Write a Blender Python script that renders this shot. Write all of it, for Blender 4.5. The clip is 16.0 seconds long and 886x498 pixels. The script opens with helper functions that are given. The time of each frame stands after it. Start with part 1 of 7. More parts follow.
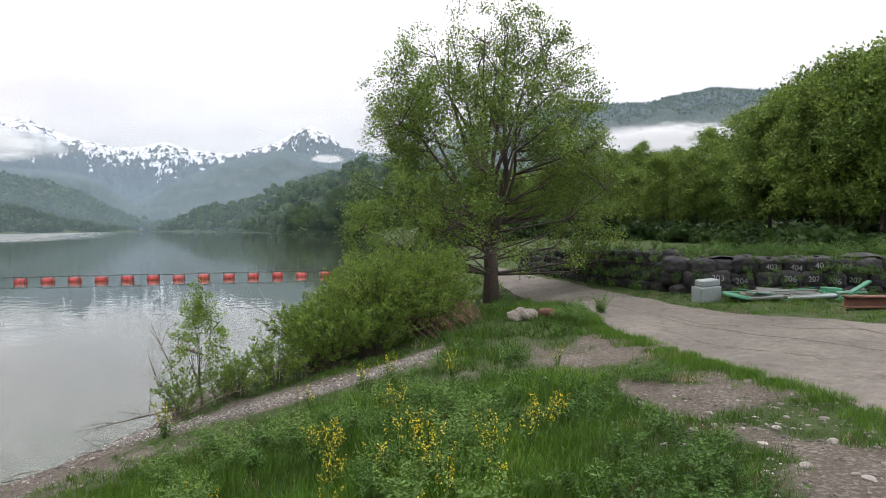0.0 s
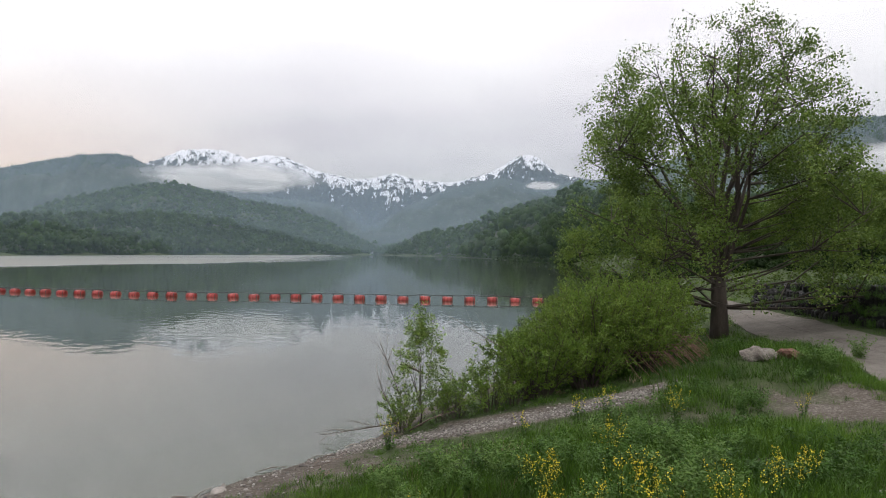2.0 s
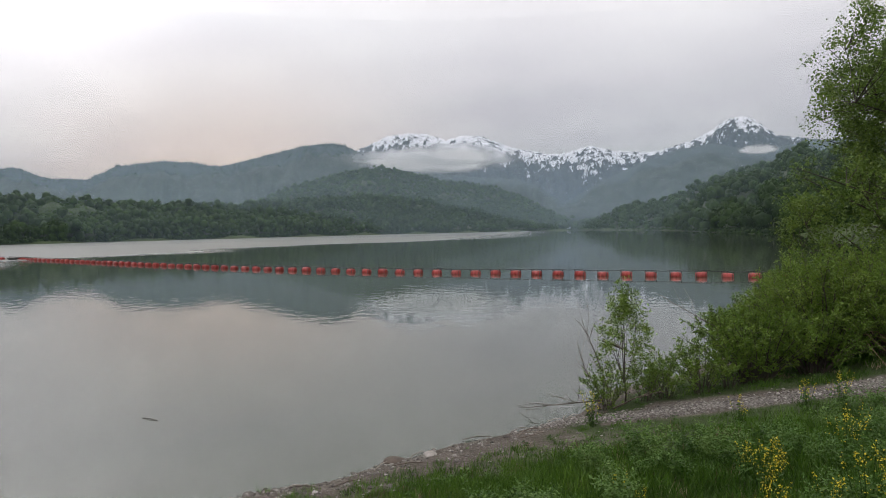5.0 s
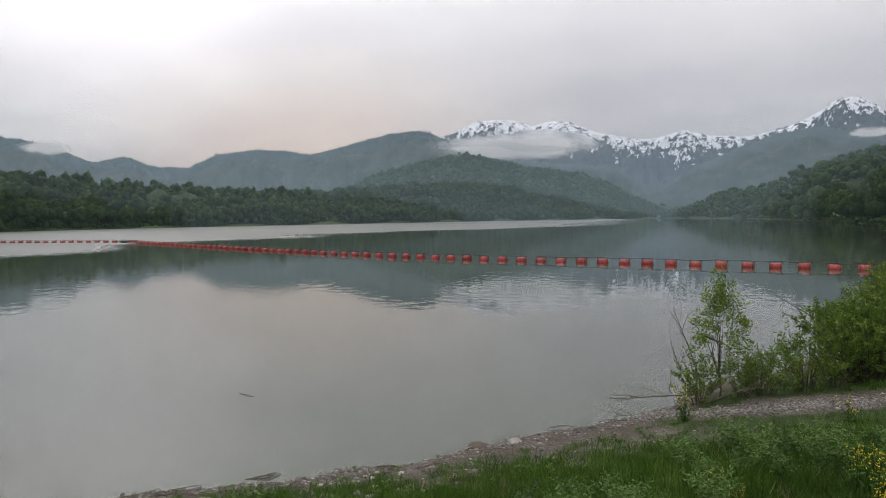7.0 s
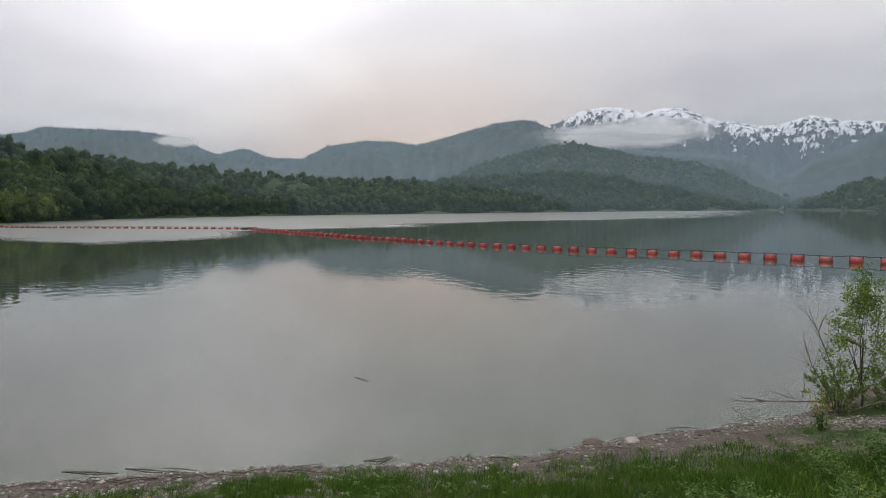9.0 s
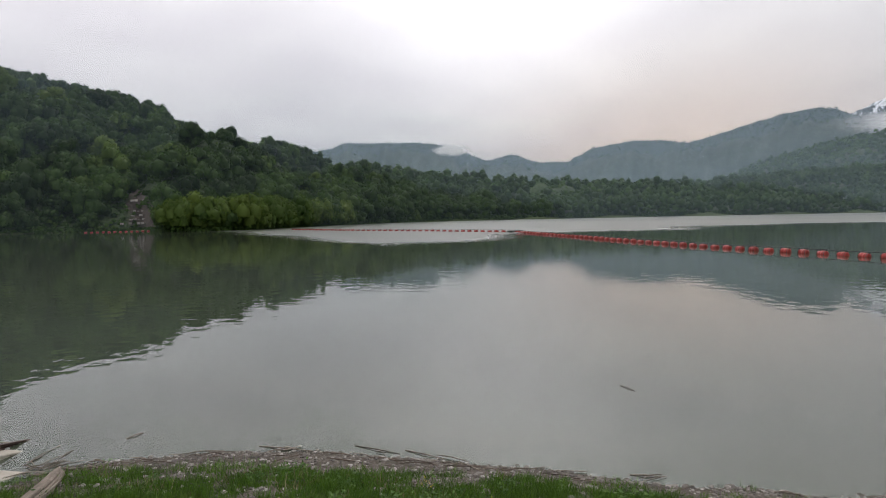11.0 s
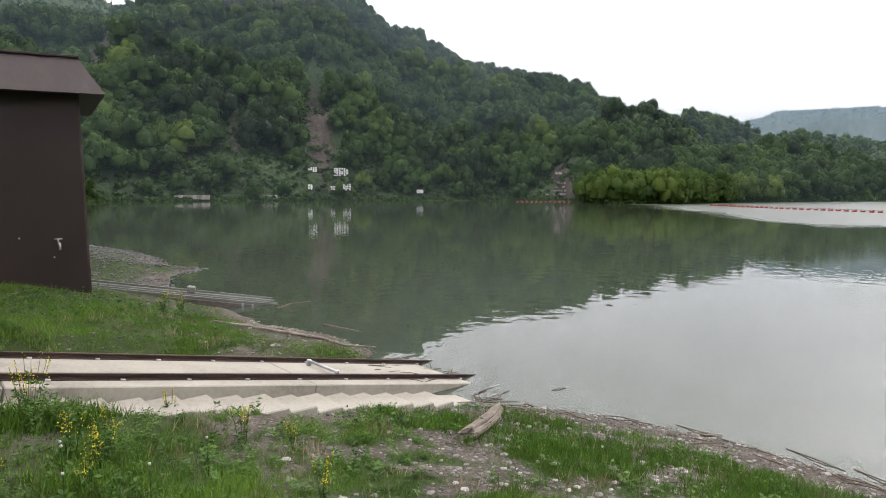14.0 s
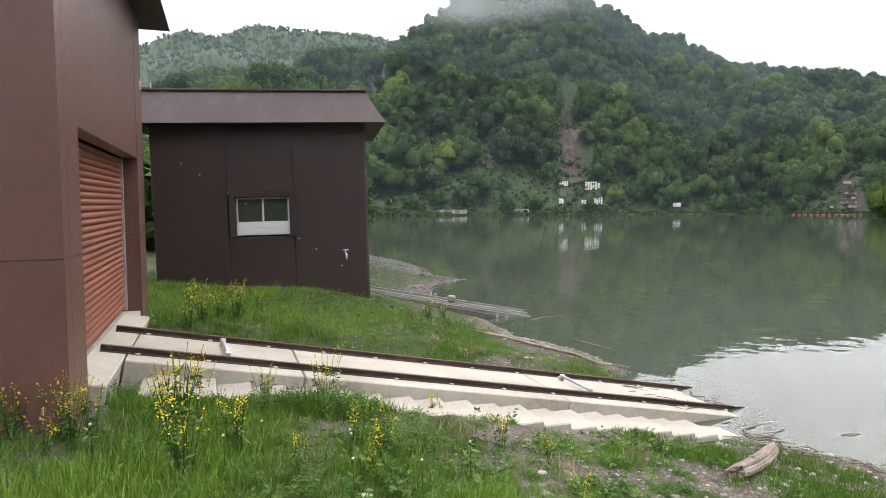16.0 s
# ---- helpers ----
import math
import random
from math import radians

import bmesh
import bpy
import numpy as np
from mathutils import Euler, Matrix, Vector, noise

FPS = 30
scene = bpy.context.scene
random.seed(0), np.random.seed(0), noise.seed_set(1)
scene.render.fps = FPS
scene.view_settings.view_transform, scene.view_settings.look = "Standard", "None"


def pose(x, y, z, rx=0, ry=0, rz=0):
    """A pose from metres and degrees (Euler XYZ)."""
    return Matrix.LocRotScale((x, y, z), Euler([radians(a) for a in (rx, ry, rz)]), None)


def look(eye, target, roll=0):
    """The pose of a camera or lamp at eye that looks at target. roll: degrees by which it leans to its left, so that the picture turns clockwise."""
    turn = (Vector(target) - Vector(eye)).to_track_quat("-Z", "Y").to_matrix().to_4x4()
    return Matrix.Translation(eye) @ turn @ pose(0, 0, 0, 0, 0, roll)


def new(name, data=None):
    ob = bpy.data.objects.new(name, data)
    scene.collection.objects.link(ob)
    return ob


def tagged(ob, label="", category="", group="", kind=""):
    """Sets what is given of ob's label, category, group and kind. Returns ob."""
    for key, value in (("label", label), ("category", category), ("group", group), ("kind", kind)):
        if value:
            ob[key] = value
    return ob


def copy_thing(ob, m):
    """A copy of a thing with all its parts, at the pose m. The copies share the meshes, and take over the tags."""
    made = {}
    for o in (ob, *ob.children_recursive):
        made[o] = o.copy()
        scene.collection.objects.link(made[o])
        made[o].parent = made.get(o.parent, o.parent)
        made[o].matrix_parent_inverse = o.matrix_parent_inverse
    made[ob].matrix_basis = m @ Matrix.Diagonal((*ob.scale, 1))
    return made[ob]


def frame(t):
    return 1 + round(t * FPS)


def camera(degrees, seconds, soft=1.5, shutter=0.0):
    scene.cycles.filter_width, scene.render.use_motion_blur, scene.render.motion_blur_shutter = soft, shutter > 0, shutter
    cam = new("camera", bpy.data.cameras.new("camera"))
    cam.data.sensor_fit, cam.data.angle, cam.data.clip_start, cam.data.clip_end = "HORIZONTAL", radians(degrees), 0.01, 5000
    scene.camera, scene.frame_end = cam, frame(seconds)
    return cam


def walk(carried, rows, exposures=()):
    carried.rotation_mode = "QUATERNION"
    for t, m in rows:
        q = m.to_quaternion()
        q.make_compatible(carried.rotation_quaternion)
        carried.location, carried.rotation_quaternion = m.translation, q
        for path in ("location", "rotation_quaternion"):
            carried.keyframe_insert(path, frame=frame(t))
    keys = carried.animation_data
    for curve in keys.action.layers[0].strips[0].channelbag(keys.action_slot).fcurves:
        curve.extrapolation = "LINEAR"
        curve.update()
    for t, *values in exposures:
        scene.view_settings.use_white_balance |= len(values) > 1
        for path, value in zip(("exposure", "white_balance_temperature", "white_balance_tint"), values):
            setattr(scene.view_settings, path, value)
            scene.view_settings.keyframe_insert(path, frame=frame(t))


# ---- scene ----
cam = camera(68.34, 16.0, soft=1.0)


def view(x, y, z, yaw, pitch, roll):
    return pose(x, y, z, 0, 0, yaw) @ pose(0, 0, 0, 90 + pitch) @ pose(0, 0, 0, 0, 0, roll)


# seconds, eye in metres (the lake's surface is z = 0), yaw to the left of +y, pitch, roll
PATH = [
    (0.0, 0.261, 0.107, 3.065, 9.68, -1.94, -0.42),
    (0.5, 0.245, 0.120, 3.077, 14.66, -0.14, -0.35),
    (1.0, 0.231, 0.130, 3.079, 20.82, 0.38, 0.15),
    (1.5, 0.197, 0.150, 3.075, 25.39, 0.64, 0.42),
    (2.0, 0.184, 0.147, 3.073, 28.23, 0.37, 0.46),
    (2.5, 0.171, 0.151, 3.074, 30.59, 0.12, 0.41),
    (3.0, 0.163, 0.164, 3.069, 33.42, -0.13, 0.22),
    (3.5, 0.147, 0.147, 3.067, 37.26, -0.47, -0.22),
    (4.0, 0.151, 0.138, 3.069, 41.21, -0.93, -0.58),
    (4.5, 0.157, 0.151, 3.069, 43.67, -1.34, -0.79),
    (7.0, 0.107, 0.142, 3.053, 52.81, -2.71, -0.62),
    (7.5, 0.088, 0.137, 3.055, 55.59, -2.97, -0.33),
    (8.0, 0.051, 0.090, 3.061, 57.39, -3.23, -0.37),
    (8.5, -0.013, 0.046, 3.060, 58.15, -3.53, -0.61),
    (8.7, -0.018, 0.030, 3.063, 59.22, -3.58, -0.49),
    (10.8, -0.144, 0.042, 3.051, 83.09, -3.10, -0.59),
    (11.0, -0.138, 0.028, 3.060, 84.75, -3.06, -0.82),
    (11.5, -0.229, -0.052, 3.043, 98.03, -3.31, -0.43),
    (12.0, -0.280, -0.098, 3.021, 106.97, -4.60, -0.20),
    (12.5, -0.261, -0.108, 3.029, 107.85, -5.14, -0.53),
    (13.0, -0.245, -0.158, 3.027, 111.11, -5.50, -0.19),
    (13.5, -0.209, -0.174, 3.036, 115.23, -5.45, 0.26),
    (14.0, -0.240, -0.220, 3.021, 119.83, -5.25, 0.48),
    (14.5, -0.218, -0.232, 3.033, 126.56, -5.13, 1.00),
    (15.0, -0.225, -0.247, 3.032, 132.50, -5.02, 1.00),
    (15.5, -0.217, -0.256, 3.031, 137.85, -4.59, 0.36),
    (16.0, -0.166, -0.276, 3.048, 141.54, -4.11, -0.07),
]
EXPOSURES = [(0.0, 0.55), (0.5, 0.48), (1.0, 0.3), (1.5, 0.15), (3.5, -0.1), (4.5, -0.2), (7.0, -0.28), (8.5, -0.28), (11.0, -0.25), (12.0, -0.36), (12.5, -0.22), (13.0, 0.02),
             (13.5, 0.34), (14.5, 0.7), (16.0, 1.06)]
walk(cam, [(r[0], view(*r[1:])) for r in PATH], EXPOSURES)

# ---- light ----
SUN_AZ, SUN_EL = radians(64), radians(56)
world = bpy.data.worlds.new("sky")
scene.world = world
world.use_nodes = True
wn, wl = world.node_tree.nodes, world.node_tree.links
wn.clear()


def wnode(kind, **values):
    n = wn.new(kind)
    for k, v in values.items():
        n.inputs[k].default_value = v
    return n


def wmath(op, a, b=None, clamp=False):
    n = wn.new("ShaderNodeMath")
    n.operation, n.use_clamp = op, clamp
    for i, v in enumerate((a, b)):
        if v is None:
            continue
        if isinstance(v, (int, float)):
            n.inputs[i].default_value = v
        else:
            wl.new(v, n.inputs[i])
    return n.outputs[0]


def wmix(fac, a, b):
    n = wn.new("ShaderNodeMix")
    n.data_type = "RGBA"
    for i, v in ((0, fac), (6, a), (7, b)):
        if isinstance(v, (int, float)):
            n.inputs[i].default_value = v
        elif isinstance(v, tuple):
            n.inputs[i].default_value = (*v, 1)
        else:
            wl.new(v, n.inputs[i])
    return n.outputs[2]


sky = wn.new("ShaderNodeTexSky")
sky.sky_type, sky.sun_disc = "NISHITA", False
sky.sun_elevation, sky.sun_rotation = SUN_EL, -SUN_AZ
sky.air_density, sky.dust_density = 1.2, 2.0
tc = wn.new("ShaderNodeTexCoord")
sep = wn.new("ShaderNodeSeparateXYZ")
wl.new(tc.outputs["Generated"], sep.inputs[0])
up = wmath("MAXIMUM", sep.outputs[2], 0.0)
# the cloud deck: drawn on a flat layer high above, so that it closes up towards the horizon
flat = wmath("ADD", up, 0.12)
comb = wn.new("ShaderNodeCombineXYZ")
wl.new(wmath("DIVIDE", sep.outputs[0], flat), comb.inputs[0])
wl.new(wmath("DIVIDE", sep.outputs[1], flat), comb.inputs[1])
broad = wnode("ShaderNodeTexNoise", Scale=0.55, Detail=4.0, Roughness=0.5)
fine = wnode("ShaderNodeTexNoise", Scale=1.7, Detail=6.0, Roughness=0.55)
wl.new(comb.outputs[0], broad.inputs["Vector"])
wl.new(comb.outputs[0], fine.inputs["Vector"])
deck = wmath("ADD", wmath("MULTIPLY", broad.outputs[0], 0.7), wmath("MULTIPLY", fine.outputs[0], 0.3))
ramp = wn.new("ShaderNodeValToRGB")
ramp.color_ramp.elements[0].position, ramp.color_ramp.elements[0].color = 0.34, (0.77, 0.722, 0.77, 1)
ramp.color_ramp.elements[1].position, ramp.color_ramp.elements[1].color = 0.64, (1.05, 1.015, 1.025, 1)
wl.new(deck, ramp.inputs[0])
# brighter overhead, as a thick even cloud is
gain = wmath("ADD", 0.84, wmath("MULTIPLY", wmath("POWER", up, 0.8), 2.1))
lit = wn.new("ShaderNodeVectorMath")
lit.operation = "SCALE"
wl.new(ramp.outputs[0], lit.inputs[0])
# thinner cloud over the lake in the west, and a paler sky to the south


def lobe(az, el, power, amount):
    n = wn.new("ShaderNodeVectorMath")
    n.operation = "DOT_PRODUCT"
    n.inputs[1].default_value = (-math.sin(radians(az)) * math.cos(radians(el)), math.cos(radians(az)) * math.cos(radians(el)), math.sin(radians(el)))
    wl.new(tc.outputs["Generated"], n.inputs[0])
    return wmath("MULTIPLY", wmath("POWER", wmath("MAXIMUM", n.outputs["Value"], 0.0), power), amount)


gain = wmath("MULTIPLY", gain, wmath("ADD", 1.0, wmath("ADD", lobe(79, 20, 45.0, 0.62), lobe(125, 12, 5.0, 0.28))))
wl.new(gain, lit.inputs["Scale"])
# the low sun's glow behind the cloud
dotp = wn.new("ShaderNodeVectorMath")
dotp.operation = "DOT_PRODUCT"
dotp.inputs[1].default_value = (-math.sin(SUN_AZ), math.cos(SUN_AZ), 0.06)
wl.new(tc.outputs["Generated"], dotp.inputs[0])
glow = wmath("MULTIPLY", wmath("POWER", wmath("MAXIMUM", dotp.outputs["Value"], 0.0), 30.0),
             wmath("SUBTRACT", 1.0, wmath("MULTIPLY", up, 3.4), True))
warm = wmix(wmath("MULTIPLY", glow, 0.9), lit.outputs[0], (2.05, 1.46, 1.08))
clear = wn.new("ShaderNodeVectorMath")
clear.operation = "SCALE"
clear.inputs["Scale"].default_value = 0.08
wl.new(sky.outputs[0], clear.inputs[0])
both = wmix(0.88, clear.outputs[0], warm)
bg = wnode("ShaderNodeBackground", Strength=0.84)
wl.new(both, bg.inputs[0])
wl.new(bg.outputs[0], wn.new("ShaderNodeOutputWorld").inputs[0])

sun = new("sun", bpy.data.lights.new("sun", "SUN"))
sun.data.energy, sun.data.angle, sun.data.color = 0.7, radians(28), (1.0, 0.93, 0.85)
sun.matrix_world = look((0, 0, 50), (30 * math.sin(SUN_AZ), -30 * math.cos(SUN_AZ), 50 - 30 * math.tan(SUN_EL)))

# ---- materials ----


def material(name):
    m = bpy.data.materials.new(name)
    m.use_nodes = True
    n = m.node_tree.nodes
    return m, n, m.node_tree.links, n["Principled BSDF"]


def ramp_node(n, stops):
    r = n.new("ShaderNodeValToRGB")
    e = r.color_ramp.elements
    while len(e) < len(stops):
        e.new(0.5)
    for el, (p, c) in zip(e, stops):
        el.position, el.color = p, (*c, 1)
    return r


def noise_node(n, l, scale, detail=4.0, rough=0.55, stretch=None, coords="Object"):
    t = n.new("ShaderNodeTexCoord")
    out = t.outputs[coords]
    if stretch:
        mp = n.new("ShaderNodeMapping")
        mp.inputs["Scale"].default_value = stretch
        l.new(out, mp.inputs[0])
        out = mp.outputs[0]
    x = n.new("ShaderNodeTexNoise")
    x.inputs["Scale"].default_value, x.inputs["Detail"].default_value, x.inputs["Roughness"].default_value = scale, detail, rough
    l.new(out, x.inputs["Vector"])
    return x.outputs[0]


def bump_node(n, l, height, strength, distance, normal_in):
    b = n.new("ShaderNodeBump")
    b.inputs["Strength"].default_value, b.inputs["Distance"].default_value = strength, distance
    l.new(height, b.inputs["Height"])
    l.new(b.outputs[0], normal_in)
    return b


def mixc(n, l, fac, a, b, mode="MIX"):
    x = n.new("ShaderNodeMix")
    x.data_type, x.blend_type = "RGBA", mode
    for i, v in ((0, fac), (6, a), (7, b)):
        if isinstance(v, (int, float)):
            x.inputs[i].default_value = v
        elif isinstance(v, tuple):
            x.inputs[i].default_value = (*v, 1)
        else:
            l.new(v, x.inputs[i])
    return x.outputs[2]


def mathn(n, l, op, a, b=None, clamp=False):
    x = n.new("ShaderNodeMath")
    x.operation, x.use_clamp = op, clamp
    for i, v in enumerate((a, b)):
        if v is None:
            continue
        if isinstance(v, (int, float)):
            x.inputs[i].default_value = v
        else:
            l.new(v, x.inputs[i])
    return x.outputs[0]


def surf(name, stops, big=1.0, small=12.0, rough=0.8, bump=0.3, dist=0.02, metal=0.0, stretch=None, spread=0.1, spec=0.4):
    """A surface with broad and fine variation of colour and relief, each piece a little off the rest."""
    m, n, l, p = material(name)
    a, b = noise_node(n, l, big, 5.0, 0.6, stretch), noise_node(n, l, small, 6.0, 0.65, stretch)
    mix = mathn(n, l, "ADD", mathn(n, l, "MULTIPLY", a, 0.6), mathn(n, l, "MULTIPLY", b, 0.4))
    col = ramp_node(n, stops)
    l.new(mix, col.inputs[0])
    info = n.new("ShaderNodeObjectInfo")
    hsv = n.new("ShaderNodeHueSaturation")
    l.new(mathn(n, l, "ADD", 1.0 - spread, mathn(n, l, "MULTIPLY", info.outputs["Random"], 2 * spread)), hsv.inputs["Value"])
    l.new(col.outputs[0], hsv.inputs["Color"])
    l.new(hsv.outputs[0], p.inputs["Base Color"])
    rr = mathn(n, l, "ADD", rough - 0.12, mathn(n, l, "MULTIPLY", b, 0.24), True)
    l.new(rr, p.inputs["Roughness"])
    p.inputs["Metallic"].default_value, p.inputs["Specular IOR Level"].default_value = metal, spec
    bump_node(n, l, mix, bump, dist, p.inputs["Normal"])
    return m


def leafy(name, dark, mid, light, trans=0.25, rough=0.55, spread=0.25):
    """Leaves: a tint of each plant's own, a little of each leaf's, light through the blade."""
    m, n, l, p = material(name)
    at = n.new("ShaderNodeAttribute")
    at.attribute_name = "tint"
    geo = n.new("ShaderNodeNewGeometry")
    v = mathn(n, l, "ADD", at.outputs["Fac"], mathn(n, l, "MULTIPLY", mathn(n, l, "SUBTRACT", geo.outputs["Random Per Island"], 0.5), spread), True)
    col = ramp_node(n, [(0.0, dark), (0.5, mid), (1.0, light)])
    l.new(v, col.inputs[0])
    l.new(col.outputs[0], p.inputs["Base Color"])
    p.inputs["Roughness"].default_value, p.inputs["Specular IOR Level"].default_value = rough, 0.25
    tr = n.new("ShaderNodeBsdfTranslucent")
    l.new(col.outputs[0], tr.inputs[0])
    mx = n.new("ShaderNodeMixShader")
    mx.inputs[0].default_value = trans
    l.new(p.outputs[0], mx.inputs[1])
    l.new(tr.outputs[0], mx.inputs[2])
    l.new(mx.outputs[0], n["Material Output"].inputs[0])
    return m


M_WOOD_FAR = leafy("far_foliage", (0.012, 0.031, 0.006), (0.038, 0.080, 0.012), (0.115, 0.168, 0.024), 0.45, 0.7, 0.06)
M_HILL = surf("hillside", [(0.3, (0.022, 0.035, 0.012)), (0.7, (0.05, 0.075, 0.022))], 0.02, 0.4, 0.95, 0.6, 1.0)


def water_material():
    m, n, l, p = material("lake_water")
    p.inputs["Base Color"].default_value = (0.044, 0.055, 0.038, 1)
    p.inputs["Roughness"].default_value, p.inputs["IOR"].default_value = 0.02, 1.43
    # slow ripples, and a ruffled stretch far out
    a = noise_node(n, l, 1.5, 2.0, 0.45)
    b = noise_node(n, l, 3.2, 2.0, 0.5)
    calm = noise_node(n, l, 0.03, 2.0, 0.5)
    h = mathn(n, l, "ADD", a, mathn(n, l, "MULTIPLY", b, 0.06))
    tc_ = n.new("ShaderNodeTexCoord")
    sp = n.new("ShaderNodeSeparateXYZ")
    l.new(tc_.outputs["Object"], sp.inputs[0])
    # the breeze ruffles the far side of the lake; its edge swings away from the shore to the north and the south
    y_n = mathn(n, l, "MAXIMUM", sp.outputs[1], 0.0)
    y_s = mathn(n, l, "MAXIMUM", mathn(n, l, "MULTIPLY", sp.outputs[1], -1.0), 0.0)
    edge = mathn(n, l, "SUBTRACT", 136.0, mathn(n, l, "MULTIPLY", 76.0, mathn(n, l, "POWER", 2.718, mathn(n, l, "MULTIPLY", y_n, -1 / 60))))
    edge = mathn(n, l, "ADD", edge, mathn(n, l, "MULTIPLY", y_s, 2.2))
    far = mathn(n, l, "SUBTRACT", mathn(n, l, "MULTIPLY", sp.outputs[0], -1.0), edge)
    far = mathn(n, l, "ADD", far, mathn(n, l, "MULTIPLY", mathn(n, l, "SUBTRACT", calm, 0.5), 50.0))
    # calm in the lee of the long hill
    lee = mathn(n, l, "SUBTRACT", mathn(n, l, "MULTIPLY", sp.outputs[0], -1.0), mathn(n, l, "MULTIPLY", sp.outputs[1], 0.70))
    breeze = mathn(n, l, "MULTIPLY", mathn(n, l, "MULTIPLY", far, 0.07, True), mathn(n, l, "MULTIPLY", lee, 0.02, True))
    bmp = bump_node(n, l, h, 0.03, 0.05, p.inputs["Normal"])
    l.new(mathn(n, l, "ADD", 0.13, mathn(n, l, "MULTIPLY", breeze, 0.80)), bmp.inputs["Strength"])
    l.new(mathn(n, l, "ADD", 0.010, mathn(n, l, "MULTIPLY", breeze, 0.30)), p.inputs["Roughness"])
    return m


M_WATER = water_material()

# ---- building helpers ----
RNG = np.random.default_rng(7)


def part(name, bm, mat, parent=None, label=""):
    me = bpy.data.meshes.new(name)
    bm.to_mesh(me)
    bm.free()
    if mat:
        me.materials.append(mat)
    ob = new(name, me)
    if parent:
        ob.parent = parent
    if label:
        tagged(ob, label)
    return ob


def np_mesh(name, verts, faces, mat, smooth=False, tint=None):
    """A mesh from arrays: faces all of one size."""
    verts, faces = np.asarray(verts, np.float32), np.asarray(faces, np.int32)
    me = bpy.data.meshes.new(name)
    k = faces.shape[1]
    me.vertices.add(len(verts))
    me.vertices.foreach_set("co", verts.ravel())
    me.loops.add(faces.size)
    me.loops.foreach_set("vertex_index", faces.ravel())
    me.polygons.add(len(faces))
    me.polygons.foreach_set("loop_start", np.arange(0, faces.size, k, dtype=np.int32))
    me.polygons.foreach_set("use_smooth", np.full(len(faces), smooth))
    if tint is not None:
        me.attributes.new("tint", "FLOAT", "POINT").data.foreach_set("value", np.asarray(tint, np.float32))
    me.update(calc_edges=True)
    me.validate()
    if mat:
        me.materials.append(mat)
    return me


def polar(az, d, z=0.0):
    a = np.radians(az)
    return np.stack([-d * np.sin(a), d * np.cos(a), z + 0 * a], -1)


def fbm(x, y, seed=0, octaves=4):
    """Smooth pseudo-random relief for arrays, about -1 to 1."""
    r = np.random.default_rng(1000 + seed)
    out, amp, f = np.zeros_like(np.asarray(x, float)), 1.0, 1.0
    for _ in range(octaves):
        for _ in range(3):
            th, ph = r.uniform(0, 2 * np.pi, 2)
            k = f * r.uniform(0.7, 1.4)
            out += amp * np.sin(k * (x * np.cos(th) + y * np.sin(th)) + ph) / 3
        amp, f = amp * 0.55, f * 2.1
    return out


def grid_faces(nu, nv):
    i, j = np.meshgrid(np.arange(nu - 1), np.arange(nv - 1), indexing="ij")
    a = i * nv + j
    return np.stack([a, a + nv, a + nv + 1, a + 1], -1).reshape(-1, 4)


def box(bm, x0, y0, z0, x1, y1, z1, bevel=0.0):
    vs = [bm.verts.new((x, y, z)) for z in (z0, z1) for x, y in ((x0, y0), (x1, y0), (x1, y1), (x0, y1))]
    fs = [bm.faces.new([vs[i] for i in q]) for q in ((3, 2, 1, 0), (4, 5, 6, 7), (0, 1, 5, 4), (1, 2, 6, 5), (2, 3, 7, 6), (3, 0, 4, 7))]
    if bevel:
        es = list({e for f in fs for e in f.edges})
        bmesh.ops.bevel(bm, geom=es, offset=bevel, segments=1, affect="EDGES")
    return vs


def tube(bm, pts, radii, sides=6, cap=True):
    """A tapering tube along points."""
    rings = []
    pts, radii = [Vector(tuple(float(c) for c in p)) for p in pts], [float(q) for q in radii]
    for i, p in enumerate(pts):
        d = (pts[min(i + 1, len(pts) - 1)] - pts[max(i - 1, 0)]).normalized()
        s = d.cross(Vector((0, 0, 1)) if abs(d.z) < 0.95 else Vector((1, 0, 0))).normalized()
        u = s.cross(d)
        rings.append([bm.verts.new(p + radii[i] * (math.cos(2 * math.pi * k / sides) * s + math.sin(2 * math.pi * k / sides) * u)) for k in range(sides)])
    for a, b in zip(rings, rings[1:]):
        for k in range(sides):
            f = bm.faces.new((a[k], a[(k + 1) % sides], b[(k + 1) % sides], b[k]))
            f.smooth = True
    if cap:
        bm.faces.new(rings[0][::-1])
        bm.faces.new(rings[-1])


# ---- the lake's outline and the ground ----
SHORE = [(-45, 170), (-20, 100), (-10, 60), (-7.5, 42), (-6.2, 30), (-5.8, 20), (-6.0, 14), (-6.25, 11), (-5.95, 9.2), (-6.05, 7.7), (-6.3, 6.2),
         (-6.5, 5), (-6.9, 4), (-7.2, 2.7), (-7.9, 1.1), (-8.45, 0), (-8.65, -1), (-8.6, -2.2), (-8.55, -3.4), (-8.8, -4.6),
         (-9.8, -5.9), (-10.2, -7), (-10.4, -8.5), (-10.5, -10.6), (-11.6, -12.6), (-12.6, -16.5), (-14.2, -18.6), (-16.6, -19.9), (-16.4, -21.5),
         (-17.9, -23.6), (-19.1, -28.5), (-20, -36), (-22, -60), (-24, -95)]
FAR_AZ = [166, 160, 148, 142, 133, 125, 114, 109.5, 107.5, 104, 100, 97, 93, 88, 80, 72, 65, 57, 50, 43.5, 38, 34, 28, 24.3, 21.6, 17]
FAR_D = [112, 124, 139, 148, 160, 168, 180, 180, 158, 156, 163, 185, 215, 255, 300, 345, 390, 450, 540, 640, 760, 850, 600, 390, 262, 215]


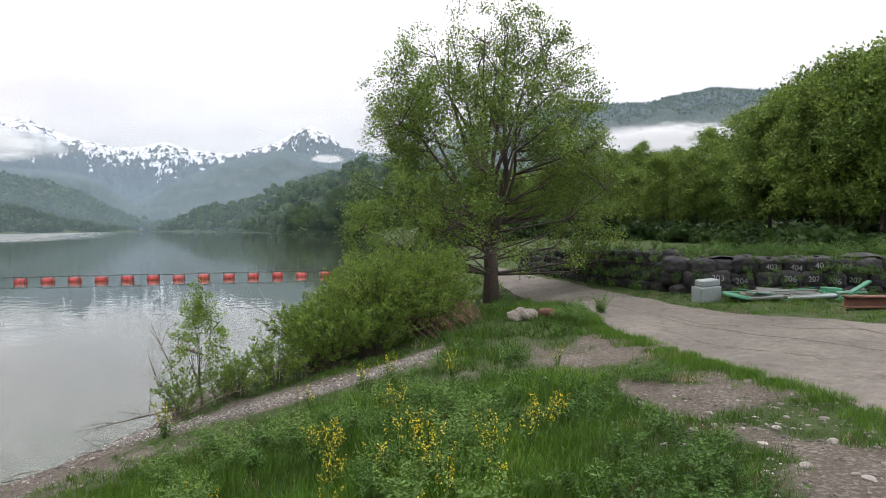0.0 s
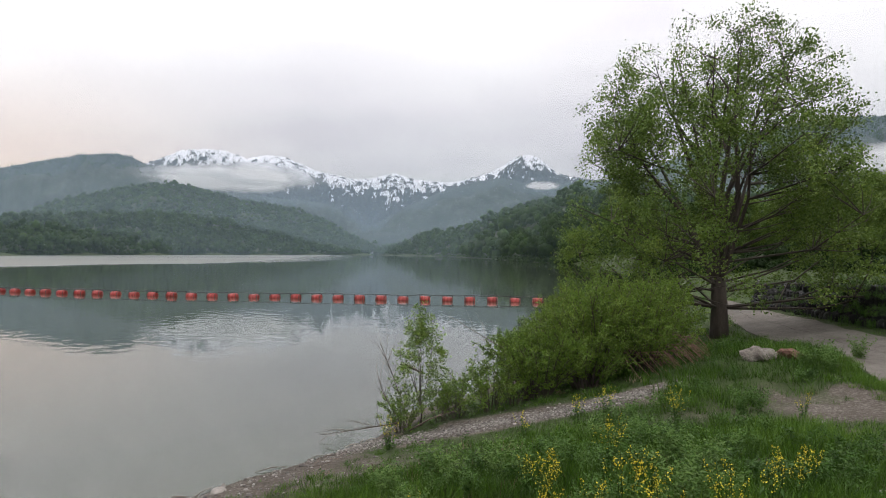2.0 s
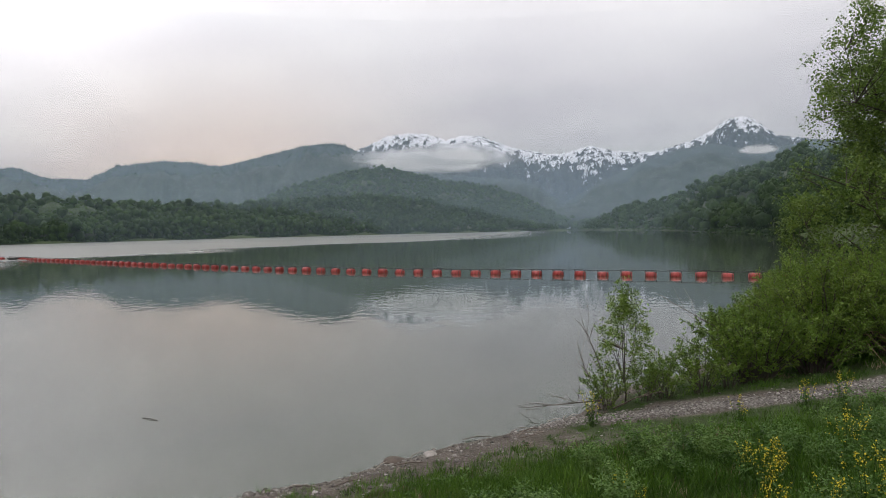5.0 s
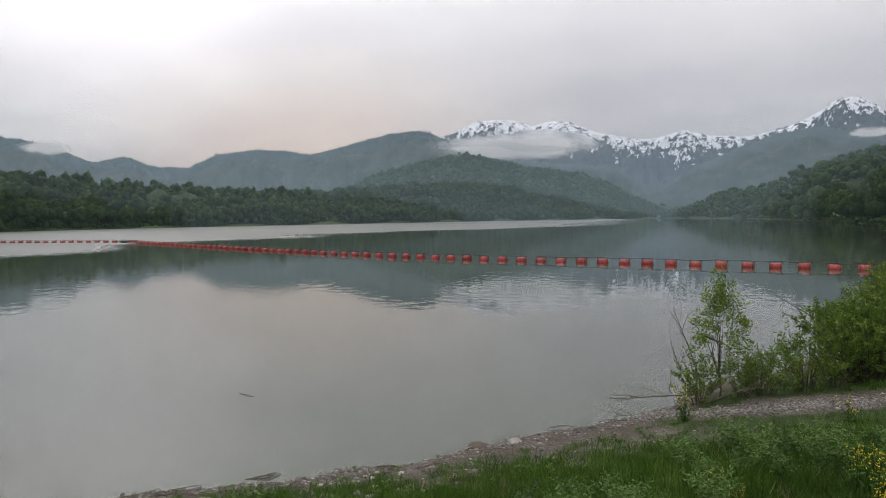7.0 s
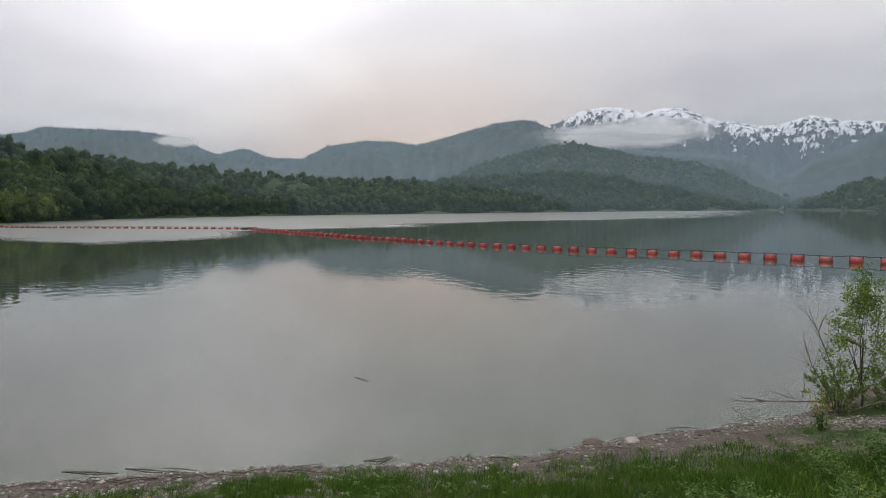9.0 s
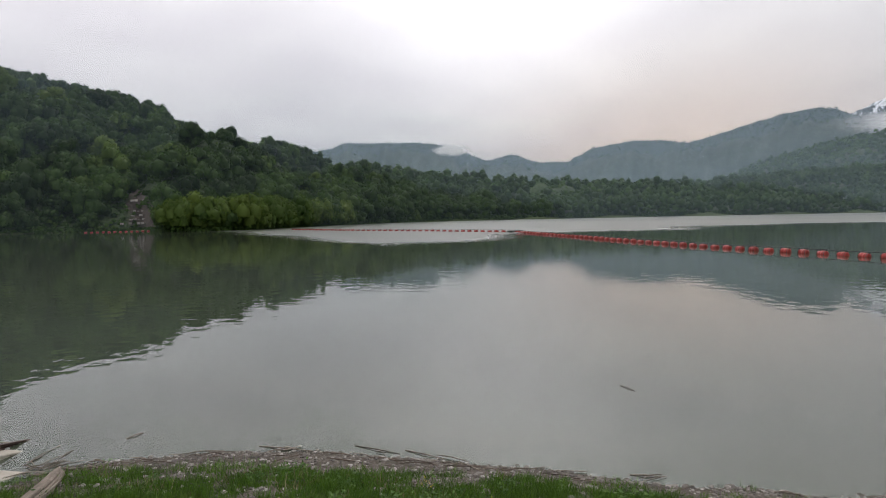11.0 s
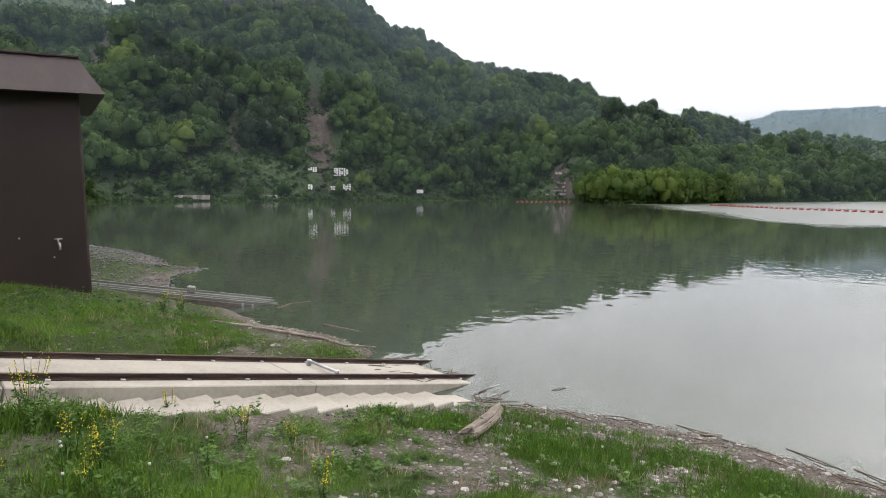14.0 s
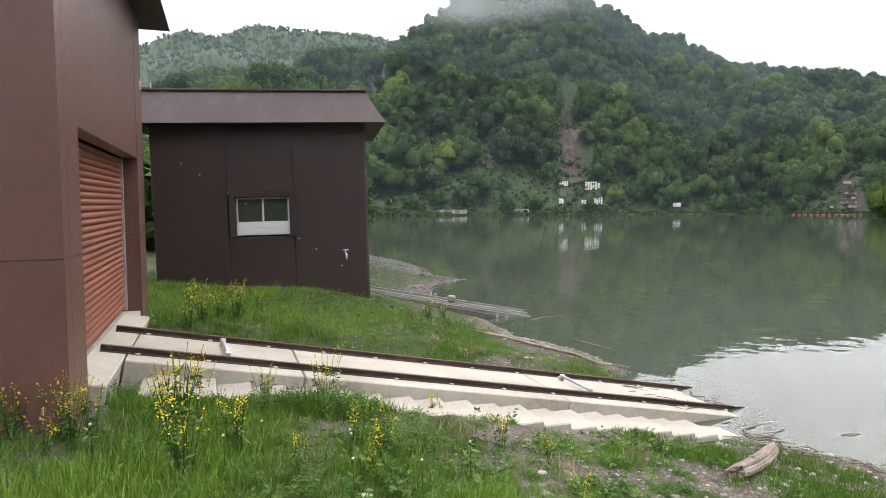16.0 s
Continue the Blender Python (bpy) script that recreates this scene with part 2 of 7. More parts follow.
def far_shore(az):
    return np.interp(az, FAR_AZ[::-1], FAR_D[::-1])


OUTLINE = np.array(SHORE + [tuple(polar(a, d)[:2]) for a, d in zip(FAR_AZ, FAR_D)])


def shore_distance(x, y):
    """Metres from the water's edge, positive on land."""
    p = np.stack([np.ravel(x), np.ravel(y)], -1)
    best, inside = np.full(len(p), 1e9), np.zeros(len(p), bool)
    for a, b in zip(OUTLINE, np.roll(OUTLINE, -1, 0)):
        ab = b - a
        t = np.clip(((p - a) @ ab) / (ab @ ab), 0, 1)
        best = np.minimum(best, np.hypot(*(p - a - t[:, None] * ab).T))
        cross = (a[1] > p[:, 1]) != (b[1] > p[:, 1])
        with np.errstate(divide="ignore", invalid="ignore"):
            inside ^= cross & (p[:, 0] < ab[0] * (p[:, 1] - a[1]) / ab[1] + a[0])
    return np.where(inside, -best, best).reshape(np.shape(x))


SLIP = pose(-1.57, -7.82, 0, 0, 0, 160.3)  # the slipway: x runs down to the lake, y across the rails
SLIP_S, SLIP_N = np.array([-0.9415, 0.3371]), np.array([-0.3371, -0.9415])


def slip_local(x, y):
    return (x + 1.57) * SLIP_S[0] + (y + 7.82) * SLIP_S[1], (x + 1.57) * SLIP_N[0] + (y + 7.82) * SLIP_N[1]


def slip_top(u):
    return 1.49 - 0.183 * u


def ground_z(x, y):
    x, y = np.asarray(x, float), np.asarray(y, float)
    d = shore_distance(x, y)
    d = d + 0.25 * fbm(x * 0.9, y * 0.9, 3, 3) * np.exp(-(d / 6) ** 2) * np.clip(d + 1, 0, 1)
    k = 0.185 + 0.10 * np.exp(-((x + 8) ** 2 + (y + 12.5) ** 2) / 14)
    z = np.where(d > 0, -np.log(np.exp(-4 * k * np.maximum(d, 0)) + np.exp(-6.0)) / 4 + 0.0006, 0.22 * d)
    z = np.maximum(z, -2.0)
    r = np.hypot(x, y)
    z = z + np.clip(d / 3, 0, 1) * (0.045 * fbm(x * 0.8, y * 0.8, 5, 3) + 0.02 * fbm(x * 4, y * 4, 6, 2)) * np.exp(-r / 60)
    z = z + 0.3 * np.exp(-((x + 0.6) ** 2 / 3 + (y - 13.5) ** 2 / 5))       # mound with the boulder, under the big tree
    z = z + 0.4 * np.clip((r - 30) / 25, 0, 1) * (d > 0)
    u, v = slip_local(x, y)
    under = np.clip((v + np.interp(u, [2, 5], [1.30, 1.6])) / 0.34, 0, 1) * np.clip((2.2 - v) / 0.7, 0, 1) * np.clip((u + 0.6) / 0.4, 0, 1)
    z = np.where((u > -0.6) & (u < 9.5), np.minimum(z, z + under * (slip_top(u) - 0.30 - z)), z)
    z = np.where((r > 70) & (d > 0), np.minimum(0.25 * d, 3.0) + 0.03, z)
    return z


def gz(x, y):
    return float(ground_z(np.array([x]), np.array([y]))[0])


def green(x, y):
    """How far plants cover the ground, 0 to 1."""
    x, y = np.asarray(x, float), np.asarray(y, float)
    d = shore_distance(x, y)
    n = fbm(x * 1.1, y * 1.1, 11, 4)
    north = np.clip((y + 1.5) / 3, 0, 1)
    lush = np.clip((d - (2.5 - 1.7 * north) + 0.7 * n) / 1.6, 0, 1)
    thin = np.clip((d - 0.35 + 0.3 * n) / 0.6, 0, 1) * np.clip(0.80 + 0.42 * n, 0.1, 0.95)
    c = np.maximum(lush, thin)
    # shingle strip below the bushes
    t = np.clip((x + 6.0) / 4.2, 0, 1)
    c = c * np.clip((np.abs(y - (8.3 + 2.9 * t)) - 0.45 - 0.25 * n) / 0.5, 0, 1) ** ((x > -5.0) & (x < -1.6))
    c = np.maximum(c, np.clip((d - 0.55 + 0.45 * n) / 1.0, 0, 1) * (y > -2.5) * (y < 7.2) * np.clip(0.85 + 0.3 * n, 0, 1))
    # stony ground with scattered patches of turf between the slipway and the water
    stony = np.clip((-2.6 - x) / 2.0, 0, 1) * np.clip((2.6 - y) / 1.5, 0, 1) * np.clip((y + 7.5) / 1.0, 0, 1)
    turf = np.clip(0.74 + 1.0 * fbm(x * 4.2, y * 4.2, 29, 3) + 0.7 * fbm(x * 9, y * 9, 30, 2), 0.04, 1)
    c = c * (1 - 0.92 * stony * (1 - turf))
    fringe = np.clip((2.3 - d) / 1.2, 0, 1) * np.clip((y - 0.5) / 1.5, 0, 1) * np.clip((8.2 - y) / 0.8, 0, 1)
    c = c * (1 - 0.72 * fringe * (1 - np.clip(turf - 0.12, 0, 1)))
    thinned = np.clip(1.4 * fbm(x * 3.1, y * 3.1, 37, 4) - 0.05, 0, 0.5) * (y < 0.5)
    c = c * (1 - thinned)
    c = np.maximum(c, np.clip((d - 0.45 + 0.35 * n) / 0.5, 0, 1) * (y < -8) * np.clip(0.8 + 0.35 * n, 0, 0.95))
    # stony patch and the worn track beside the road
    edge = np.interp(y, [4, 5, 6, 7, 8, 9, 10, 11], [1.5, 1.6, 1.3, 1.0, 0.6, 0.2, -0.2, -0.5])
    worn = np.clip((x - edge) / 0.4, 0, 1) * np.clip((y - 3.8) / 0.5, 0, 1) * np.clip((11.4 - y) / 0.5, 0, 1)
    patch = fbm(x * 2.3 + 1.0, y * 2.3, 12, 3)
    c = c * (1 - worn * np.clip(0.55 + (0.12 - patch) * 2.2, 0.25, 0.97))
    track = np.exp(-((y - (9.6 + 0.25 * (x + 0.5))) / 0.95) ** 2) * np.clip((x + 2.2) / 1, 0, 1) * np.clip((2.6 - x) / 1, 0, 1)
    c = c * (1 - 0.5 * track)
    return np.where(y < -8, np.maximum(c * 0.9, 0), c)


def build_ground(mat):
    az = np.concatenate([np.arange(-60, 175, 0.6), np.arange(175, 300, 5.0), [300.0]])
    r = np.concatenate([np.linspace(0.05, 1, 5), np.geomspace(1.2, 40, 130), np.geomspace(42, 300, 40), np.geomspace(330, 4900, 24)])
    A, R = np.meshgrid(np.radians(az), r, indexing="ij")
    x, y = -R * np.sin(A), R * np.cos(A)
    v = np.stack([x, y, ground_z(x, y)], -1).reshape(-1, 3)
    me = np_mesh("ground", v, grid_faces(len(az), len(r)), mat, True, np.where(R > 45, 1.0, green(x, y)).ravel())
    return tagged(new("ground", me), "grassy gravel lake bank rising from the water", "ground", kind="structure")


def build_water():
    az = np.radians(np.arange(0, 361, 4.0))
    r = np.array([0.5, 8, 20, 60, 150, 400, 1000, 1800])
    A, R = np.meshgrid(az, r, indexing="ij")
    me = np_mesh("water", np.stack([-R * np.sin(A), R * np.cos(A), 0 * R], -1).reshape(-1, 3), grid_faces(len(az), len(r)), M_WATER, True)
    return tagged(new("water", me), "still grey-green lake mirroring hills and sky", "lake", kind="structure")


# ---- hills and their woods ----
def crown(seed, lumps, leaves, size, fine=1, tall=1.0, soft=0.35):
    """A crown about 1 across the radius: overlapping leafy masses with ragged sprays on their outside. Gives verts, triangles."""
    r = np.random.default_rng(seed)
    bm = bmesh.new()
    bmesh.ops.create_icosphere(bm, subdivisions=fine, radius=1.0)
    ball = np.array([p.co[:] for p in bm.verts])
    tri = np.array([[q.index for q in f.verts] for f in bm.faces])
    bm.free()
    tri = tri[ball[tri].mean(1)[:, 2] > -0.55]
    vs, fs, base = [], [], 0
    k = np.arange(lumps)
    up = np.clip(1.0 - 1.5 * (k + 0.5) / lumps + r.normal(scale=0.12, size=lumps), -0.6, 1)
    turn = k * 2.4 + r.uniform(0, 6.3) + r.normal(scale=0.3, size=lumps)
    out = np.sqrt(1 - up ** 2)
    cen = np.stack([out * np.cos(turn), out * np.sin(turn), up * tall], -1) * r.uniform(0.42, 0.66, (lumps, 1))
    rad = r.uniform(0.36, 0.54, lumps)
    for i, (c, q) in enumerate(zip(cen, rad)):
        v = ball * (1 + 0.30 * fbm(ball[:, 0] * 3 + 7 * i, ball[:, 1] * 3 + ball[:, 2] * 2.5, seed + i, 3))[:, None]
        vs.append(c + v * q * ((0.88, 0.88, 0.74) if leaves > 12 else (1, 1, 0.85)))
        fs.append(tri + base)
        base += len(v)
        if not leaves:
            continue
        d = r.normal(size=(leaves, 3))
        d[:, 2] += 0.45
        d /= np.linalg.norm(d, axis=1, keepdims=True)
        p = c + d * q * r.uniform(0.82, 1.12, (leaves, 1)) * (1, 1, 0.85)
        nrm = d + r.normal(scale=soft, size=(leaves, 3))
        nrm /= np.linalg.norm(nrm, axis=1, keepdims=True)
        u = np.cross(nrm, r.normal(size=(leaves, 3)))
        u /= np.linalg.norm(u, axis=1, keepdims=True)
        w = np.cross(nrm, u)
        s = size * r.uniform(0.6, 1.4, (leaves, 1))
        vs.append(np.stack([p + u * s, p - 0.5 * u * s + 0.8 * w * s, p - 0.5 * u * s - 0.8 * w * s], 1).reshape(-1, 3))
        fs.append(np.arange(leaves * 3).reshape(-1, 3) + base)
        base += leaves * 3
    return np.concatenate(vs), np.concatenate(fs)


def spire(seed):
    """A narrow conifer, about 1 high above and below its middle: verts, triangles."""
    r = np.random.default_rng(seed)
    vs, fs, base = [], [], 0
    for k in range(5):
        z0, q, h = -0.7 + 0.32 * k, 0.42 * (1 - 0.17 * k) * r.uniform(0.8, 1.2), 0.55
        a = np.arange(6) * np.pi / 3 + r.uniform(0, 1)
        ring = np.stack([q * np.cos(a), q * np.sin(a), z0 + r.normal(scale=0.06, size=6)], -1)
        vs.append(np.concatenate([ring, [(0, 0, z0 + h)]]))
        fs.append(np.array([(i, (i + 1) % 6, 6) for i in range(6)]) + base)
        base += 7
    return np.concatenate(vs), np.concatenate(fs)


CROWNS = {0: [crown(s, 9, 64, 0.085, 1, 1.05, 0.28) for s in range(10)],       # across the bay
          1: [crown(20 + s, 10, 34, 0.10, 1, 1.15) for s in range(6)],    # nearer woods
          2: [crown(40 + s, 2, 10, 0.24, 1) for s in range(6)],           # scrub
          3: [crown(60 + s, 4, 6, 0.16, 1, 1.05) for s in range(8)],      # far woods
          4: [spire(80 + s) for s in range(5)],
          5: [crown(100 + s, 4, 46, 0.17, 1, 1.0, 0.6) for s in range(6)]}     # undergrowth


def woods(name, places, radii, level, mat, label, tints, flat=0.85):
    """Many tree crowns in one mesh."""
    vs, fs, ts, base = [], [], [], 0
    for p, q, t in zip(places, radii, tints):
        v, f = CROWNS[level][RNG.integers(len(CROWNS[level]))]
        a = RNG.uniform(0, 2 * np.pi)
        c, s = np.cos(a), np.sin(a)
        w = v @ np.array([[c, s, 0], [-s, c, 0], [0, 0, flat * RNG.uniform(0.85, 1.25)]])
        vs.append(w * q + p)
        fs.append(f + base)
        ts.append(np.full(len(v), t))
        base += len(v)
    me = np_mesh(name, np.concatenate(vs), np.concatenate(fs), mat, True, np.concatenate(ts))
    return tagged(new(name, me), label, "forest", kind="stuff")


def spurs(A, S):
    """Rock ribs (up to 1) and gullies (down to -1) that run down a mountainside."""
    w = 1.6 * fbm(A * 0.9, S * 9, 91, 3)
    return 0.55 * (1 - 2.6 * np.abs(fbm(A * 5.0 + 16 * S + w, S * 30 + w, 93, 3))) + 0.45 * (1 - 2.6 * np.abs(fbm(A * 10.0 - 34 * S, S * 66 - w, 94, 3)))


class Hill:
    """A hillside seen from the shore: its foot and crest by azimuth."""

    def __init__(self, name, az, el, foot, crest, mat, label, step=0.5, rows=30, rough=0.05, foot_z=0.3, bulge=1.0, lower=0.0, fine=0.0, cat="hill", seed=0, tint=None, gully=14, spur=0.0):
        self.gully, self.spur = gully, spur
        self.az, self.el, self.bulge, self.rough, self.seed = np.array(az, float), np.array(el, float), bulge, rough, seed
        o = np.argsort(self.az)
        self.az, self.el = self.az[o], self.el[o]
        self.foot, self.crest, self.foot_z, self.lower = foot, crest, foot_z, lower
        a = np.arange(self.az[0], self.az[-1] + step, step)
        s = np.concatenate([np.linspace(0, 1, rows), [1.06, 1.15, 1.35]])
        A, S = np.meshgrid(a, s, indexing="ij")
        v = self.at(A, S)
        if fine:
            v[..., 2] += fine * RNG.normal(size=A.shape) * np.clip(S * 3, 0, 1)
        me = np_mesh(name, v.reshape(-1, 3), grid_faces(len(a), len(s)), mat, True, tint(A, S).ravel() if tint else None)
        self.ob = tagged(new(name, me), label, cat, kind="structure")

    def at(self, A, S):
        fo = self.foot(A) if callable(self.foot) else self.foot + 0 * A
        cr = self.crest(A) if callable(self.crest) else self.crest + 0 * A
        D = fo + (cr - fo) * S
        zc = 3 + np.tan(np.radians(np.interp(A, self.az, self.el))) * cr - self.lower
        up = np.where(S <= 1, np.clip(S, 0, 1) ** self.bulge, 1 - 1.5 * (S - 1))
        amp = self.rough * (cr - fo)
        z = self.foot_z + (zc - self.foot_z) * up
        z = z + amp * np.clip(4 * S * (1 - S), 0, 1) * fbm(A * 0.9 * np.maximum(1, cr / 400) ** 0.3, S * self.gully, self.seed, 4)
        z = z + self.spur * spurs(A, S) * np.clip(4 * S, 0, 1) * np.clip((1 - S) * 6, 0.12, 1)
        return polar(A, D, 0) + np.stack([0 * z, 0 * z, z], -1)

    def scatter(self, count, lo=0.0, hi=1.0, az0=None, az1=None, spacing=0.0):
        a = RNG.uniform(self.az[0] if az0 is None else az0, self.az[-1] if az1 is None else az1, count)
        s = RNG.uniform(lo ** 2, hi ** 2, count) ** 0.5 if lo > 0 else RNG.uniform(lo, hi, count)
        p = self.at(a, s)
        if spacing:
            keep, cell = [], {}
            for i, q in enumerate(p):
                k = (int(q[0] // spacing), int(q[1] // spacing))
                near = (cell.get((k[0] + dx, k[1] + dy)) for dx in (-1, 0, 1) for dy in (-1, 0, 1))
                if all(o is None or np.hypot(*(p[o, :2] - q[:2])) > spacing for o in near):
                    cell[k] = i
                    keep.append(i)
            a, s, p = a[keep], s[keep], p[keep]
        return a, s, p


build_water()


def ground_material():
    m, n, l, p = material("bank_ground")
    at = n.new("ShaderNodeAttribute")
    at.attribute_name = "tint"
    a, b, c = noise_node(n, l, 1.3, 6.0, 0.6), noise_node(n, l, 22.0, 6.0, 0.7), noise_node(n, l, 90.0, 3.0, 0.6)
    vor = n.new("ShaderNodeTexVoronoi")
    vor.inputs["Scale"].default_value = 38.0
    vt = n.new("ShaderNodeTexCoord")
    l.new(vt.outputs["Object"], vor.inputs["Vector"])
    vs_ = n.new("ShaderNodeSeparateColor")
    l.new(vor.outputs["Color"], vs_.inputs[0])
    c = mathn(n, l, "ADD", mathn(n, l, "MULTIPLY", c, 0.45), mathn(n, l, "MULTIPLY", mathn(n, l, "POWER", vs_.outputs[0], 2.0), 0.65))
    soil = ramp_node(n, [(0.28, (0.026, 0.021, 0.016)), (0.5, (0.085, 0.074, 0.060)), (0.75, (0.24, 0.22, 0.195))])
    l.new(mathn(n, l, "ADD", mathn(n, l, "MULTIPLY", a, 0.35), mathn(n, l, "ADD", mathn(n, l, "MULTIPLY", b, 0.4), mathn(n, l, "MULTIPLY", c, 0.25))), soil.inputs[0])
    turf = ramp_node(n, [(0.3, (0.018, 0.028, 0.009)), (0.7, (0.050, 0.078, 0.020))])
    l.new(b, turf.inputs[0])
    cover = mathn(n, l, "MULTIPLY", mathn(n, l, "SUBTRACT", mathn(n, l, "ADD", at.outputs["Fac"], mathn(n, l, "MULTIPLY", b, 0.5)), 0.5), 2.2, True)
    l.new(mixc(n, l, cover, soil.outputs[0], turf.outputs[0]), p.inputs["Base Color"])
    p.inputs["Roughness"].default_value, p.inputs["Specular IOR Level"].default_value = 0.95, 0.2
    bump_node(n, l, mathn(n, l, "ADD", b, mathn(n, l, "MULTIPLY", c, 0.5)), 0.8, 0.03, p.inputs["Normal"])
    return m


build_ground(ground_material())


def slope_material():
    m, n, l, p = material("hillside_undergrowth")
    at = n.new("ShaderNodeAttribute")
    at.attribute_name = "tint"
    a, b = noise_node(n, l, 0.12, 6.0, 0.65), noise_node(n, l, 0.9, 6.0, 0.7)
    leaf = ramp_node(n, [(0.35, (0.016, 0.034, 0.009)), (0.65, (0.042, 0.074, 0.018))])
    l.new(b, leaf.inputs[0])
    rock = ramp_node(n, [(0.35, (0.028, 0.021, 0.016)), (0.65, (0.085, 0.066, 0.052))])
    l.new(b, rock.inputs[0])
    bare = mathn(n, l, "MULTIPLY", mathn(n, l, "SUBTRACT", mathn(n, l, "ADD", at.outputs["Fac"], a), 0.95), 5.0, True)
    l.new(mixc(n, l, bare, leaf.outputs[0], rock.outputs[0]), p.inputs["Base Color"])
    p.inputs["Roughness"].default_value = 0.95
    bump_node(n, l, mathn(n, l, "ADD", a, b), 0.9, 1.2, p.inputs["Normal"])
    return m


def bare_slope(a, s):
    """Slides and gullies on the hillside, 0 to 1, by azimuth and height up the slope."""
    c = 0.95 * np.exp(-((a - 130.6 - 3 * (s - 0.2)) / 1.35) ** 2) * np.exp(-((s - 0.17) / 0.19) ** 2)
    c = np.maximum(c, 0.8 * np.exp(-((a - 137.6 - 2 * (s - 0.2)) / 0.5) ** 2) * np.exp(-((s - 0.14) / 0.12) ** 2))
    c = np.maximum(c, np.exp(-((a - 146.5 + 8 * (s - 0.6)) / 2.0) ** 2) * np.exp(-((s - 0.62) / 0.16) ** 2))
    c = np.maximum(c, 0.8 * np.exp(-((a - 109.5) / 1.8) ** 2) * np.exp(-((s - 0.06) / 0.12) ** 2))
    return c


# the steep wooded slope across the bay
slope = Hill("hillside", [73, 83, 88, 92.6, 96.4, 99.7, 104.5, 107, 111.8, 116.6, 121.2, 124.3, 125.4, 128.4, 131.2, 137.8, 141.2, 144.6, 148.5, 152.3, 155.1, 159.6, 165.8, 172],
             [2.6, 3.2, 4.05, 4.8, 5.7, 6.5, 7.4, 8.5, 10.4, 11.3, 13.0, 14.2, 15.0, 16.8, 17.9, 18.2, 17.0, 15.1, 13.4, 12.8, 11.6, 11.5, 9.2, 8],
             lambda a: far_shore(a) + 1, lambda a: far_shore(a) + np.interp(a, [80, 100, 120, 140, 165], [140, 170, 175, 165, 150]), slope_material(),
             "steep hillside under dense broadleaf woods", lower=8.0, rough=0.05, bulge=0.9, step=0.4, seed=1, tint=bare_slope)
a_, s_, p_ = slope.scatter(30000, 0.0, 1.02, 84, 172, 4.7)
bare = bare_slope(a_, s_) + RNG.uniform(-0.2, 0.2, len(a_)) + 0.25 * ((a_ > 127) & (a_ < 150) & (s_ < 0.10))
room = np.interp(a_, slope.az, slope.el) + 0.25 - np.degrees(np.arctan2(p_[:, 2] - 3, np.hypot(p_[:, 0], p_[:, 1])))
keep_ = (bare < 0.36) & (s_ < 0.985) & (room > 0.4)
a_, s_, p_, room = a_[keep_], s_[keep_], p_[keep_], room[keep_]
rad = RNG.uniform(3.1, 5.9, len(p_)) * np.interp(s_, [0, 0.1, 0.78, 1], [0.65, 1, 1, 0.6]) * np.interp(a_, [84, 100, 115], [0.75, 0.85, 1])
# no crown may stand out above the crest line
rad = np.minimum(rad, np.radians(room) * np.hypot(p_[:, 0], p_[:, 1]) / 1.8)
woods("hillside_woods", p_ + np.stack([0 * rad, 0 * rad, rad * 0.6], -1), rad, 0, M_WOOD_FAR, "dense broadleaf woods in fresh spring green", np.clip(RNG.normal(0.36, 0.17, len(rad)) + 0.16 * fbm(a_ * 0.5, s_ * 5, 33, 3), 0, 1), 1.15)
# shrubs between the trees and on the slides
a_, s_, p_ = slope.scatter(16000, 0.0, 0.6, 100, 168, 1.25)
keep_ = (bare_slope(a_, s_) < RNG.uniform(0.25, 1.1, len(a_))) & (s_ < RNG.uniform(0.0, 0.75, len(a_)))
p_ = p_[keep_]
rad = RNG.uniform(0.7, 1.7, len(p_))
woods("hillside_scrub", p_ + np.stack([0 * rad, 0 * rad, rad * 0.2], -1), rad, 2, M_WOOD_FAR, "low green scrub under the trees of the slope", np.clip(RNG.normal(0.38, 0.14, len(rad)), 0, 1))
# low scrub along the foot of the slope
a_ = RNG.uniform(84, 168, 2600)
p_ = polar(a_, far_shore(a_) + RNG.uniform(-0.6, 4.5, 2600), 0.15)
rad = RNG.uniform(0.5, 1.4, len(p_))
woods("lakeside_scrub", p_, rad, 2, M_WOOD_FAR, "low green scrub at the water's edge", RNG.uniform(0.25, 0.6, len(rad)))
# willows on the low point that runs out into the lake
a_ = RNG.uniform(93, 107.6, 330)
r_ = far_shore(a_) + RNG.uniform(1, 22, 330)
rad = RNG.uniform(2.4, 4.4, 330)
woods("lakeside_willows", polar(a_, r_, 0.0) + np.stack([0 * rad, 0 * rad, rad * 0.75 + 0.3], -1), rad, 0, M_WOOD_FAR, "bright green willows on a low point", np.clip(RNG.normal(0.68, 0.12, 330), 0, 1), 1.2)

# low wooded shore straight across the lake
low = Hill("far_bank", [34, 36, 38.4, 42.9, 47.5, 52.4, 57.3, 62.2, 71.8, 76.4, 82.8, 85.6, 87.8, 90, 92, 96], [0.5, 0.75, 1.17, 2.2, 3.0, 3.1, 2.93, 2.39, 2.62, 2.98, 3.24, 3.45, 3.9, 4.1, 4.2, 4.2],
           lambda a: far_shore(a) + 3, lambda a: far_shore(a) + np.interp(a, [34, 45, 60, 95], [200, 330, 170, 120]), M_HILL, "low wooded bank across the lake", lower=6.5, rough=0.02, seed=2)
a_, s_, p_ = low.scatter(9000, 0.0, 1.02, 34, 95, 6.0)
rad = RNG.uniform(3.5, 6.0, len(p_))
near = np.hypot(p_[:, 0], p_[:, 1]) < 330
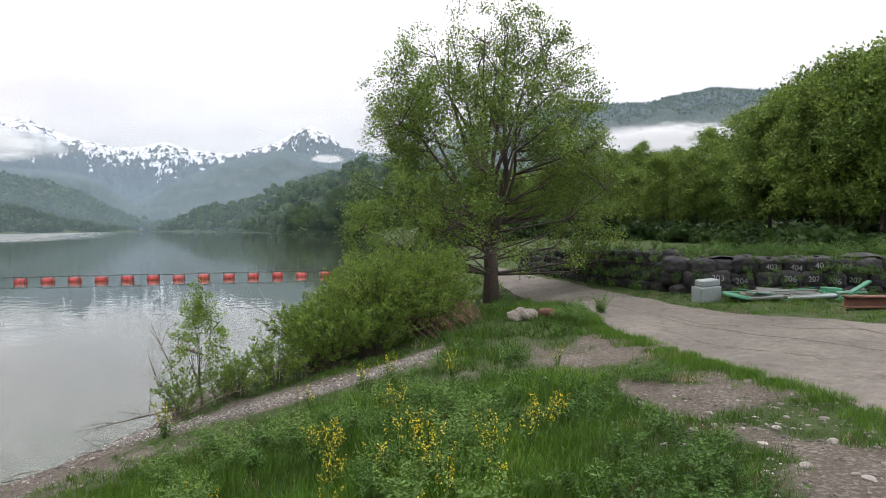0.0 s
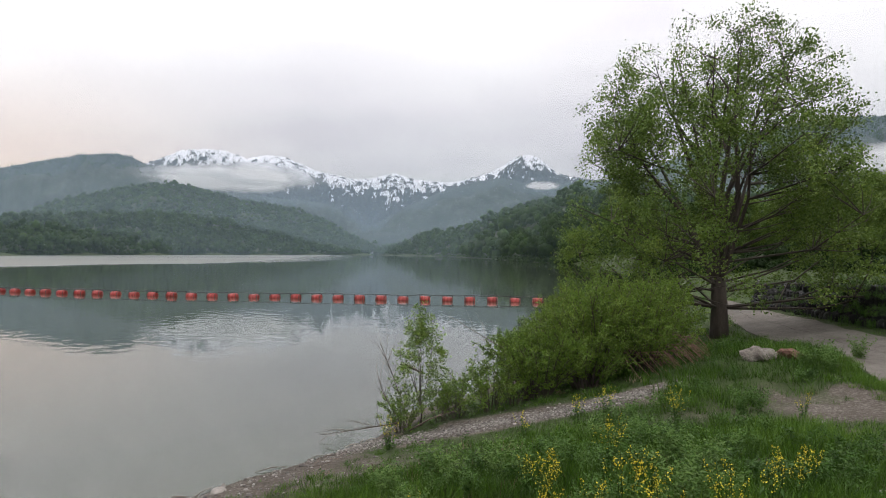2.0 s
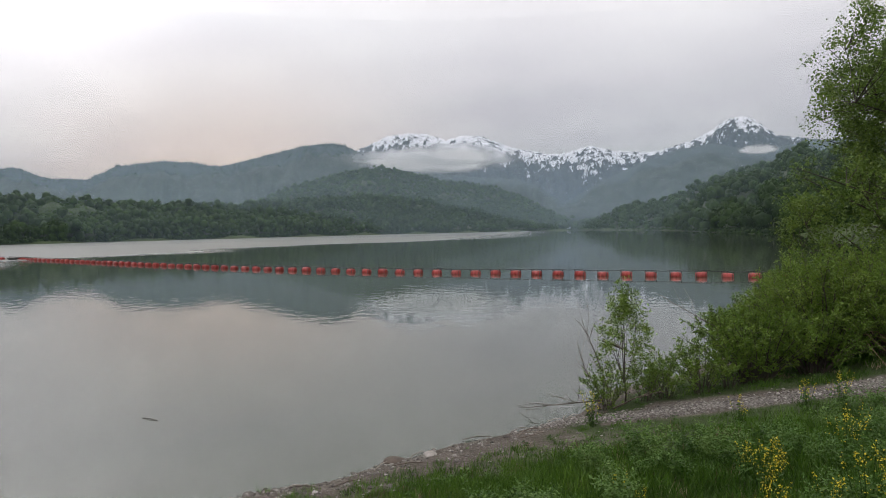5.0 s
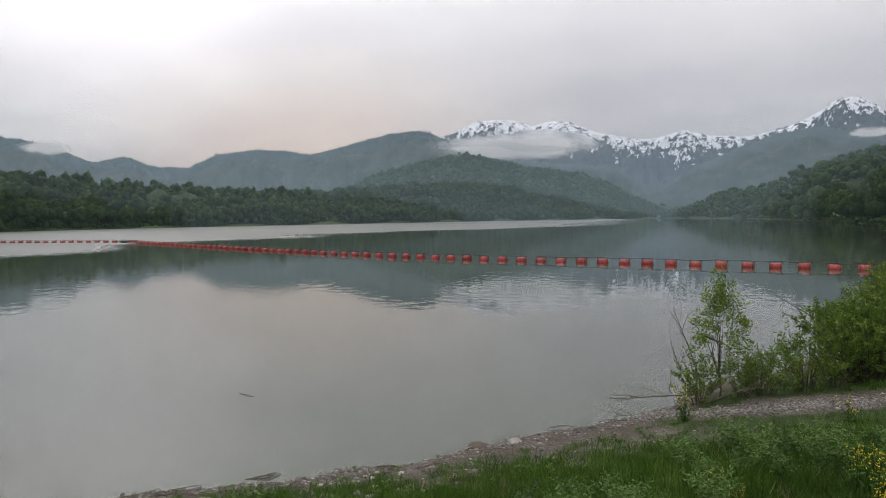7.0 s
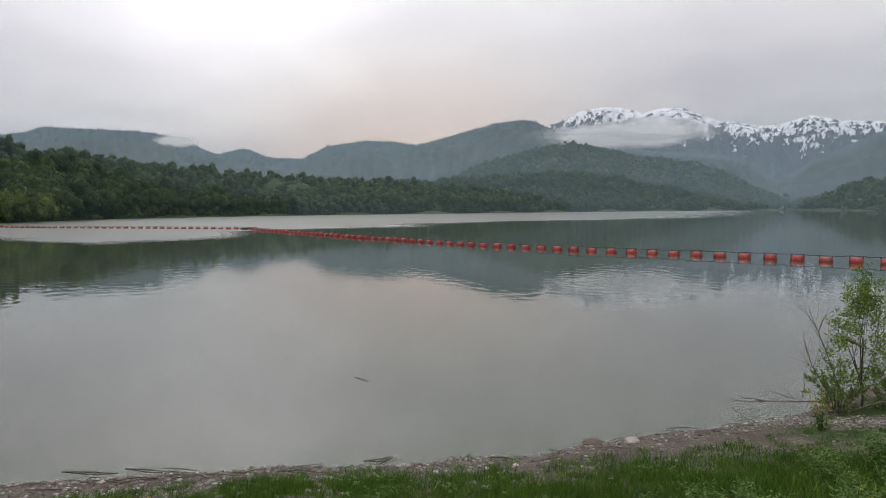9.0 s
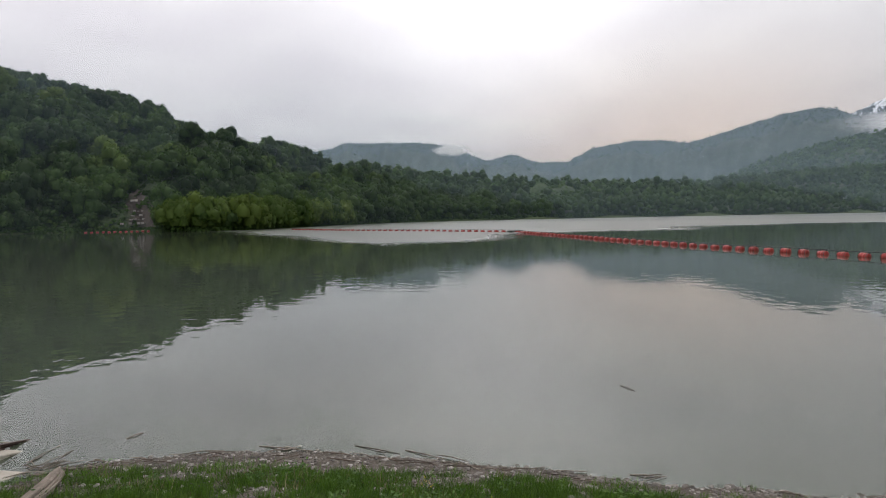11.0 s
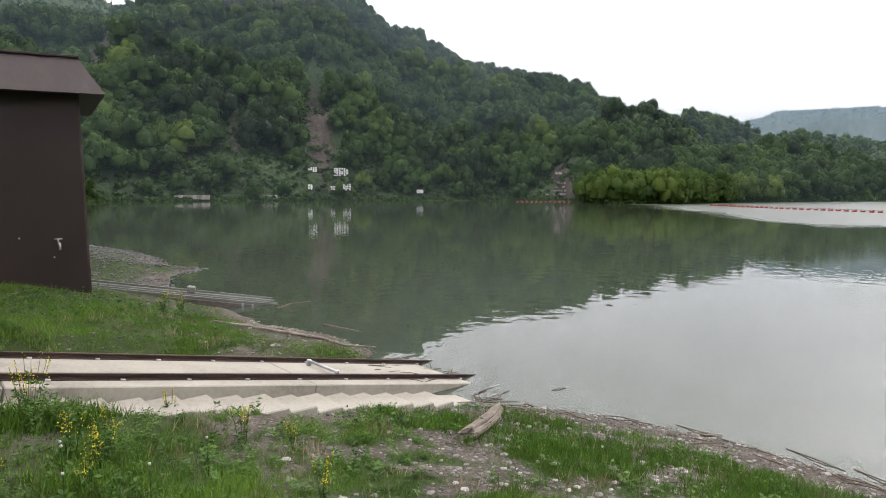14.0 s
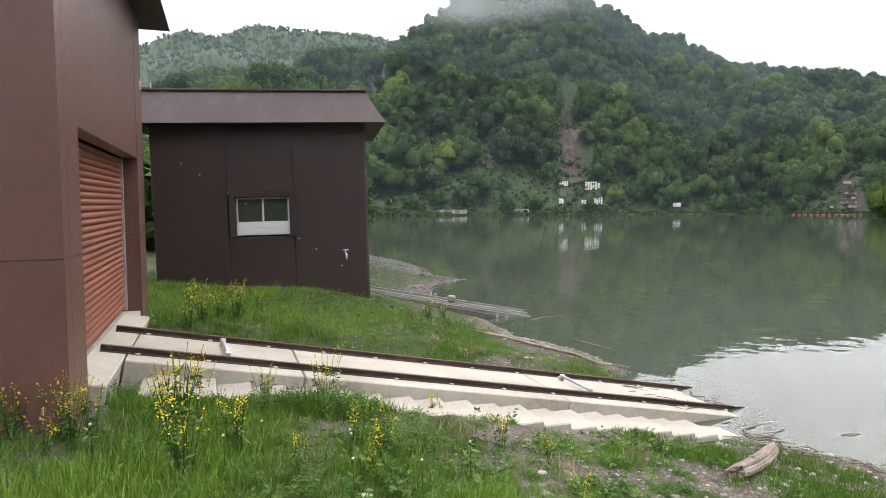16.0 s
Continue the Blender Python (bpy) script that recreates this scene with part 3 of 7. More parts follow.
for pick, level in ((near, 0), (~near, 3)):
    woods("bank_woods", (p_ + np.stack([0 * rad, 0 * rad, rad * 0.8], -1))[pick], rad[pick], level, M_WOOD_FAR, "broadleaf woods along the far bank", np.clip(RNG.normal(0.30, 0.10, pick.sum()), 0, 1), 1.1)

a_, s_, p_ = low.scatter(2400, 0.0, 0.05, 34, 95)
rad = RNG.uniform(1.2, 2.8, len(p_))
woods("lakeside_scrub", p_, rad, 2, M_WOOD_FAR, "low green scrub along the far bank", RNG.uniform(0.05, 0.45, len(rad)))

a_ = RNG.uniform(14, 36, 900)
p_ = polar(a_, far_shore(a_) + RNG.uniform(-1.0, 9.0, 900), 0.3)
rad = RNG.uniform(1.0, 2.6, 900)
woods("lakeside_scrub", p_, rad, 2, M_WOOD_FAR, "low green scrub under the long hill", RNG.uniform(0.15, 0.5, 900))

# wooded hills further up the valley
mid = Hill("wooded_hill", [62, 58.7, 54.3, 51, 48.2, 45.3, 44.3, 41.4, 38.4, 36.4, 34.4], [2.3, 3.84, 5.1, 5.65, 5.07, 4.3, 4.28, 3.8, 2.81, 1.6, 0.1], 850, 1400, M_HILL,
           "rounded wooded hill in light haze", lower=7, rough=0.02, seed=3, foot_z=2)
a_, s_, p_ = mid.scatter(9000, 0.0, 1.02, spacing=9.0)
rad = RNG.uniform(6.5, 9.5, len(p_))
woods("hill_woods", p_ + np.stack([0 * rad, 0 * rad, rad * 0.5], -1), rad, 2, M_WOOD_FAR, "woods on a hazy rounded hill", RNG.uniform(0.1, 0.6, len(rad)))

right = Hill("wooded_hill", [34, 32, 30, 26.7, 23.8, 22, 18.6, 14.9, 13.7, 9.8, 4, -2, -8, -30, -50], [0.3, 1.0, 1.77, 2.3, 3.16, 4.0, 4.85, 5.35, 5.3, 5.02, 4.8, 4.8, 5.6, 7, 7],
             lambda a: far_shore(np.clip(a, 17, 34)) + 6, lambda a: np.interp(a, [5, 20, 34], [560, 620, 900]), M_HILL, "long wooded hill running down to the lake", lower=6, rough=0.03, seed=4)
a_, s_, p_ = right.scatter(9000, 0.0, 1.02, -30, 34, 7.4)
rad = RNG.uniform(4.2, 6.8, len(p_))
near = (np.hypot(p_[:, 0], p_[:, 1]) < 330) & (a_ > 10)
for pick, level in ((near, 0), (~near, 3)):
    woods("hill_woods", (p_ + np.stack([0 * rad, 0 * rad, rad * 0.6], -1))[pick], rad[pick], level, M_WOOD_FAR, "woods on the long hill beside the lake", RNG.uniform(0.2, 0.5, pick.sum()), 1.1)

# ---- mountains ----
M_RIDGE = surf("far_forest_ridge", [(0.3, (0.012, 0.021, 0.017)), (0.7, (0.030, 0.046, 0.034))], 0.01, 0.05, 0.95, 0.5, 4.0)


def snow_material():
    m, n, l, p = material("snowy_rock")
    at = n.new("ShaderNodeAttribute")
    at.attribute_name = "tint"
    a = noise_node(n, l, 0.012, 8.0, 0.66)
    b = noise_node(n, l, 0.05, 6.0, 0.6)
    s = mathn(n, l, "ADD", mathn(n, l, "MULTIPLY", mathn(n, l, "SUBTRACT", a, 0.5), 1.1), mathn(n, l, "MULTIPLY", mathn(n, l, "SUBTRACT", b, 0.5), 0.5))
    cov = mathn(n, l, "MULTIPLY", mathn(n, l, "SUBTRACT", mathn(n, l, "ADD", at.outputs["Fac"], s), 0.5), 9.0, True)
    rock = ramp_node(n, [(0.3, (0.018, 0.024, 0.026)), (0.7, (0.062, 0.070, 0.072))])
    l.new(b, rock.inputs[0])
    l.new(mixc(n, l, cov, rock.outputs[0], (0.82, 0.84, 0.88)), p.inputs["Base Color"])
    p.inputs["Roughness"].default_value = 0.8
    bump_node(n, l, s, 0.7, 12.0, p.inputs["Normal"])
    return m


def snow_cover(A, S):
    """Old snow that fills the gullies and lies on the high slopes, 0 to 1."""
    z = np.interp(A, SNOW_AZ[::-1], SNOW_EL[::-1])
    el = z * np.clip(S, 0, 1) ** 0.8
    low_ = np.interp(A, [15, 19, 22, 25, 28, 33, 38, 42, 50, 56], [6.6, 6.7, 6.6, 5.5, 4.6, 4.0, 4.6, 5.4, 6.1, 6.8])
    return np.clip(0.42 + 0.32 * np.clip((el - low_) / 1.1, -2.2, 1.0) - 0.40 * spurs(A, S), 0, 1)


SNOW_AZ = [58, 53.8, 52, 50.1, 48.5, 46.8, 45, 43.4, 41.9, 39.4, 36.4, 35, 32.5, 31, 27.9, 26.7, 24.8, 23.1, 22, 21, 20, 19.3, 18.3, 15.7, 13.8, 6]
SNOW_EL = [5.4, 6.5, 7.3, 8.2, 8.4, 8.35, 7.8, 8.15, 8.05, 7.05, 6.4, 6.35, 6.95, 6.45, 6.15, 6.35, 6.8, 7.6, 8.35, 8.6, 8.35, 7.8, 6.9, 6.4, 6.2, 5.5]
Hill("snow_mountain", SNOW_AZ, SNOW_EL, 3300, 4300, snow_material(), "rocky mountain range streaked with old snow", step=0.1, rows=84, rough=0.02, fine=1.5, bulge=0.8, cat="mountain", seed=5,
     gully=6, spur=34.0, tint=snow_cover)
ridge_w = Hill("blue_ridge", [97, 94.4, 93.1, 90, 86.8, 84.7, 82.7, 80.8, 78.7, 76.4, 73.9, 71.8, 68.5, 66, 64.1, 61.2, 57.3, 55.3, 53.8, 52.5, 50, 46, 42, 39, 37.4, 35.5, 34],
     [5.2, 5.66, 6.2, 6.15, 6.2, 5.94, 5.2, 4.48, 5.06, 4.28, 4.22, 5.37, 5.87, 5.74, 5.5, 6.27, 7.29, 7.55, 7.43, 6.7, 5.5, 4.9, 4.5, 4.3, 3.8, 2.6, 1.5], 1500, 2800, M_RIDGE,
     "long forested ridge blue with distance", step=0.15, rows=40, rough=0.018, fine=1.2, cat="mountain", seed=6)
Hill("blue_ridge", [36, 34, 31.5, 28.6, 25.7, 23.1, 20.6, 18.3, 15.7, 12, 6], [1.6, 2.6, 4.0, 5.3, 6.2, 6.6, 6.05, 6.0, 6.3, 6.3, 6.0], 1500, 2800, M_RIDGE,
     "forested mountain flank under the snowy peak", step=0.15, rows=40, rough=0.018, fine=1.2, cat="mountain", seed=7)
ridge_n = Hill("far_ridge", [15, 10, 4, 0, -3.3, -5.6, -7.9, -10.1, -13, -16, -24, -40, -55], [4, 7.5, 9.6, 10.0, 10.3, 10.1, 10.1, 10.6, 10.9, 10.45, 10, 9, 8], 700, 1700, M_RIDGE,
     "forested mountain with mist along its foot", step=0.15, rows=40, rough=0.018, fine=1.0, cat="mountain", seed=8)
ridge_s = Hill("far_ridge", [175, 170, 166, 163.8, 162.5, 160.4, 157.3, 155, 152.3, 148, 144], [10, 11.5, 12.1, 13.1, 13.5, 13.2, 14.3, 14.2, 14.1, 14, 13], 400, 800, M_HILL,
     "wooded ridge with last patches of snow", step=0.2, rows=40, rough=0.03, fine=1.5, cat="mountain", seed=9)
# conifers and broadleaf crowns that roughen the ridges
for hill, count, a0, a1, lo, size in ((ridge_n, 3000, -24, 8, 0.7, 5.0), (ridge_w, 3200, 52, 97, 0.75, 6.0), (ridge_s, 2600, 146, 172, 0.3, 3.4)):
    a_, s_, p_ = hill.scatter(count, lo, 1.01, a0, a1)
    rad = size * RNG.uniform(0.6, 1.25, len(p_))
    tall = RNG.uniform(0, 1, len(p_)) < 0.7
    for pick, level in ((tall, 4), (~tall, 2)):
        woods("ridge_woods", (p_ + np.stack([0 * rad, 0 * rad, rad * 0.35], -1))[pick], rad[pick], level, M_WOOD_FAR, "woods along the crest of a far ridge", RNG.uniform(0.15, 0.5, pick.sum()))


# ---- mist ----
def mist_material(name, colour, density, fade, shaped):
    """Thin mist: mostly clear, the rest scatters the sky's light both ways."""
    m, n, l, p = material(name)
    n.remove(p)
    dif, tra, clear = n.new("ShaderNodeBsdfDiffuse"), n.new("ShaderNodeBsdfTranslucent"), n.new("ShaderNodeBsdfTransparent")
    dif.inputs[0].default_value = tra.inputs[0].default_value = (*colour, 1)
    both, out = n.new("ShaderNodeMixShader"), n.new("ShaderNodeMixShader")
    l.new(dif.outputs[0], both.inputs[1])
    l.new(tra.outputs[0], both.inputs[2])
    l.new(clear.outputs[0], out.inputs[1])
    l.new(both.outputs[0], out.inputs[2])
    tc_ = n.new("ShaderNodeTexCoord")
    sp = n.new("ShaderNodeSeparateXYZ")
    if shaped:
        l.new(tc_.outputs["Generated"], sp.inputs[0])
        info = n.new("ShaderNodeObjectInfo")
        st = n.new("ShaderNodeMapping")
        st.inputs["Scale"].default_value = (1.0, 0.0, 0.45)
        l.new(tc_.outputs["Generated"], st.inputs[0])
        sh = n.new("ShaderNodeCombineXYZ")
        l.new(mathn(n, l, "MULTIPLY", info.outputs["Random"], 90.0), sh.inputs[0])
        l.new(sh.outputs[0], st.inputs["Location"])
        x = n.new("ShaderNodeTexNoise")
        x.inputs["Scale"].default_value, x.inputs["Detail"].default_value, x.inputs["Roughness"].default_value = fade, 7.0, 0.6
        l.new(st.outputs[0], x.inputs["Vector"])
        gx = mathn(n, l, "MULTIPLY", mathn(n, l, "SUBTRACT", sp.outputs[0], 0.5), 2.0)
        gz_ = mathn(n, l, "MULTIPLY", mathn(n, l, "SUBTRACT", sp.outputs[2], 0.5), 2.0)
        rr = mathn(n, l, "ADD", mathn(n, l, "MULTIPLY", gx, gx), mathn(n, l, "MULTIPLY", gz_, gz_))
        body = mathn(n, l, "SUBTRACT", 1.0, rr, True)
        a = mathn(n, l, "SUBTRACT", mathn(n, l, "ADD", mathn(n, l, "MULTIPLY", body, 1.25), mathn(n, l, "MULTIPLY", mathn(n, l, "SUBTRACT", x.outputs[0], 0.5), 2.4)), 0.30, True)
        a = mathn(n, l, "MULTIPLY", mathn(n, l, "MULTIPLY", a, body), density, True)
    else:
        l.new(tc_.outputs["Object"], sp.inputs[0])
        x = noise_node(n, l, 0.004, 3.0, 0.5, (1, 1, 2.5))
        h = mathn(n, l, "POWER", 2.718, mathn(n, l, "MULTIPLY", mathn(n, l, "MAXIMUM", sp.outputs[2], 0.0), -1.0 / fade))
        a = mathn(n, l, "MULTIPLY", mathn(n, l, "MULTIPLY", h, mathn(n, l, "ADD", 0.6, mathn(n, l, "MULTIPLY", x, 0.8))), density, True)
    l.new(a, out.inputs[0])
    l.new(out.outputs[0], n["Material Output"].inputs[0])
    return m


def haze(distance, density, fade, south=None, colour=(0.37, 0.50, 0.58)):
    """A thin veil round the valley, nearer in the south where the bay is narrow."""
    az = np.arange(-60, 176, 3.0)
    h = np.array([-4, 30, 90, 200, 400, 800.0])
    A, Z = np.meshgrid(az, h, indexing="ij")
    v = polar(A, np.interp(A, [82, 116], [distance, south or distance])) + np.stack([0 * Z, 0 * Z, Z], -1)
    me = np_mesh("mist", v.reshape(-1, 3), grid_faces(len(az), len(h)), mist_material("haze", colour, density, fade, False), True)
    return tagged(new("mist", me), "thin bluish haze hanging over the valley", "mist", kind="structure")


haze(225, 0.045, 200, 140)
haze(330, 0.075, 200, 215)
haze(530, 0.13, 190, 280)
haze(830, 0.26, 170)
haze(1470, 0.20, 210, colour=(0.33, 0.46, 0.62))
haze(2500, 0.42, 330, colour=(0.33, 0.46, 0.62))
M_CLOUD = mist_material("cloud", (0.95, 0.955, 0.97), 1.7, 4.5, True)


def cloud(az, el, wide, high, distance, layers=3, bend=0.02, lift=0.0, mat=None):
    """A bank of low cloud: several ragged layers one behind the other."""
    w, h = distance * radians(wide), distance * radians(high)
    made = None
    for k in range(layers):
        gx, gz_ = np.meshgrid(np.linspace(-1, 1, 24), np.linspace(-1, 1, 10), indexing="ij")
        s = 1 - 0.13 * k
        v = np.stack([gx * w / 2 * s, bend * w * (gx ** 2) + 0.02 * w * fbm(gx * 3, gz_ * 2, 50 + k, 2) + k * 0.05 * w, gz_ * h / 2 * s + lift * w * gx / 2], -1)
        ob = new("mist_bank", np_mesh("mist_bank", v.reshape(-1, 3), grid_faces(24, 10), mat or M_CLOUD, True))
        x, y, _ = polar(az + 0.35 * k, distance)
        ob.matrix_world = pose(x, y, 3 + distance * math.tan(radians(el)), 0, 0, az)
        tagged(ob, "bank of white cloud clinging to the mountainside", "cloud", kind="structure")


cloud(46.4, 6.2, 19, 3.0, 1460, 2, lift=-0.02)
cloud(137, 17.4, 30, 8.0, 250, 1, mat=mist_material("hill_mist", (0.90, 0.93, 0.95), 0.45, 3.0, True))
cloud(19.6, 5.95, 4.5, 1.0, 1460, 1)
cloud(84.0, 5.5, 4.4, 1.3, 1440, 1)
cloud(-10, 7.1, 27, 3.0, 760, 2, lift=0.035)


# ---- materials of the built things ----
M_BROWN = surf("brown_painted_steel", [(0.3, (0.066, 0.032, 0.026)), (0.55, (0.088, 0.044, 0.036)), (0.8, (0.115, 0.062, 0.050))], 0.8, 14, 0.42, 0.08, 0.01, spread=0.05)
M_BROWN_DARK = surf("dark_brown_steel", [(0.3, (0.020, 0.0125, 0.0115)), (0.55, (0.027, 0.017, 0.015)), (0.8, (0.038, 0.025, 0.022))], 0.7, 12, 0.5, 0.08, 0.01, spread=0.05)
M_FASCIA = surf("weathered_fascia", [(0.25, (0.026, 0.017, 0.016)), (0.55, (0.046, 0.033, 0.031)), (0.85, (0.115, 0.098, 0.094))], 1.2, 9, 0.55, 0.1, 0.01, stretch=(1.6, 1.6, 0.5), spread=0.04)
M_SHUTTER = surf("red_brown_shutter", [(0.3, (0.16, 0.056, 0.036)), (0.7, (0.215, 0.082, 0.054))], 1.5, 20, 0.4, 0.06, 0.005, spread=0.06)
M_CONC = surf("weathered_concrete", [(0.25, (0.13, 0.120, 0.098)), (0.5, (0.28, 0.263, 0.222)), (0.8, (0.40, 0.38, 0.33))], 0.9, 18, 0.9, 0.35, 0.012, spread=0.06)


def road_material():
    m, n, l, p = material("worn_road_concrete")
    a, b, c, d = noise_node(n, l, 0.45, 5.0, 0.6), noise_node(n, l, 7.0, 6.0, 0.7), noise_node(n, l, 70.0, 3.0, 0.6), noise_node(n, l, 2.2, 7.0, 0.75, (1, 0.45, 1))
    col = ramp_node(n, [(0.32, (0.040, 0.036, 0.030)), (0.5, (0.108, 0.099, 0.086)), (0.7, (0.205, 0.19, 0.17))])
    l.new(mathn(n, l, "ADD", mathn(n, l, "MULTIPLY", a, 0.35), mathn(n, l, "ADD", mathn(n, l, "MULTIPLY", b, 0.35), mathn(n, l, "MULTIPLY", c, 0.3))), col.inputs[0])
    dirt = mathn(n, l, "MULTIPLY", mathn(n, l, "SUBTRACT", d, 0.56), 7.0, True)
    l.new(mixc(n, l, mathn(n, l, "MULTIPLY", dirt, 0.65), col.outputs[0], (0.045, 0.038, 0.030)), p.inputs["Base Color"])
    p.inputs["Roughness"].default_value, p.inputs["Specular IOR Level"].default_value = 0.95, 0.2
    bump_node(n, l, mathn(n, l, "ADD", b, c), 0.5, 0.012, p.inputs["Normal"])
    return m


M_ROAD = road_material()
M_RAIL = surf("rusty_rail_steel", [(0.3, (0.028, 0.018, 0.014)), (0.6, (0.060, 0.038, 0.030)), (0.85, (0.11, 0.075, 0.06))], 4, 40, 0.6, 0.2, 0.004, metal=0.4)
M_GALV = surf("galvanised_steel", [(0.3, (0.32, 0.33, 0.34)), (0.7, (0.5, 0.51, 0.52))], 6, 40, 0.45, 0.1, 0.003, metal=0.7)
M_WHITE = surf("white_aluminium", [(0.3, (0.40, 0.41, 0.40)), (0.7, (0.54, 0.55, 0.54))], 3, 30, 0.4, 0.05, 0.003)
M_DRIFT = surf("bleached_driftwood", [(0.3, (0.050, 0.040, 0.032)), (0.5, (0.155, 0.130, 0.105)), (0.75, (0.36, 0.325, 0.28))], 5, 45, 0.9, 0.9, 0.02, stretch=(0.25, 1, 1), spread=0.2)
M_STICK = surf("wet_sticks", [(0.3, (0.035, 0.027, 0.021)), (0.7, (0.14, 0.11, 0.085))], 5, 40, 0.8, 0.4, 0.01, spread=0.3)
M_BARK = surf("grey_brown_bark", [(0.3, (0.030, 0.024, 0.018)), (0.6, (0.075, 0.062, 0.05)), (0.85, (0.14, 0.125, 0.105))], 3, 24, 0.95, 0.9, 0.02, stretch=(1, 1, 0.3), spread=0.15)
M_STONE = surf("pale_stone", [(0.25, (0.11, 0.10, 0.09)), (0.5, (0.22, 0.205, 0.185)), (0.8, (0.40, 0.38, 0.35))], 4, 40, 0.9, 0.5, 0.01, spread=0.35)


def glass_material():
    m, n, l, p = material("window_glass")
    p.inputs["Base Color"].default_value = (0.035, 0.045, 0.035, 1)
    p.inputs["Roughness"].default_value, p.inputs["IOR"].default_value = 0.05, 1.5
    a = noise_node(n, l, 1.5, 2.0, 0.5)
    bump_node(n, l, a, 0.05, 0.01, p.inputs["Normal"])
    return m


M_GLASS = glass_material()


def empty(name, m, label, category, group=""):
    ob = new(name)
    ob.matrix_world = m
    return tagged(ob, label, category, group)


def boxes(*specs, bevel=0.0):
    bm = bmesh.new()
    for s in specs:
        box(bm, *s, bevel=bevel)
    return bm


def flared_band(bm, x0, y0, x1, y1, z0, z1, out, sides="nsew", thick=0.04):
    """A fascia round a rectangle that leans out towards its foot, with a soffit under it."""
    lo = [(x0 - out, y0 - out, z0), (x1 + out, y0 - out, z0), (x1 + out, y1 + out, z0), (x0 - out, y1 + out, z0)]
    hi = [(x0, y0, z1), (x1, y0, z1), (x1, y1, z1), (x0, y1, z1)]
    inn = [(x0, y0, z0 + 0.02), (x1, y0, z0 + 0.02), (x1, y1, z0 + 0.02), (x0, y1, z0 + 0.02)]
    a, b, c = ([bm.verts.new(p) for p in ring] for ring in (lo, hi, inn))
    for k in range(4):
        j = (k + 1) % 4
        bm.faces.new((a[k], a[j], b[j], b[k]))
        bm.faces.new((c[k], c[j], a[j], a[k]))
    bm.faces.new(b)


# ---- boathouse ----
def build_boathouse():
    house = empty("boathouse", SLIP, "tall red-brown steel boathouse with a roller shutter facing the slipway", "boathouse")
    x0, xf, y0, y1, top = -6.5, 0.1, -2.05, 3.53, 5.8
    seam = 2.62
    for z0, z1 in ((0.3, seam - 0.002), (seam + 0.002, top)):
        part("wall_panel", boxes((xf - 0.2, y0 + 0.201, z0, xf, -1.35, z1), bevel=0.003), M_BROWN, house)
        part("wall_panel", boxes((xf - 0.2, 2.79, z0, xf, y1 - 0.201, z1), bevel=0.003), M_BROWN, house)
        part("wall_panel", boxes((x0, y0, z0, xf, y0 + 0.2, z1), bevel=0.003), M_BROWN, house)
        part("wall_panel", boxes((x0, y1 - 0.2, z0, xf, y1, z1), bevel=0.003), M_BROWN, house)
        part("wall_panel", boxes((x0, y0 + 0.203, z0, x0 + 0.2, y1 - 0.203, z1)), M_BROWN, house)
    part("lintel", boxes((xf - 0.2, -1.347, 3.68, xf - 0.003, 2.787, top), bevel=0.008), M_BROWN, house)
    bm = bmesh.new()
    flared_band(bm, x0, y0, xf, y1, top - 0.02, top + 0.85, 0.42)
    part("roof_fascia", bm, M_FASCIA, house, "weathered dark brown fascia flaring outwards")
    part("roof", boxes((x0 + 0.02, y0 + 0.02, top + 0.853, xf - 0.02, y1 - 0.02, top + 0.9)), M_BROWN_DARK, house)
    # roller shutter of many slats between two guides
    shutter = part("shutter", boxes((-0.19, -1.345, 1.5, -0.15, 2.785, 3.675)), M_SHUTTER, house, "closed red-brown roller shutter")
    bm = bmesh.new()
    prof = [(-0.148, 0.0), (-0.118, 0.012), (-0.108, 0.034), (-0.118, 0.058), (-0.148, 0.068)]
    rows = [[bm.verts.new((px, y, pz)) for px, pz in prof] for y in (-1.34, 2.78)]
    for k in range(4):
        f = bm.faces.new((rows[0][k], rows[1][k], rows[1][k + 1], rows[0][k + 1]))
        f.smooth = True
    slat = part("slat", bm, M_SHUTTER, shutter)
    slat.location.z = 1.55
    for k in range(1, 29):
        o = new("slat", slat.data)
        o.parent, o.location = shutter, (0, 0, 1.55 + 0.0735 * k)
    part("guide_rail", boxes((-0.148, 2.70, 1.5, -0.09, 2.785, 3.675)), M_GALV, house, "galvanised shutter guide")
    part("guide_rail", boxes((-0.148, -1.345, 1.5, -0.09, -1.26, 3.675)), M_GALV, house, "galvanised shutter guide")
    part("threshold", boxes((-0.2, -1.34, 1.2, 0.08, 2.78, 1.475), bevel=0.01), M_CONC, house, "pale concrete threshold")
    lamp = part("wall_lamp", boxes((xf, 3.36, 4.78, xf + 0.16, 3.44, 4.86), (xf, 3.30, 4.74, xf + 0.015, 3.5, 4.9), bevel=0.008), M_GALV, house, "small grey metal lamp bracket")
    return house


build_boathouse()


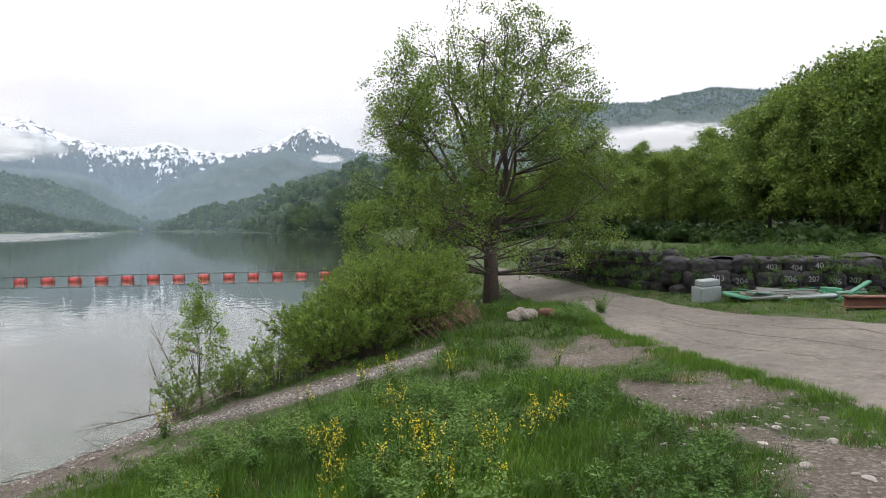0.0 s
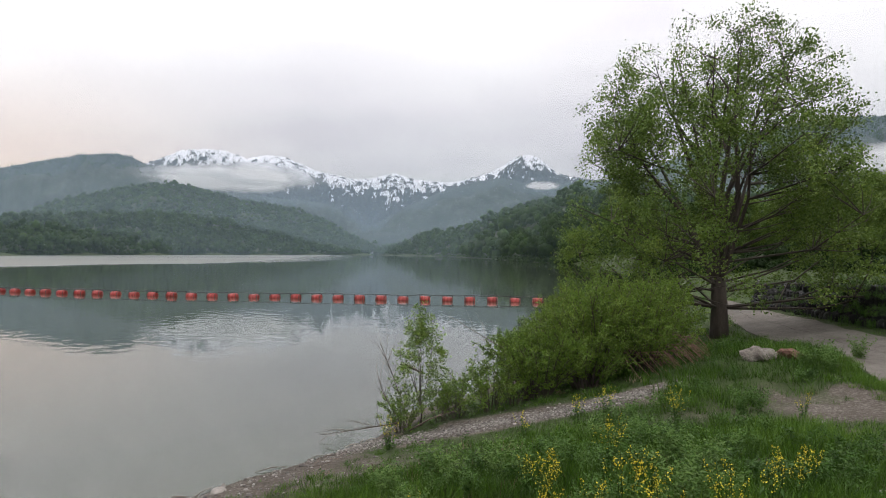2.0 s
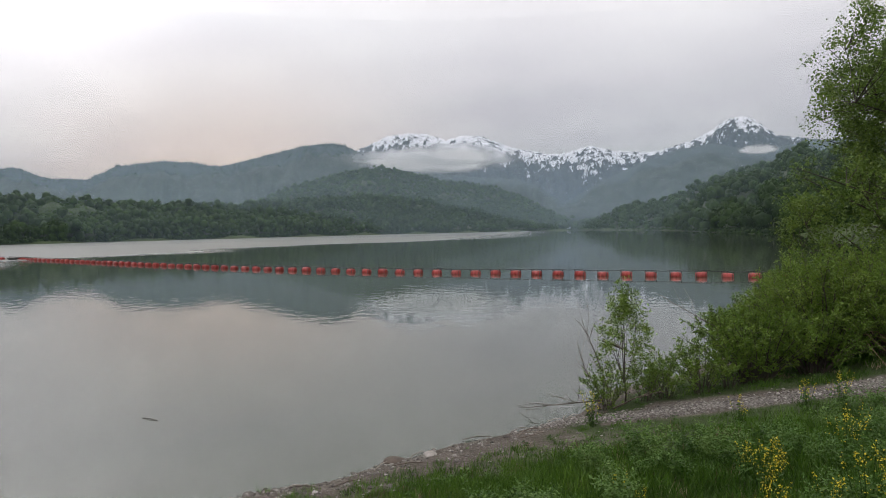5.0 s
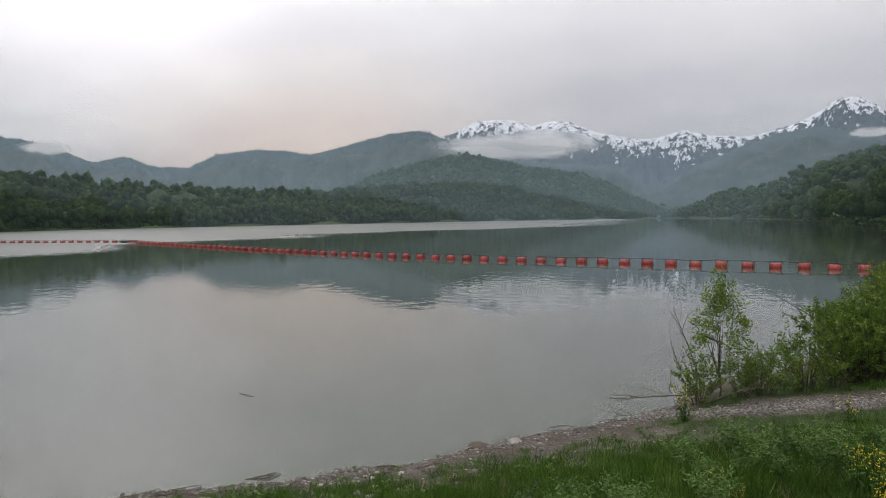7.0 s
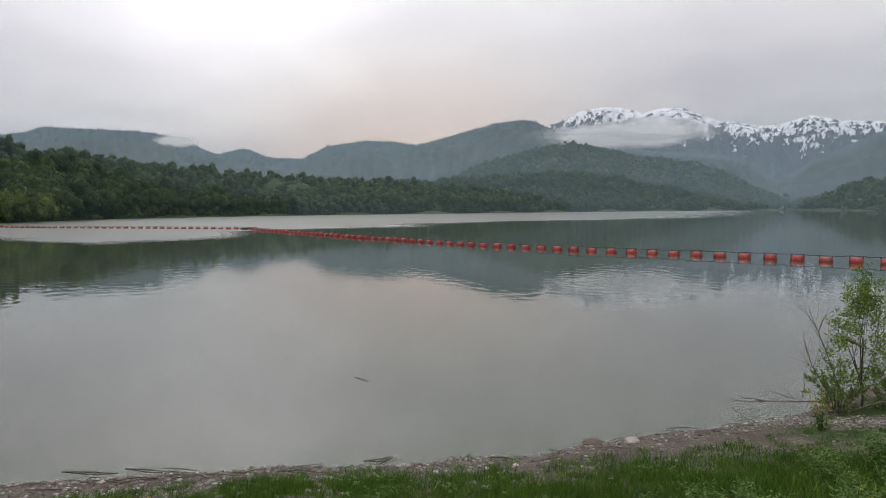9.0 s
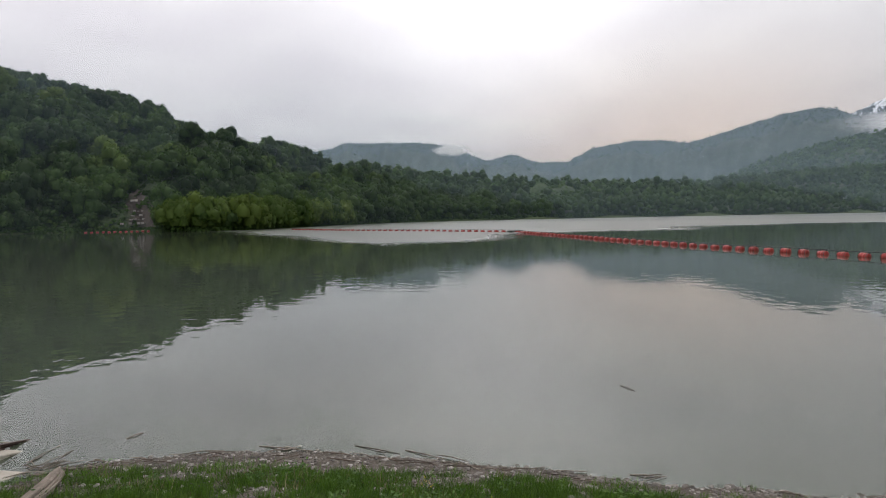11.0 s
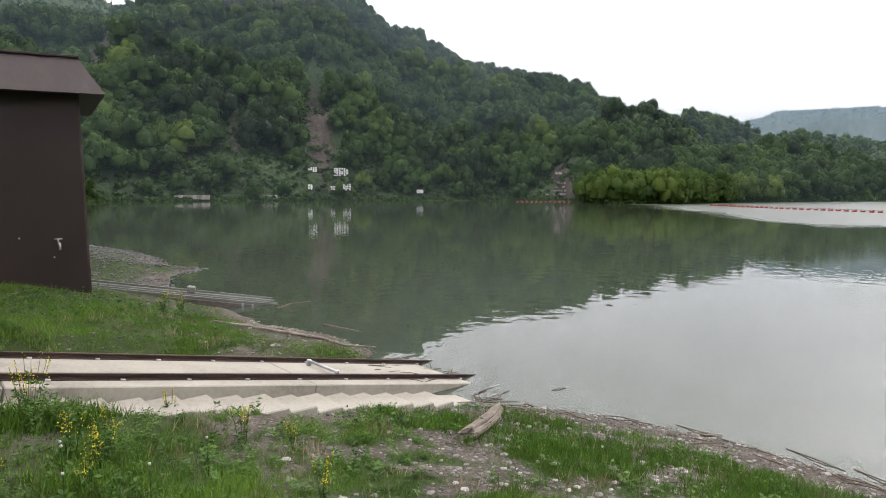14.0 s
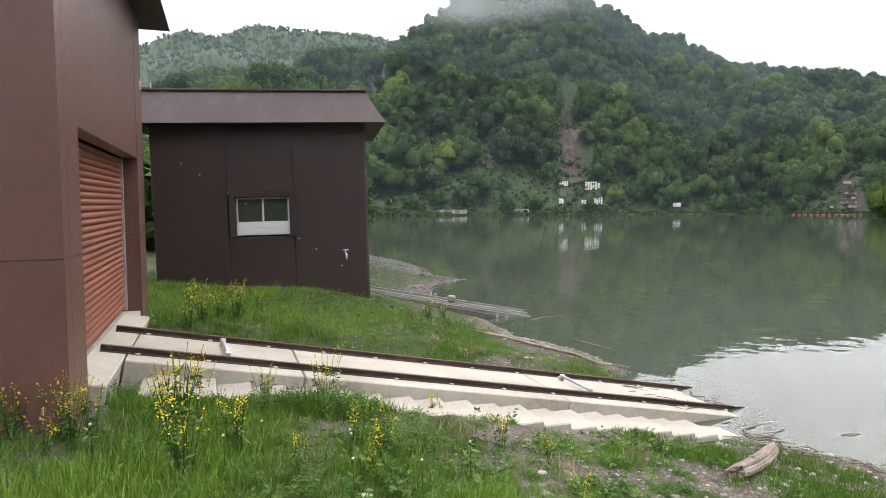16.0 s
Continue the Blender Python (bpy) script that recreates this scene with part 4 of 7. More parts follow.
# ---- shed ----
def build_shed():
    shed = empty("lakeside_shed", pose(-3.86, -14.34, 0.86, 0, -1.3, 151.2), "dark brown flat-roofed steel shed with one small window", "shed")
    w, dep, top = 4.33, 3.6, 3.80
    for spec in ((0, 0, -1.2, 1.462, 0.12, top), (1.470, 0, 2.36, 2.796, 0.12, top), (1.470, 0, -1.2, 2.796, 0.12, 1.42), (2.804, 0, -1.2, w, 0.12, top)):
        part("wall_panel", boxes(spec, bevel=0.006), M_BROWN_DARK, shed)
    part("wall_panel", boxes((0, 0.123, -1.2, 0.12, dep, top), bevel=0.006), M_BROWN_DARK, shed)
    part("wall_panel", boxes((w - 0.12, 0.123, -1.2, w, dep, top), bevel=0.006), M_BROWN_DARK, shed)
    part("wall_panel", boxes((0.123, dep - 0.12, -1.2, w - 0.123, dep, top)), M_BROWN_DARK, shed)
    part("corner_trim", boxes((w - 0.03, -0.012, -1.2, w + 0.012, 0.06, top - 0.01), bevel=0.004), M_FASCIA, shed)
    bm = bmesh.new()
    flared_band(bm, -0.1, -0.02, w + 0.02, dep, top - 0.06, top + 0.62, 0.40)
    part("roof_fascia", bm, M_FASCIA, shed, "faded brown fascia with pale streaks")
    part("roof", boxes((-0.14, -0.06, top + 0.623, w + 0.05, dep, top + 0.665), bevel=0.006), M_BROWN_DARK, shed)
    # window: brown surround, white sliding sashes, a pale board across the lower third
    x0, x1, z0, z1 = 1.50, 2.83, 1.42, 2.35
    win = part("window", boxes((x0, -0.09, z0, x0 + 0.12, 0.02, z1), (x1 - 0.12, -0.09, z0, x1, 0.02, z1), (x0 + 0.121, -0.09, z1 - 0.10, x1 - 0.121, 0.02, z1), bevel=0.008),
               M_BROWN_DARK, shed, "brown steel window surround")
    a0, a1, b0, b1 = x0 + 0.13, x1 - 0.13, z0 + 0.04, z1 - 0.11
    part("window_frame", boxes((a0, 0.02, b0, a0 + 0.03, 0.08, b1), (a1 - 0.03, 0.02, b0, a1, 0.08, b1), (a0 + 0.031, 0.02, b1 - 0.03, a1 - 0.031, 0.08, b1), (a0 + 0.031, 0.02, b0, a1 - 0.031, 0.08, b0 + 0.03)), M_WHITE, win, "white aluminium frame")
    mx = (a0 + a1) / 2
    part("mullion", boxes((mx - 0.018, 0.015, b0 + 0.29, mx + 0.018, 0.07, b1 - 0.03)), M_WHITE, win)
    part("pane", boxes((a0 + 0.031, 0.045, b0 + 0.28, mx - 0.019, 0.055, b1 - 0.031)), M_GLASS, win, "dark greenish glass")
    part("pane", boxes((mx + 0.019, 0.045, b0 + 0.28, a1 - 0.031, 0.055, b1 - 0.031)), M_GLASS, win, "dark greenish glass")
    part("board", boxes((a0 + 0.031, 0.02, b0 + 0.031, a1 - 0.031, 0.06, b0 + 0.15), (a0 + 0.031, 0.018, b0 + 0.153, a1 - 0.031, 0.06, b0 + 0.278), bevel=0.004), M_WHITE, win, "pale boards across the lower window")
    bm = bmesh.new()
    tube(bm, [(3.86, 0, 1.0), (3.86, -0.14, 1.0), (3.86, -0.17, 0.9)], [0.022] * 3, 8)
    tube(bm, [(3.84, -0.07, 1.0), (3.84, -0.07, 1.09)], [0.015] * 2, 6)
    tube(bm, [(3.78, -0.07, 1.09), (3.91, -0.07, 1.09)], [0.012] * 2, 6)
    part("tap", bm, M_GALV, shed, "grey metal tap on the wall")
    for k in range(9):
        x, z = 0.4 + 3.7 * ((k * 0.381) % 1), 0.5 + 2.6 * ((k * 0.618) % 1)
        part("bolt", boxes((x, -0.008, z, x + 0.028, 0.0, z + 0.028), bevel=0.003), M_GALV, shed)
    return shed


build_shed()


# ---- slipway and stairs ----
def sloped(u, v, lift=0.0):
    return SLIP @ pose(u, v, slip_top(u) + lift, 0, math.degrees(math.atan(0.183)), 0)


def rail_bar(x0, x1, y):
    """A rolled rail: foot, web and head in one section."""
    half = [(0.045, 0.001), (0.045, 0.008), (0.012, 0.015), (0.009, 0.044), (0.021, 0.050), (0.024, 0.066), (0.019, 0.072)]
    sec = half + [(-a, b) for a, b in half[::-1]]
    bm = bmesh.new()
    ends = [[bm.verts.new((x, y + a, b)) for a, b in sec] for x in (x0, x1)]
    k = len(sec)
    for i in range(k):
        bm.faces.new((ends[0][i], ends[1][i], ends[1][(i + 1) % k], ends[0][(i + 1) % k]))
    bm.faces.new(ends[0])
    bm.faces.new(ends[1][::-1])
    bmesh.ops.recalc_face_normals(bm, faces=bm.faces)
    return bm


def build_slipway():
    slip = empty("slipway", sloped(0, 0), "pale concrete boat slipway with two rusty rails running into the lake", "slipway")
    k = math.hypot(1, 0.183)
    for u0, u1 in ((-0.10, 0.235), (0.25, 2.06), (2.075, 5.4), (5.41, 8.75)):
        wide = 1.0 if u0 < 0 else 0.0
        part("slab", boxes((u0 * k, -0.32 - wide, -0.75, u1 * k, 1.46 + 0.9 * wide, 0.0), bevel=0.012), M_CONC, slip)
    for v in (0.0, 1.12):
        rail = part("rail", rail_bar(-0.02, 8.75, v), M_RAIL, slip, "rust-brown steel rail")
        first = None
        for i in range(12):
            x = 0.35 + 0.72 * i
            if first is None:
                first = part("clip", boxes((-0.025, -0.075, 0.0, 0.025, -0.04, 0.02), bevel=0.003), M_GALV, rail)
                first.location = (x, v, 0.002)
            else:
                o = new("clip", first.data)
                o.parent, o.location = rail, (x, v, 0.002)
    return slip


def stopper(u, name_label):
    """A hinged steel stop bar lying across the slipway between the rails."""
    s = empty("rail_stop", sloped(u, 0.56), name_label, "rail stop", "stops on the slipway")
    bm = bmesh.new()
    tube(bm, [(0.0, -0.36, 0.06), (-0.06, 0.3, 0.07)], [0.024, 0.024], 8)
    part("bar", bm, M_GALV, s)
    part("foot", boxes((-0.035, -0.40, 0.001, 0.035, -0.35, 0.085), bevel=0.01), M_GALV, s)
    part("foot", boxes((-0.09, 0.29, 0.001, -0.02, 0.34, 0.095), bevel=0.01), M_GALV, s)
    return s


build_slipway()
stopper(1.25, "grey steel stop bar across the rails")
stopper(6.0, "grey steel stop bar across the rails")


def build_stairs():
    st = empty("stairs", SLIP, "worn pale concrete steps beside the slipway", "stairs")
    first = None
    r = random.Random(5)
    for i in range(24):
        u = 0.42 + 0.357 * i
        m = pose(u, -0.64, slip_top(u) - 0.165, r.uniform(-1.5, 1.0), r.uniform(-1.5, 1.0), r.uniform(-1.5, 1.5))
        if first is None:
            first = part("step", boxes((0, -0.33, -0.5, 0.356, 0.31, 0), bevel=0.016), M_CONC, st)
            first.matrix_basis = m
        else:
            o = new("step", first.data)
            o.parent, o.matrix_basis = st, m
    return st


build_stairs()


M_OLDRAIL = surf("worn_grey_green_steel", [(0.3, (0.085, 0.090, 0.080)), (0.6, (0.19, 0.20, 0.18)), (0.85, (0.33, 0.35, 0.32))], 3, 30, 0.6, 0.2, 0.004, spread=0.3)


def build_old_slip():
    """The old slip behind the shed: a low concrete beam with several rails."""
    a, b = Vector((-9.9, -15.1, 0.55)), Vector((-13.1, -12.6, -0.09))
    ang = math.degrees(math.atan2(b.y - a.y, b.x - a.x))
    fall = math.degrees(math.atan2(a.z - b.z, (b - a).xy.length))
    old = empty("old_slipway", Matrix.Translation(a) @ pose(0, 0, 0, 0, 0, ang) @ pose(0, 0, 0, 0, fall, 0), "old grey concrete slip with several worn steel rails", "slipway")
    n = (b - a).length
    part("slab", boxes((-0.5, -0.55, -0.6, n * 0.93, 0.75, 0), bevel=0.02), M_ROAD, old)
    for v in (-0.5, -0.25, 0.15, 0.6):
        part("rail", boxes((-0.5, v - 0.03, 0.001, n + 0.2 * v, v + 0.03, 0.07), bevel=0.006), M_OLDRAIL, old)
    for x in (n * 0.74, n * 0.8):
        part("post", boxes((x, -0.62, -0.4, x + 0.05, -0.57, 0.02)), M_GALV, old)
    part("cleat", boxes((n * 0.42, -0.1, 0.07, n * 0.47, 0.12, 0.24), bevel=0.03), M_OLDRAIL, old, "pale green mooring cleat")
    return old


build_old_slip()


# ---- driftwood ----
def log(name, pts, radii, label, mat=M_DRIFT, knots=0, seed=1, category="log"):
    r = random.Random(seed)
    bm = bmesh.new()
    fine_p, fine_r = [], []
    for i in range(len(pts) - 1):
        for k in range(5):
            t = k / 5
            p = Vector(pts[i]).lerp(Vector(pts[i + 1]), t)
            q = (radii[i] * (1 - t) + radii[i + 1] * t)
            fine_p.append(p + Vector((r.uniform(-1, 1), r.uniform(-1, 1), r.uniform(-1, 1))) * q * 0.09)
            fine_r.append(q * r.uniform(0.92, 1.08))
    fine_p.append(Vector(pts[-1]))
    fine_r.append(radii[-1])
    tube(bm, fine_p, fine_r, 10)
    for k in range(knots):
        i = r.randrange(2, len(fine_p) - 2)
        d = Vector((r.uniform(-1, 1), r.uniform(-1, 1), r.uniform(0.1, 1))).normalized()
        tube(bm, [fine_p[i], fine_p[i] + d * fine_r[i] * 2.0], [fine_r[i] * 0.45, fine_r[i] * 0.25], 6)
    return tagged(part(name, bm, mat), label, category)


def on_ground(pts, lift):
    return [(x, y, max(gz(x, y), 0.0) + lift) for x, y in pts]


def weathered_log(p0, p1, wide, high, seed, label):
    """A split, furrowed trunk lying on the ground: grooves along the grain, ragged ends."""
    r = np.random.default_rng(seed)
    a, b = np.array(p0), np.array(p1)
    along = unit(b - a)
    side = unit(np.cross(along, (0, 0, 1.0)))
    up = np.cross(side, along)
    nu, nt = 40, 56
    th = np.linspace(0, 2 * np.pi, nt, endpoint=False)
    T, U = np.meshgrid(th, np.linspace(0, 1, nu))
    groove = fbm(4 * np.cos(T) + 0.6 * U, 4 * np.sin(T) + 0.9 * U, seed, 4) + 0.5 * np.minimum(0, fbm(9 * np.cos(T), 9 * np.sin(T) + 1.5 * U, seed + 1, 3))
    q = (1 + 0.30 * groove) * np.interp(U, [0, 0.08, 0.5, 0.9, 1], [0.82, 1.0, 1.04, 0.86, 0.6])
    end = 0.10 * fbm(3 * np.cos(T), 3 * np.sin(T), seed + 2, 3) * ((U < 0.04) * 1.0 - (U > 0.96))
    bend = 0.05 * np.sin(3.0 * U + 0.5)
    v = a + (b - a) * (U + end)[..., None] + side * (np.cos(T) * q * wide / 2 + bend)[..., None] + up * (np.sin(T) * q * high / 2)[..., None]
    v = np.concatenate([v.reshape(-1, 3), [v[0].mean(0) + along * 0.05], [v[-1].mean(0) - along * 0.04]])
    i, j = np.meshgrid(np.arange(nu - 1), np.arange(nt), indexing="ij")
    k, n1 = i * nt + j, i * nt + (j + 1) % nt
    f = np.concatenate([np.stack([k, n1, n1 + nt], -1).reshape(-1, 3), np.stack([k, n1 + nt, k + nt], -1).reshape(-1, 3)])
    c0, c1, e = nu * nt, nu * nt + 1, (nu - 1) * nt
    f = np.concatenate([f, [(c0, (m + 1) % nt, m) for m in range(nt)], [(c1, e + m, e + (m + 1) % nt) for m in range(nt)]])
    return tagged(new("driftwood_log", np_mesh("driftwood_log", v, f, M_DRIFT, False)), label, "log")


def unit(v):
    return v / np.maximum(np.linalg.norm(v, axis=-1, keepdims=True), 1e-9)


weathered_log(on_ground([(-6.0, -3.25)], 0.06)[0], on_ground([(-7.78, -3.66)], 0.06)[0], 0.165, 0.14, 3, "thick bleached split driftwood log on the bank")
log("driftwood_branch", on_ground([(-8.55, -9.95), (-9.1, -9.55), (-9.3, -9.0), (-9.75, -8.3), (-9.65, -7.7), (-10.15, -7.35)], 0.03), [0.014, 0.024, 0.032, 0.03, 0.024, 0.01], "long bent driftwood branch beside the slipway", knots=5, seed=4, category="branch")
log("driftwood_branch", on_ground([(-9.0, -9.9), (-9.6, -9.2), (-9.55, -8.5)], 0.03), [0.016, 0.024, 0.012], "forked driftwood branch beside the slipway", knots=2, seed=5, category="branch")
log("driftwood_branch", [(-11.29, -9.59, 0.012), (-11.22, -9.0, 0.008), (-11.18, -8.48, 0.004)], [0.022, 0.018, 0.010], "waterlogged branch floating in the lake", M_STICK, 1, 6, "branch")
log("driftwood_branch", [(-12.2, -11.9, 0.0), (-12.8, -11.98, 0.012), (-13.5, -11.9, 0.0)], [0.03, 0.022, 0.012], "waterlogged branch off the old slip", M_STICK, 3, 7, "branch")


# ---- plants ----
M_LEAF = leafy("tree_leaves", (0.055, 0.095, 0.018), (0.115, 0.185, 0.032), (0.19, 0.26, 0.05), 0.4, 0.5, 0.5)
M_WILLOW = leafy("willow_leaves", (0.052, 0.098, 0.014), (0.112, 0.190, 0.026), (0.19, 0.27, 0.05), 0.45, 0.5, 0.5)
M_GRASS = leafy("grass_blades", (0.028, 0.066, 0.007), (0.064, 0.138, 0.013), (0.125, 0.220, 0.028), 0.35, 0.5, 0.6)
M_WEED = leafy("weed_leaves", (0.024, 0.060, 0.010), (0.056, 0.122, 0.020), (0.112, 0.192, 0.044), 0.35, 0.55, 0.5)
M_DRY = leafy("dry_stalks", (0.10, 0.075, 0.045), (0.20, 0.16, 0.10), (0.32, 0.27, 0.18), 0.2, 0.8, 0.8)
M_YELLOW = leafy("yellow_petals", (0.42, 0.34, 0.012), (0.56, 0.48, 0.025), (0.68, 0.61, 0.08), 0.25, 0.6, 0.6)
M_PALE = leafy("seed_heads", (0.45, 0.45, 0.42), (0.6, 0.6, 0.57), (0.7, 0.7, 0.68), 0.3, 0.9, 0.3)


def leaf_quads(r, p, size, slim=2.2, up=0.5, along=None):
    """A kite-shaped leaf at each point: verts, faces."""
    n = len(p)
    nrm = unit(r.normal(size=(n, 3)) + (0, 0, up))
    ax = r.normal(size=(n, 3)) if along is None else along + r.normal(scale=0.5, size=(n, 3))
    ax = unit(ax - nrm * (ax * nrm).sum(1, keepdims=True))
    sd = np.cross(nrm, ax)
    s = size * r.uniform(0.65, 1.35, (n, 1))
    v = np.stack([p, p + ax * s * 0.45 + sd * s / slim * 0.5, p + ax * s - nrm * s * 0.12, p + ax * s * 0.45 - sd * s / slim * 0.5], 1)
    return v.reshape(-1, 3), np.arange(4 * n).reshape(-1, 4)


def plant(name, label, category, seed, radii, centre, limbs, clumps, leaves, leaf, clump, trunk, fork, mat, slim=2.0, stems=1, lean=0.4, shell=0.45, group="", tint=0.5, bark=None, open_=0.0, shape=None, low=0.0, vary=0.14):
    """A tree or bush with its foot at the origin: limbs that rise to a crown of leaf clumps, each clump on a twig of its own."""
    r = np.random.default_rng(seed)
    ob = tagged(new(name), label, category, group)
    rx, ry, rz = radii
    cx, cy, cz = centre
    bm = bmesh.new()
    skel = []
    tops = []
    for k in range(limbs):
        a = 2 * np.pi * (k + r.uniform(-0.3, 0.3)) / limbs
        e = r.uniform(0.15, 1.0) if k else 1.0
        tops.append(np.array([cx + rx * 0.72 * np.cos(a) * (1 - 0.75 * e ** 2), cy + ry * 0.72 * np.sin(a) * (1 - 0.75 * e ** 2), cz + rz * (0.25 + 0.6 * e)]))
    if fork > 0:
        tk = np.array([[0, 0, -0.3], [0.02 * r.normal(), 0.02 * r.normal(), fork * 0.5], [cx * 0.2, cy * 0.2, fork]])
        tube(bm, tk, [trunk * 1.25, trunk * 0.95, trunk * 0.85], 9)
        skel += [tk[1], tk[2]]
    for k, t in enumerate(tops):
        base = np.array([cx * 0.2, cy * 0.2, fork * r.uniform(0.75, 1.05)]) if fork > 0 else np.array([rx * 0.35 * r.normal() * 0.6, ry * 0.35 * r.normal() * 0.6, -0.15])
        mid1 = base + (t - base) * (0.33, 0.33, 0.40) + r.normal(scale=0.055 * rz, size=3)
        mid2 = base + (t - base) * (0.72, 0.72, 0.76) + r.normal(scale=0.065 * rz, size=3)
        pts = [base, mid1, mid2, t]
        q = trunk * (0.5 if fork > 0 else 1.0) * r.uniform(0.6, 1.1)
        tube(bm, pts, [q, q * 0.62, q * 0.28, q * 0.08], 6, False)
        for i in range(3):
            for w in (0.0, 0.33, 0.66):
                skel.append(np.array(pts[i]) * (1 - w) + np.array(pts[i + 1]) * w)
    skel = np.array(skel)

    def anchor(c, sk):
        hd = np.hypot(sk[:, 0] - c[0], sk[:, 1] - c[1])
        below = np.maximum(0, sk[:, 2] - (c[2] - 0.5 * hd))
        return sk[np.argmin(((sk - c) ** 2).sum(1) + 4 * below ** 2)]

    def inside(n, lo):
        d = unit(r.normal(size=(n * 3, 3)))
        if shape:
            d[:, :2] *= (np.interp(d[:, 2], *shape) / np.maximum(np.hypot(d[:, 0], d[:, 1]), 1e-6))[:, None]
        d = d[r.uniform(0, 1, len(d)) > low * np.clip(d[:, 2] + 0.3, 0, 1)]
        c = np.array(centre) + d * np.array(radii) * (r.uniform(lo, 1.0, (len(d), 1)) ** 0.7)
        gap = fbm(c[:, 0] * 5 / rx, c[:, 2] * 5 / rz + c[:, 1], seed % 50, 3)
        return c[(gap > open_ - 0.6) & (c[:, 2] > 0.05)][:n]

    extra = []
    for c in inside(max(8, clumps // 9), shell):
        s = anchor(c, skel)
        w = c - s
        n = np.linalg.norm(w)
        m = s + w * (0.55, 0.55, 0.40) + r.normal(scale=0.06 * n, size=3)
        q = min(trunk * 0.17, 0.008 + 0.011 * n)
        tube(bm, [s, m, c], [q, q * 0.65, q * 0.25], 5, False)
        extra += [m, m * 0.5 + c * 0.5, c]
    skel = np.concatenate([skel, np.array(extra)])
    cen = inside(clumps, shell)
    vs, fs, ts, base = [], [], [], 0
    for c in cen:
        s = anchor(c, skel)
        n = np.linalg.norm(c - s)
        m = s + (c - s) * (0.55, 0.55, 0.42) + r.normal(scale=0.05 * n, size=3)
        q = min(trunk * 0.07, 0.004 + 0.007 * n)
        tube(bm, [s, m, c], [q, q * 0.6, q * 0.25], 4, False)
        n = max(3, int(leaves * r.uniform(0.6, 1.4)))
        p = c + r.normal(size=(n, 3)) * clump * (0.5, 0.5, 0.42)
        v, f = leaf_quads(r, p, leaf, slim, 0.5, unit(c - s) * 0.7)
        vs.append(v)
        fs.append(f + base)
        ts.append(np.full(len(v), np.clip(tint + r.normal(scale=vary), 0, 1)))
        base += len(v)
    part("trunk" if fork > 0 else "stem", bm, bark or M_BARK, ob)
    me = np_mesh("crown", np.concatenate(vs), np.concatenate(fs), mat, False, np.concatenate(ts))
    leafage = new("crown", me)
    leafage.parent = ob
    return ob


def put(ob, x, y, turn=0.0, size=1.0, sink=0.0, tip=(0, 0)):
    ob.matrix_world = pose(x, y, gz(x, y) - sink, tip[0], tip[1], turn) @ Matrix.Scale(size, 4)
    return ob


def again(ob, x, y, turn=0.0, size=1.0, sink=0.0, label=""):
    o = copy_thing(ob, pose(x, y, gz(x, y) - sink, 0, 0, turn))
    o.scale = (size, size, size)
    if label:
        o["label"] = label
    return o


# the big tree by the road
big = plant("tree", "tall broadleaf tree with many rising limbs beside the road", "tree", 31, (4.1, 3.9, 4.1), (-0.15, 0, 5.0), 18, 1150, 90, 0.070, 0.30, 0.23, 1.7, M_LEAF, 1.5, shell=0.33, tint=0.42, open_=0.52,
            shape=([-1, -0.9, -0.5, -0.1, 0.2, 0.6, 0.8, 1.0], [0.80, 1.02, 1.10, 1.06, 0.98, 0.74, 0.56, 0.24]), low=0.28)
put(big, -1.65, 20.0)

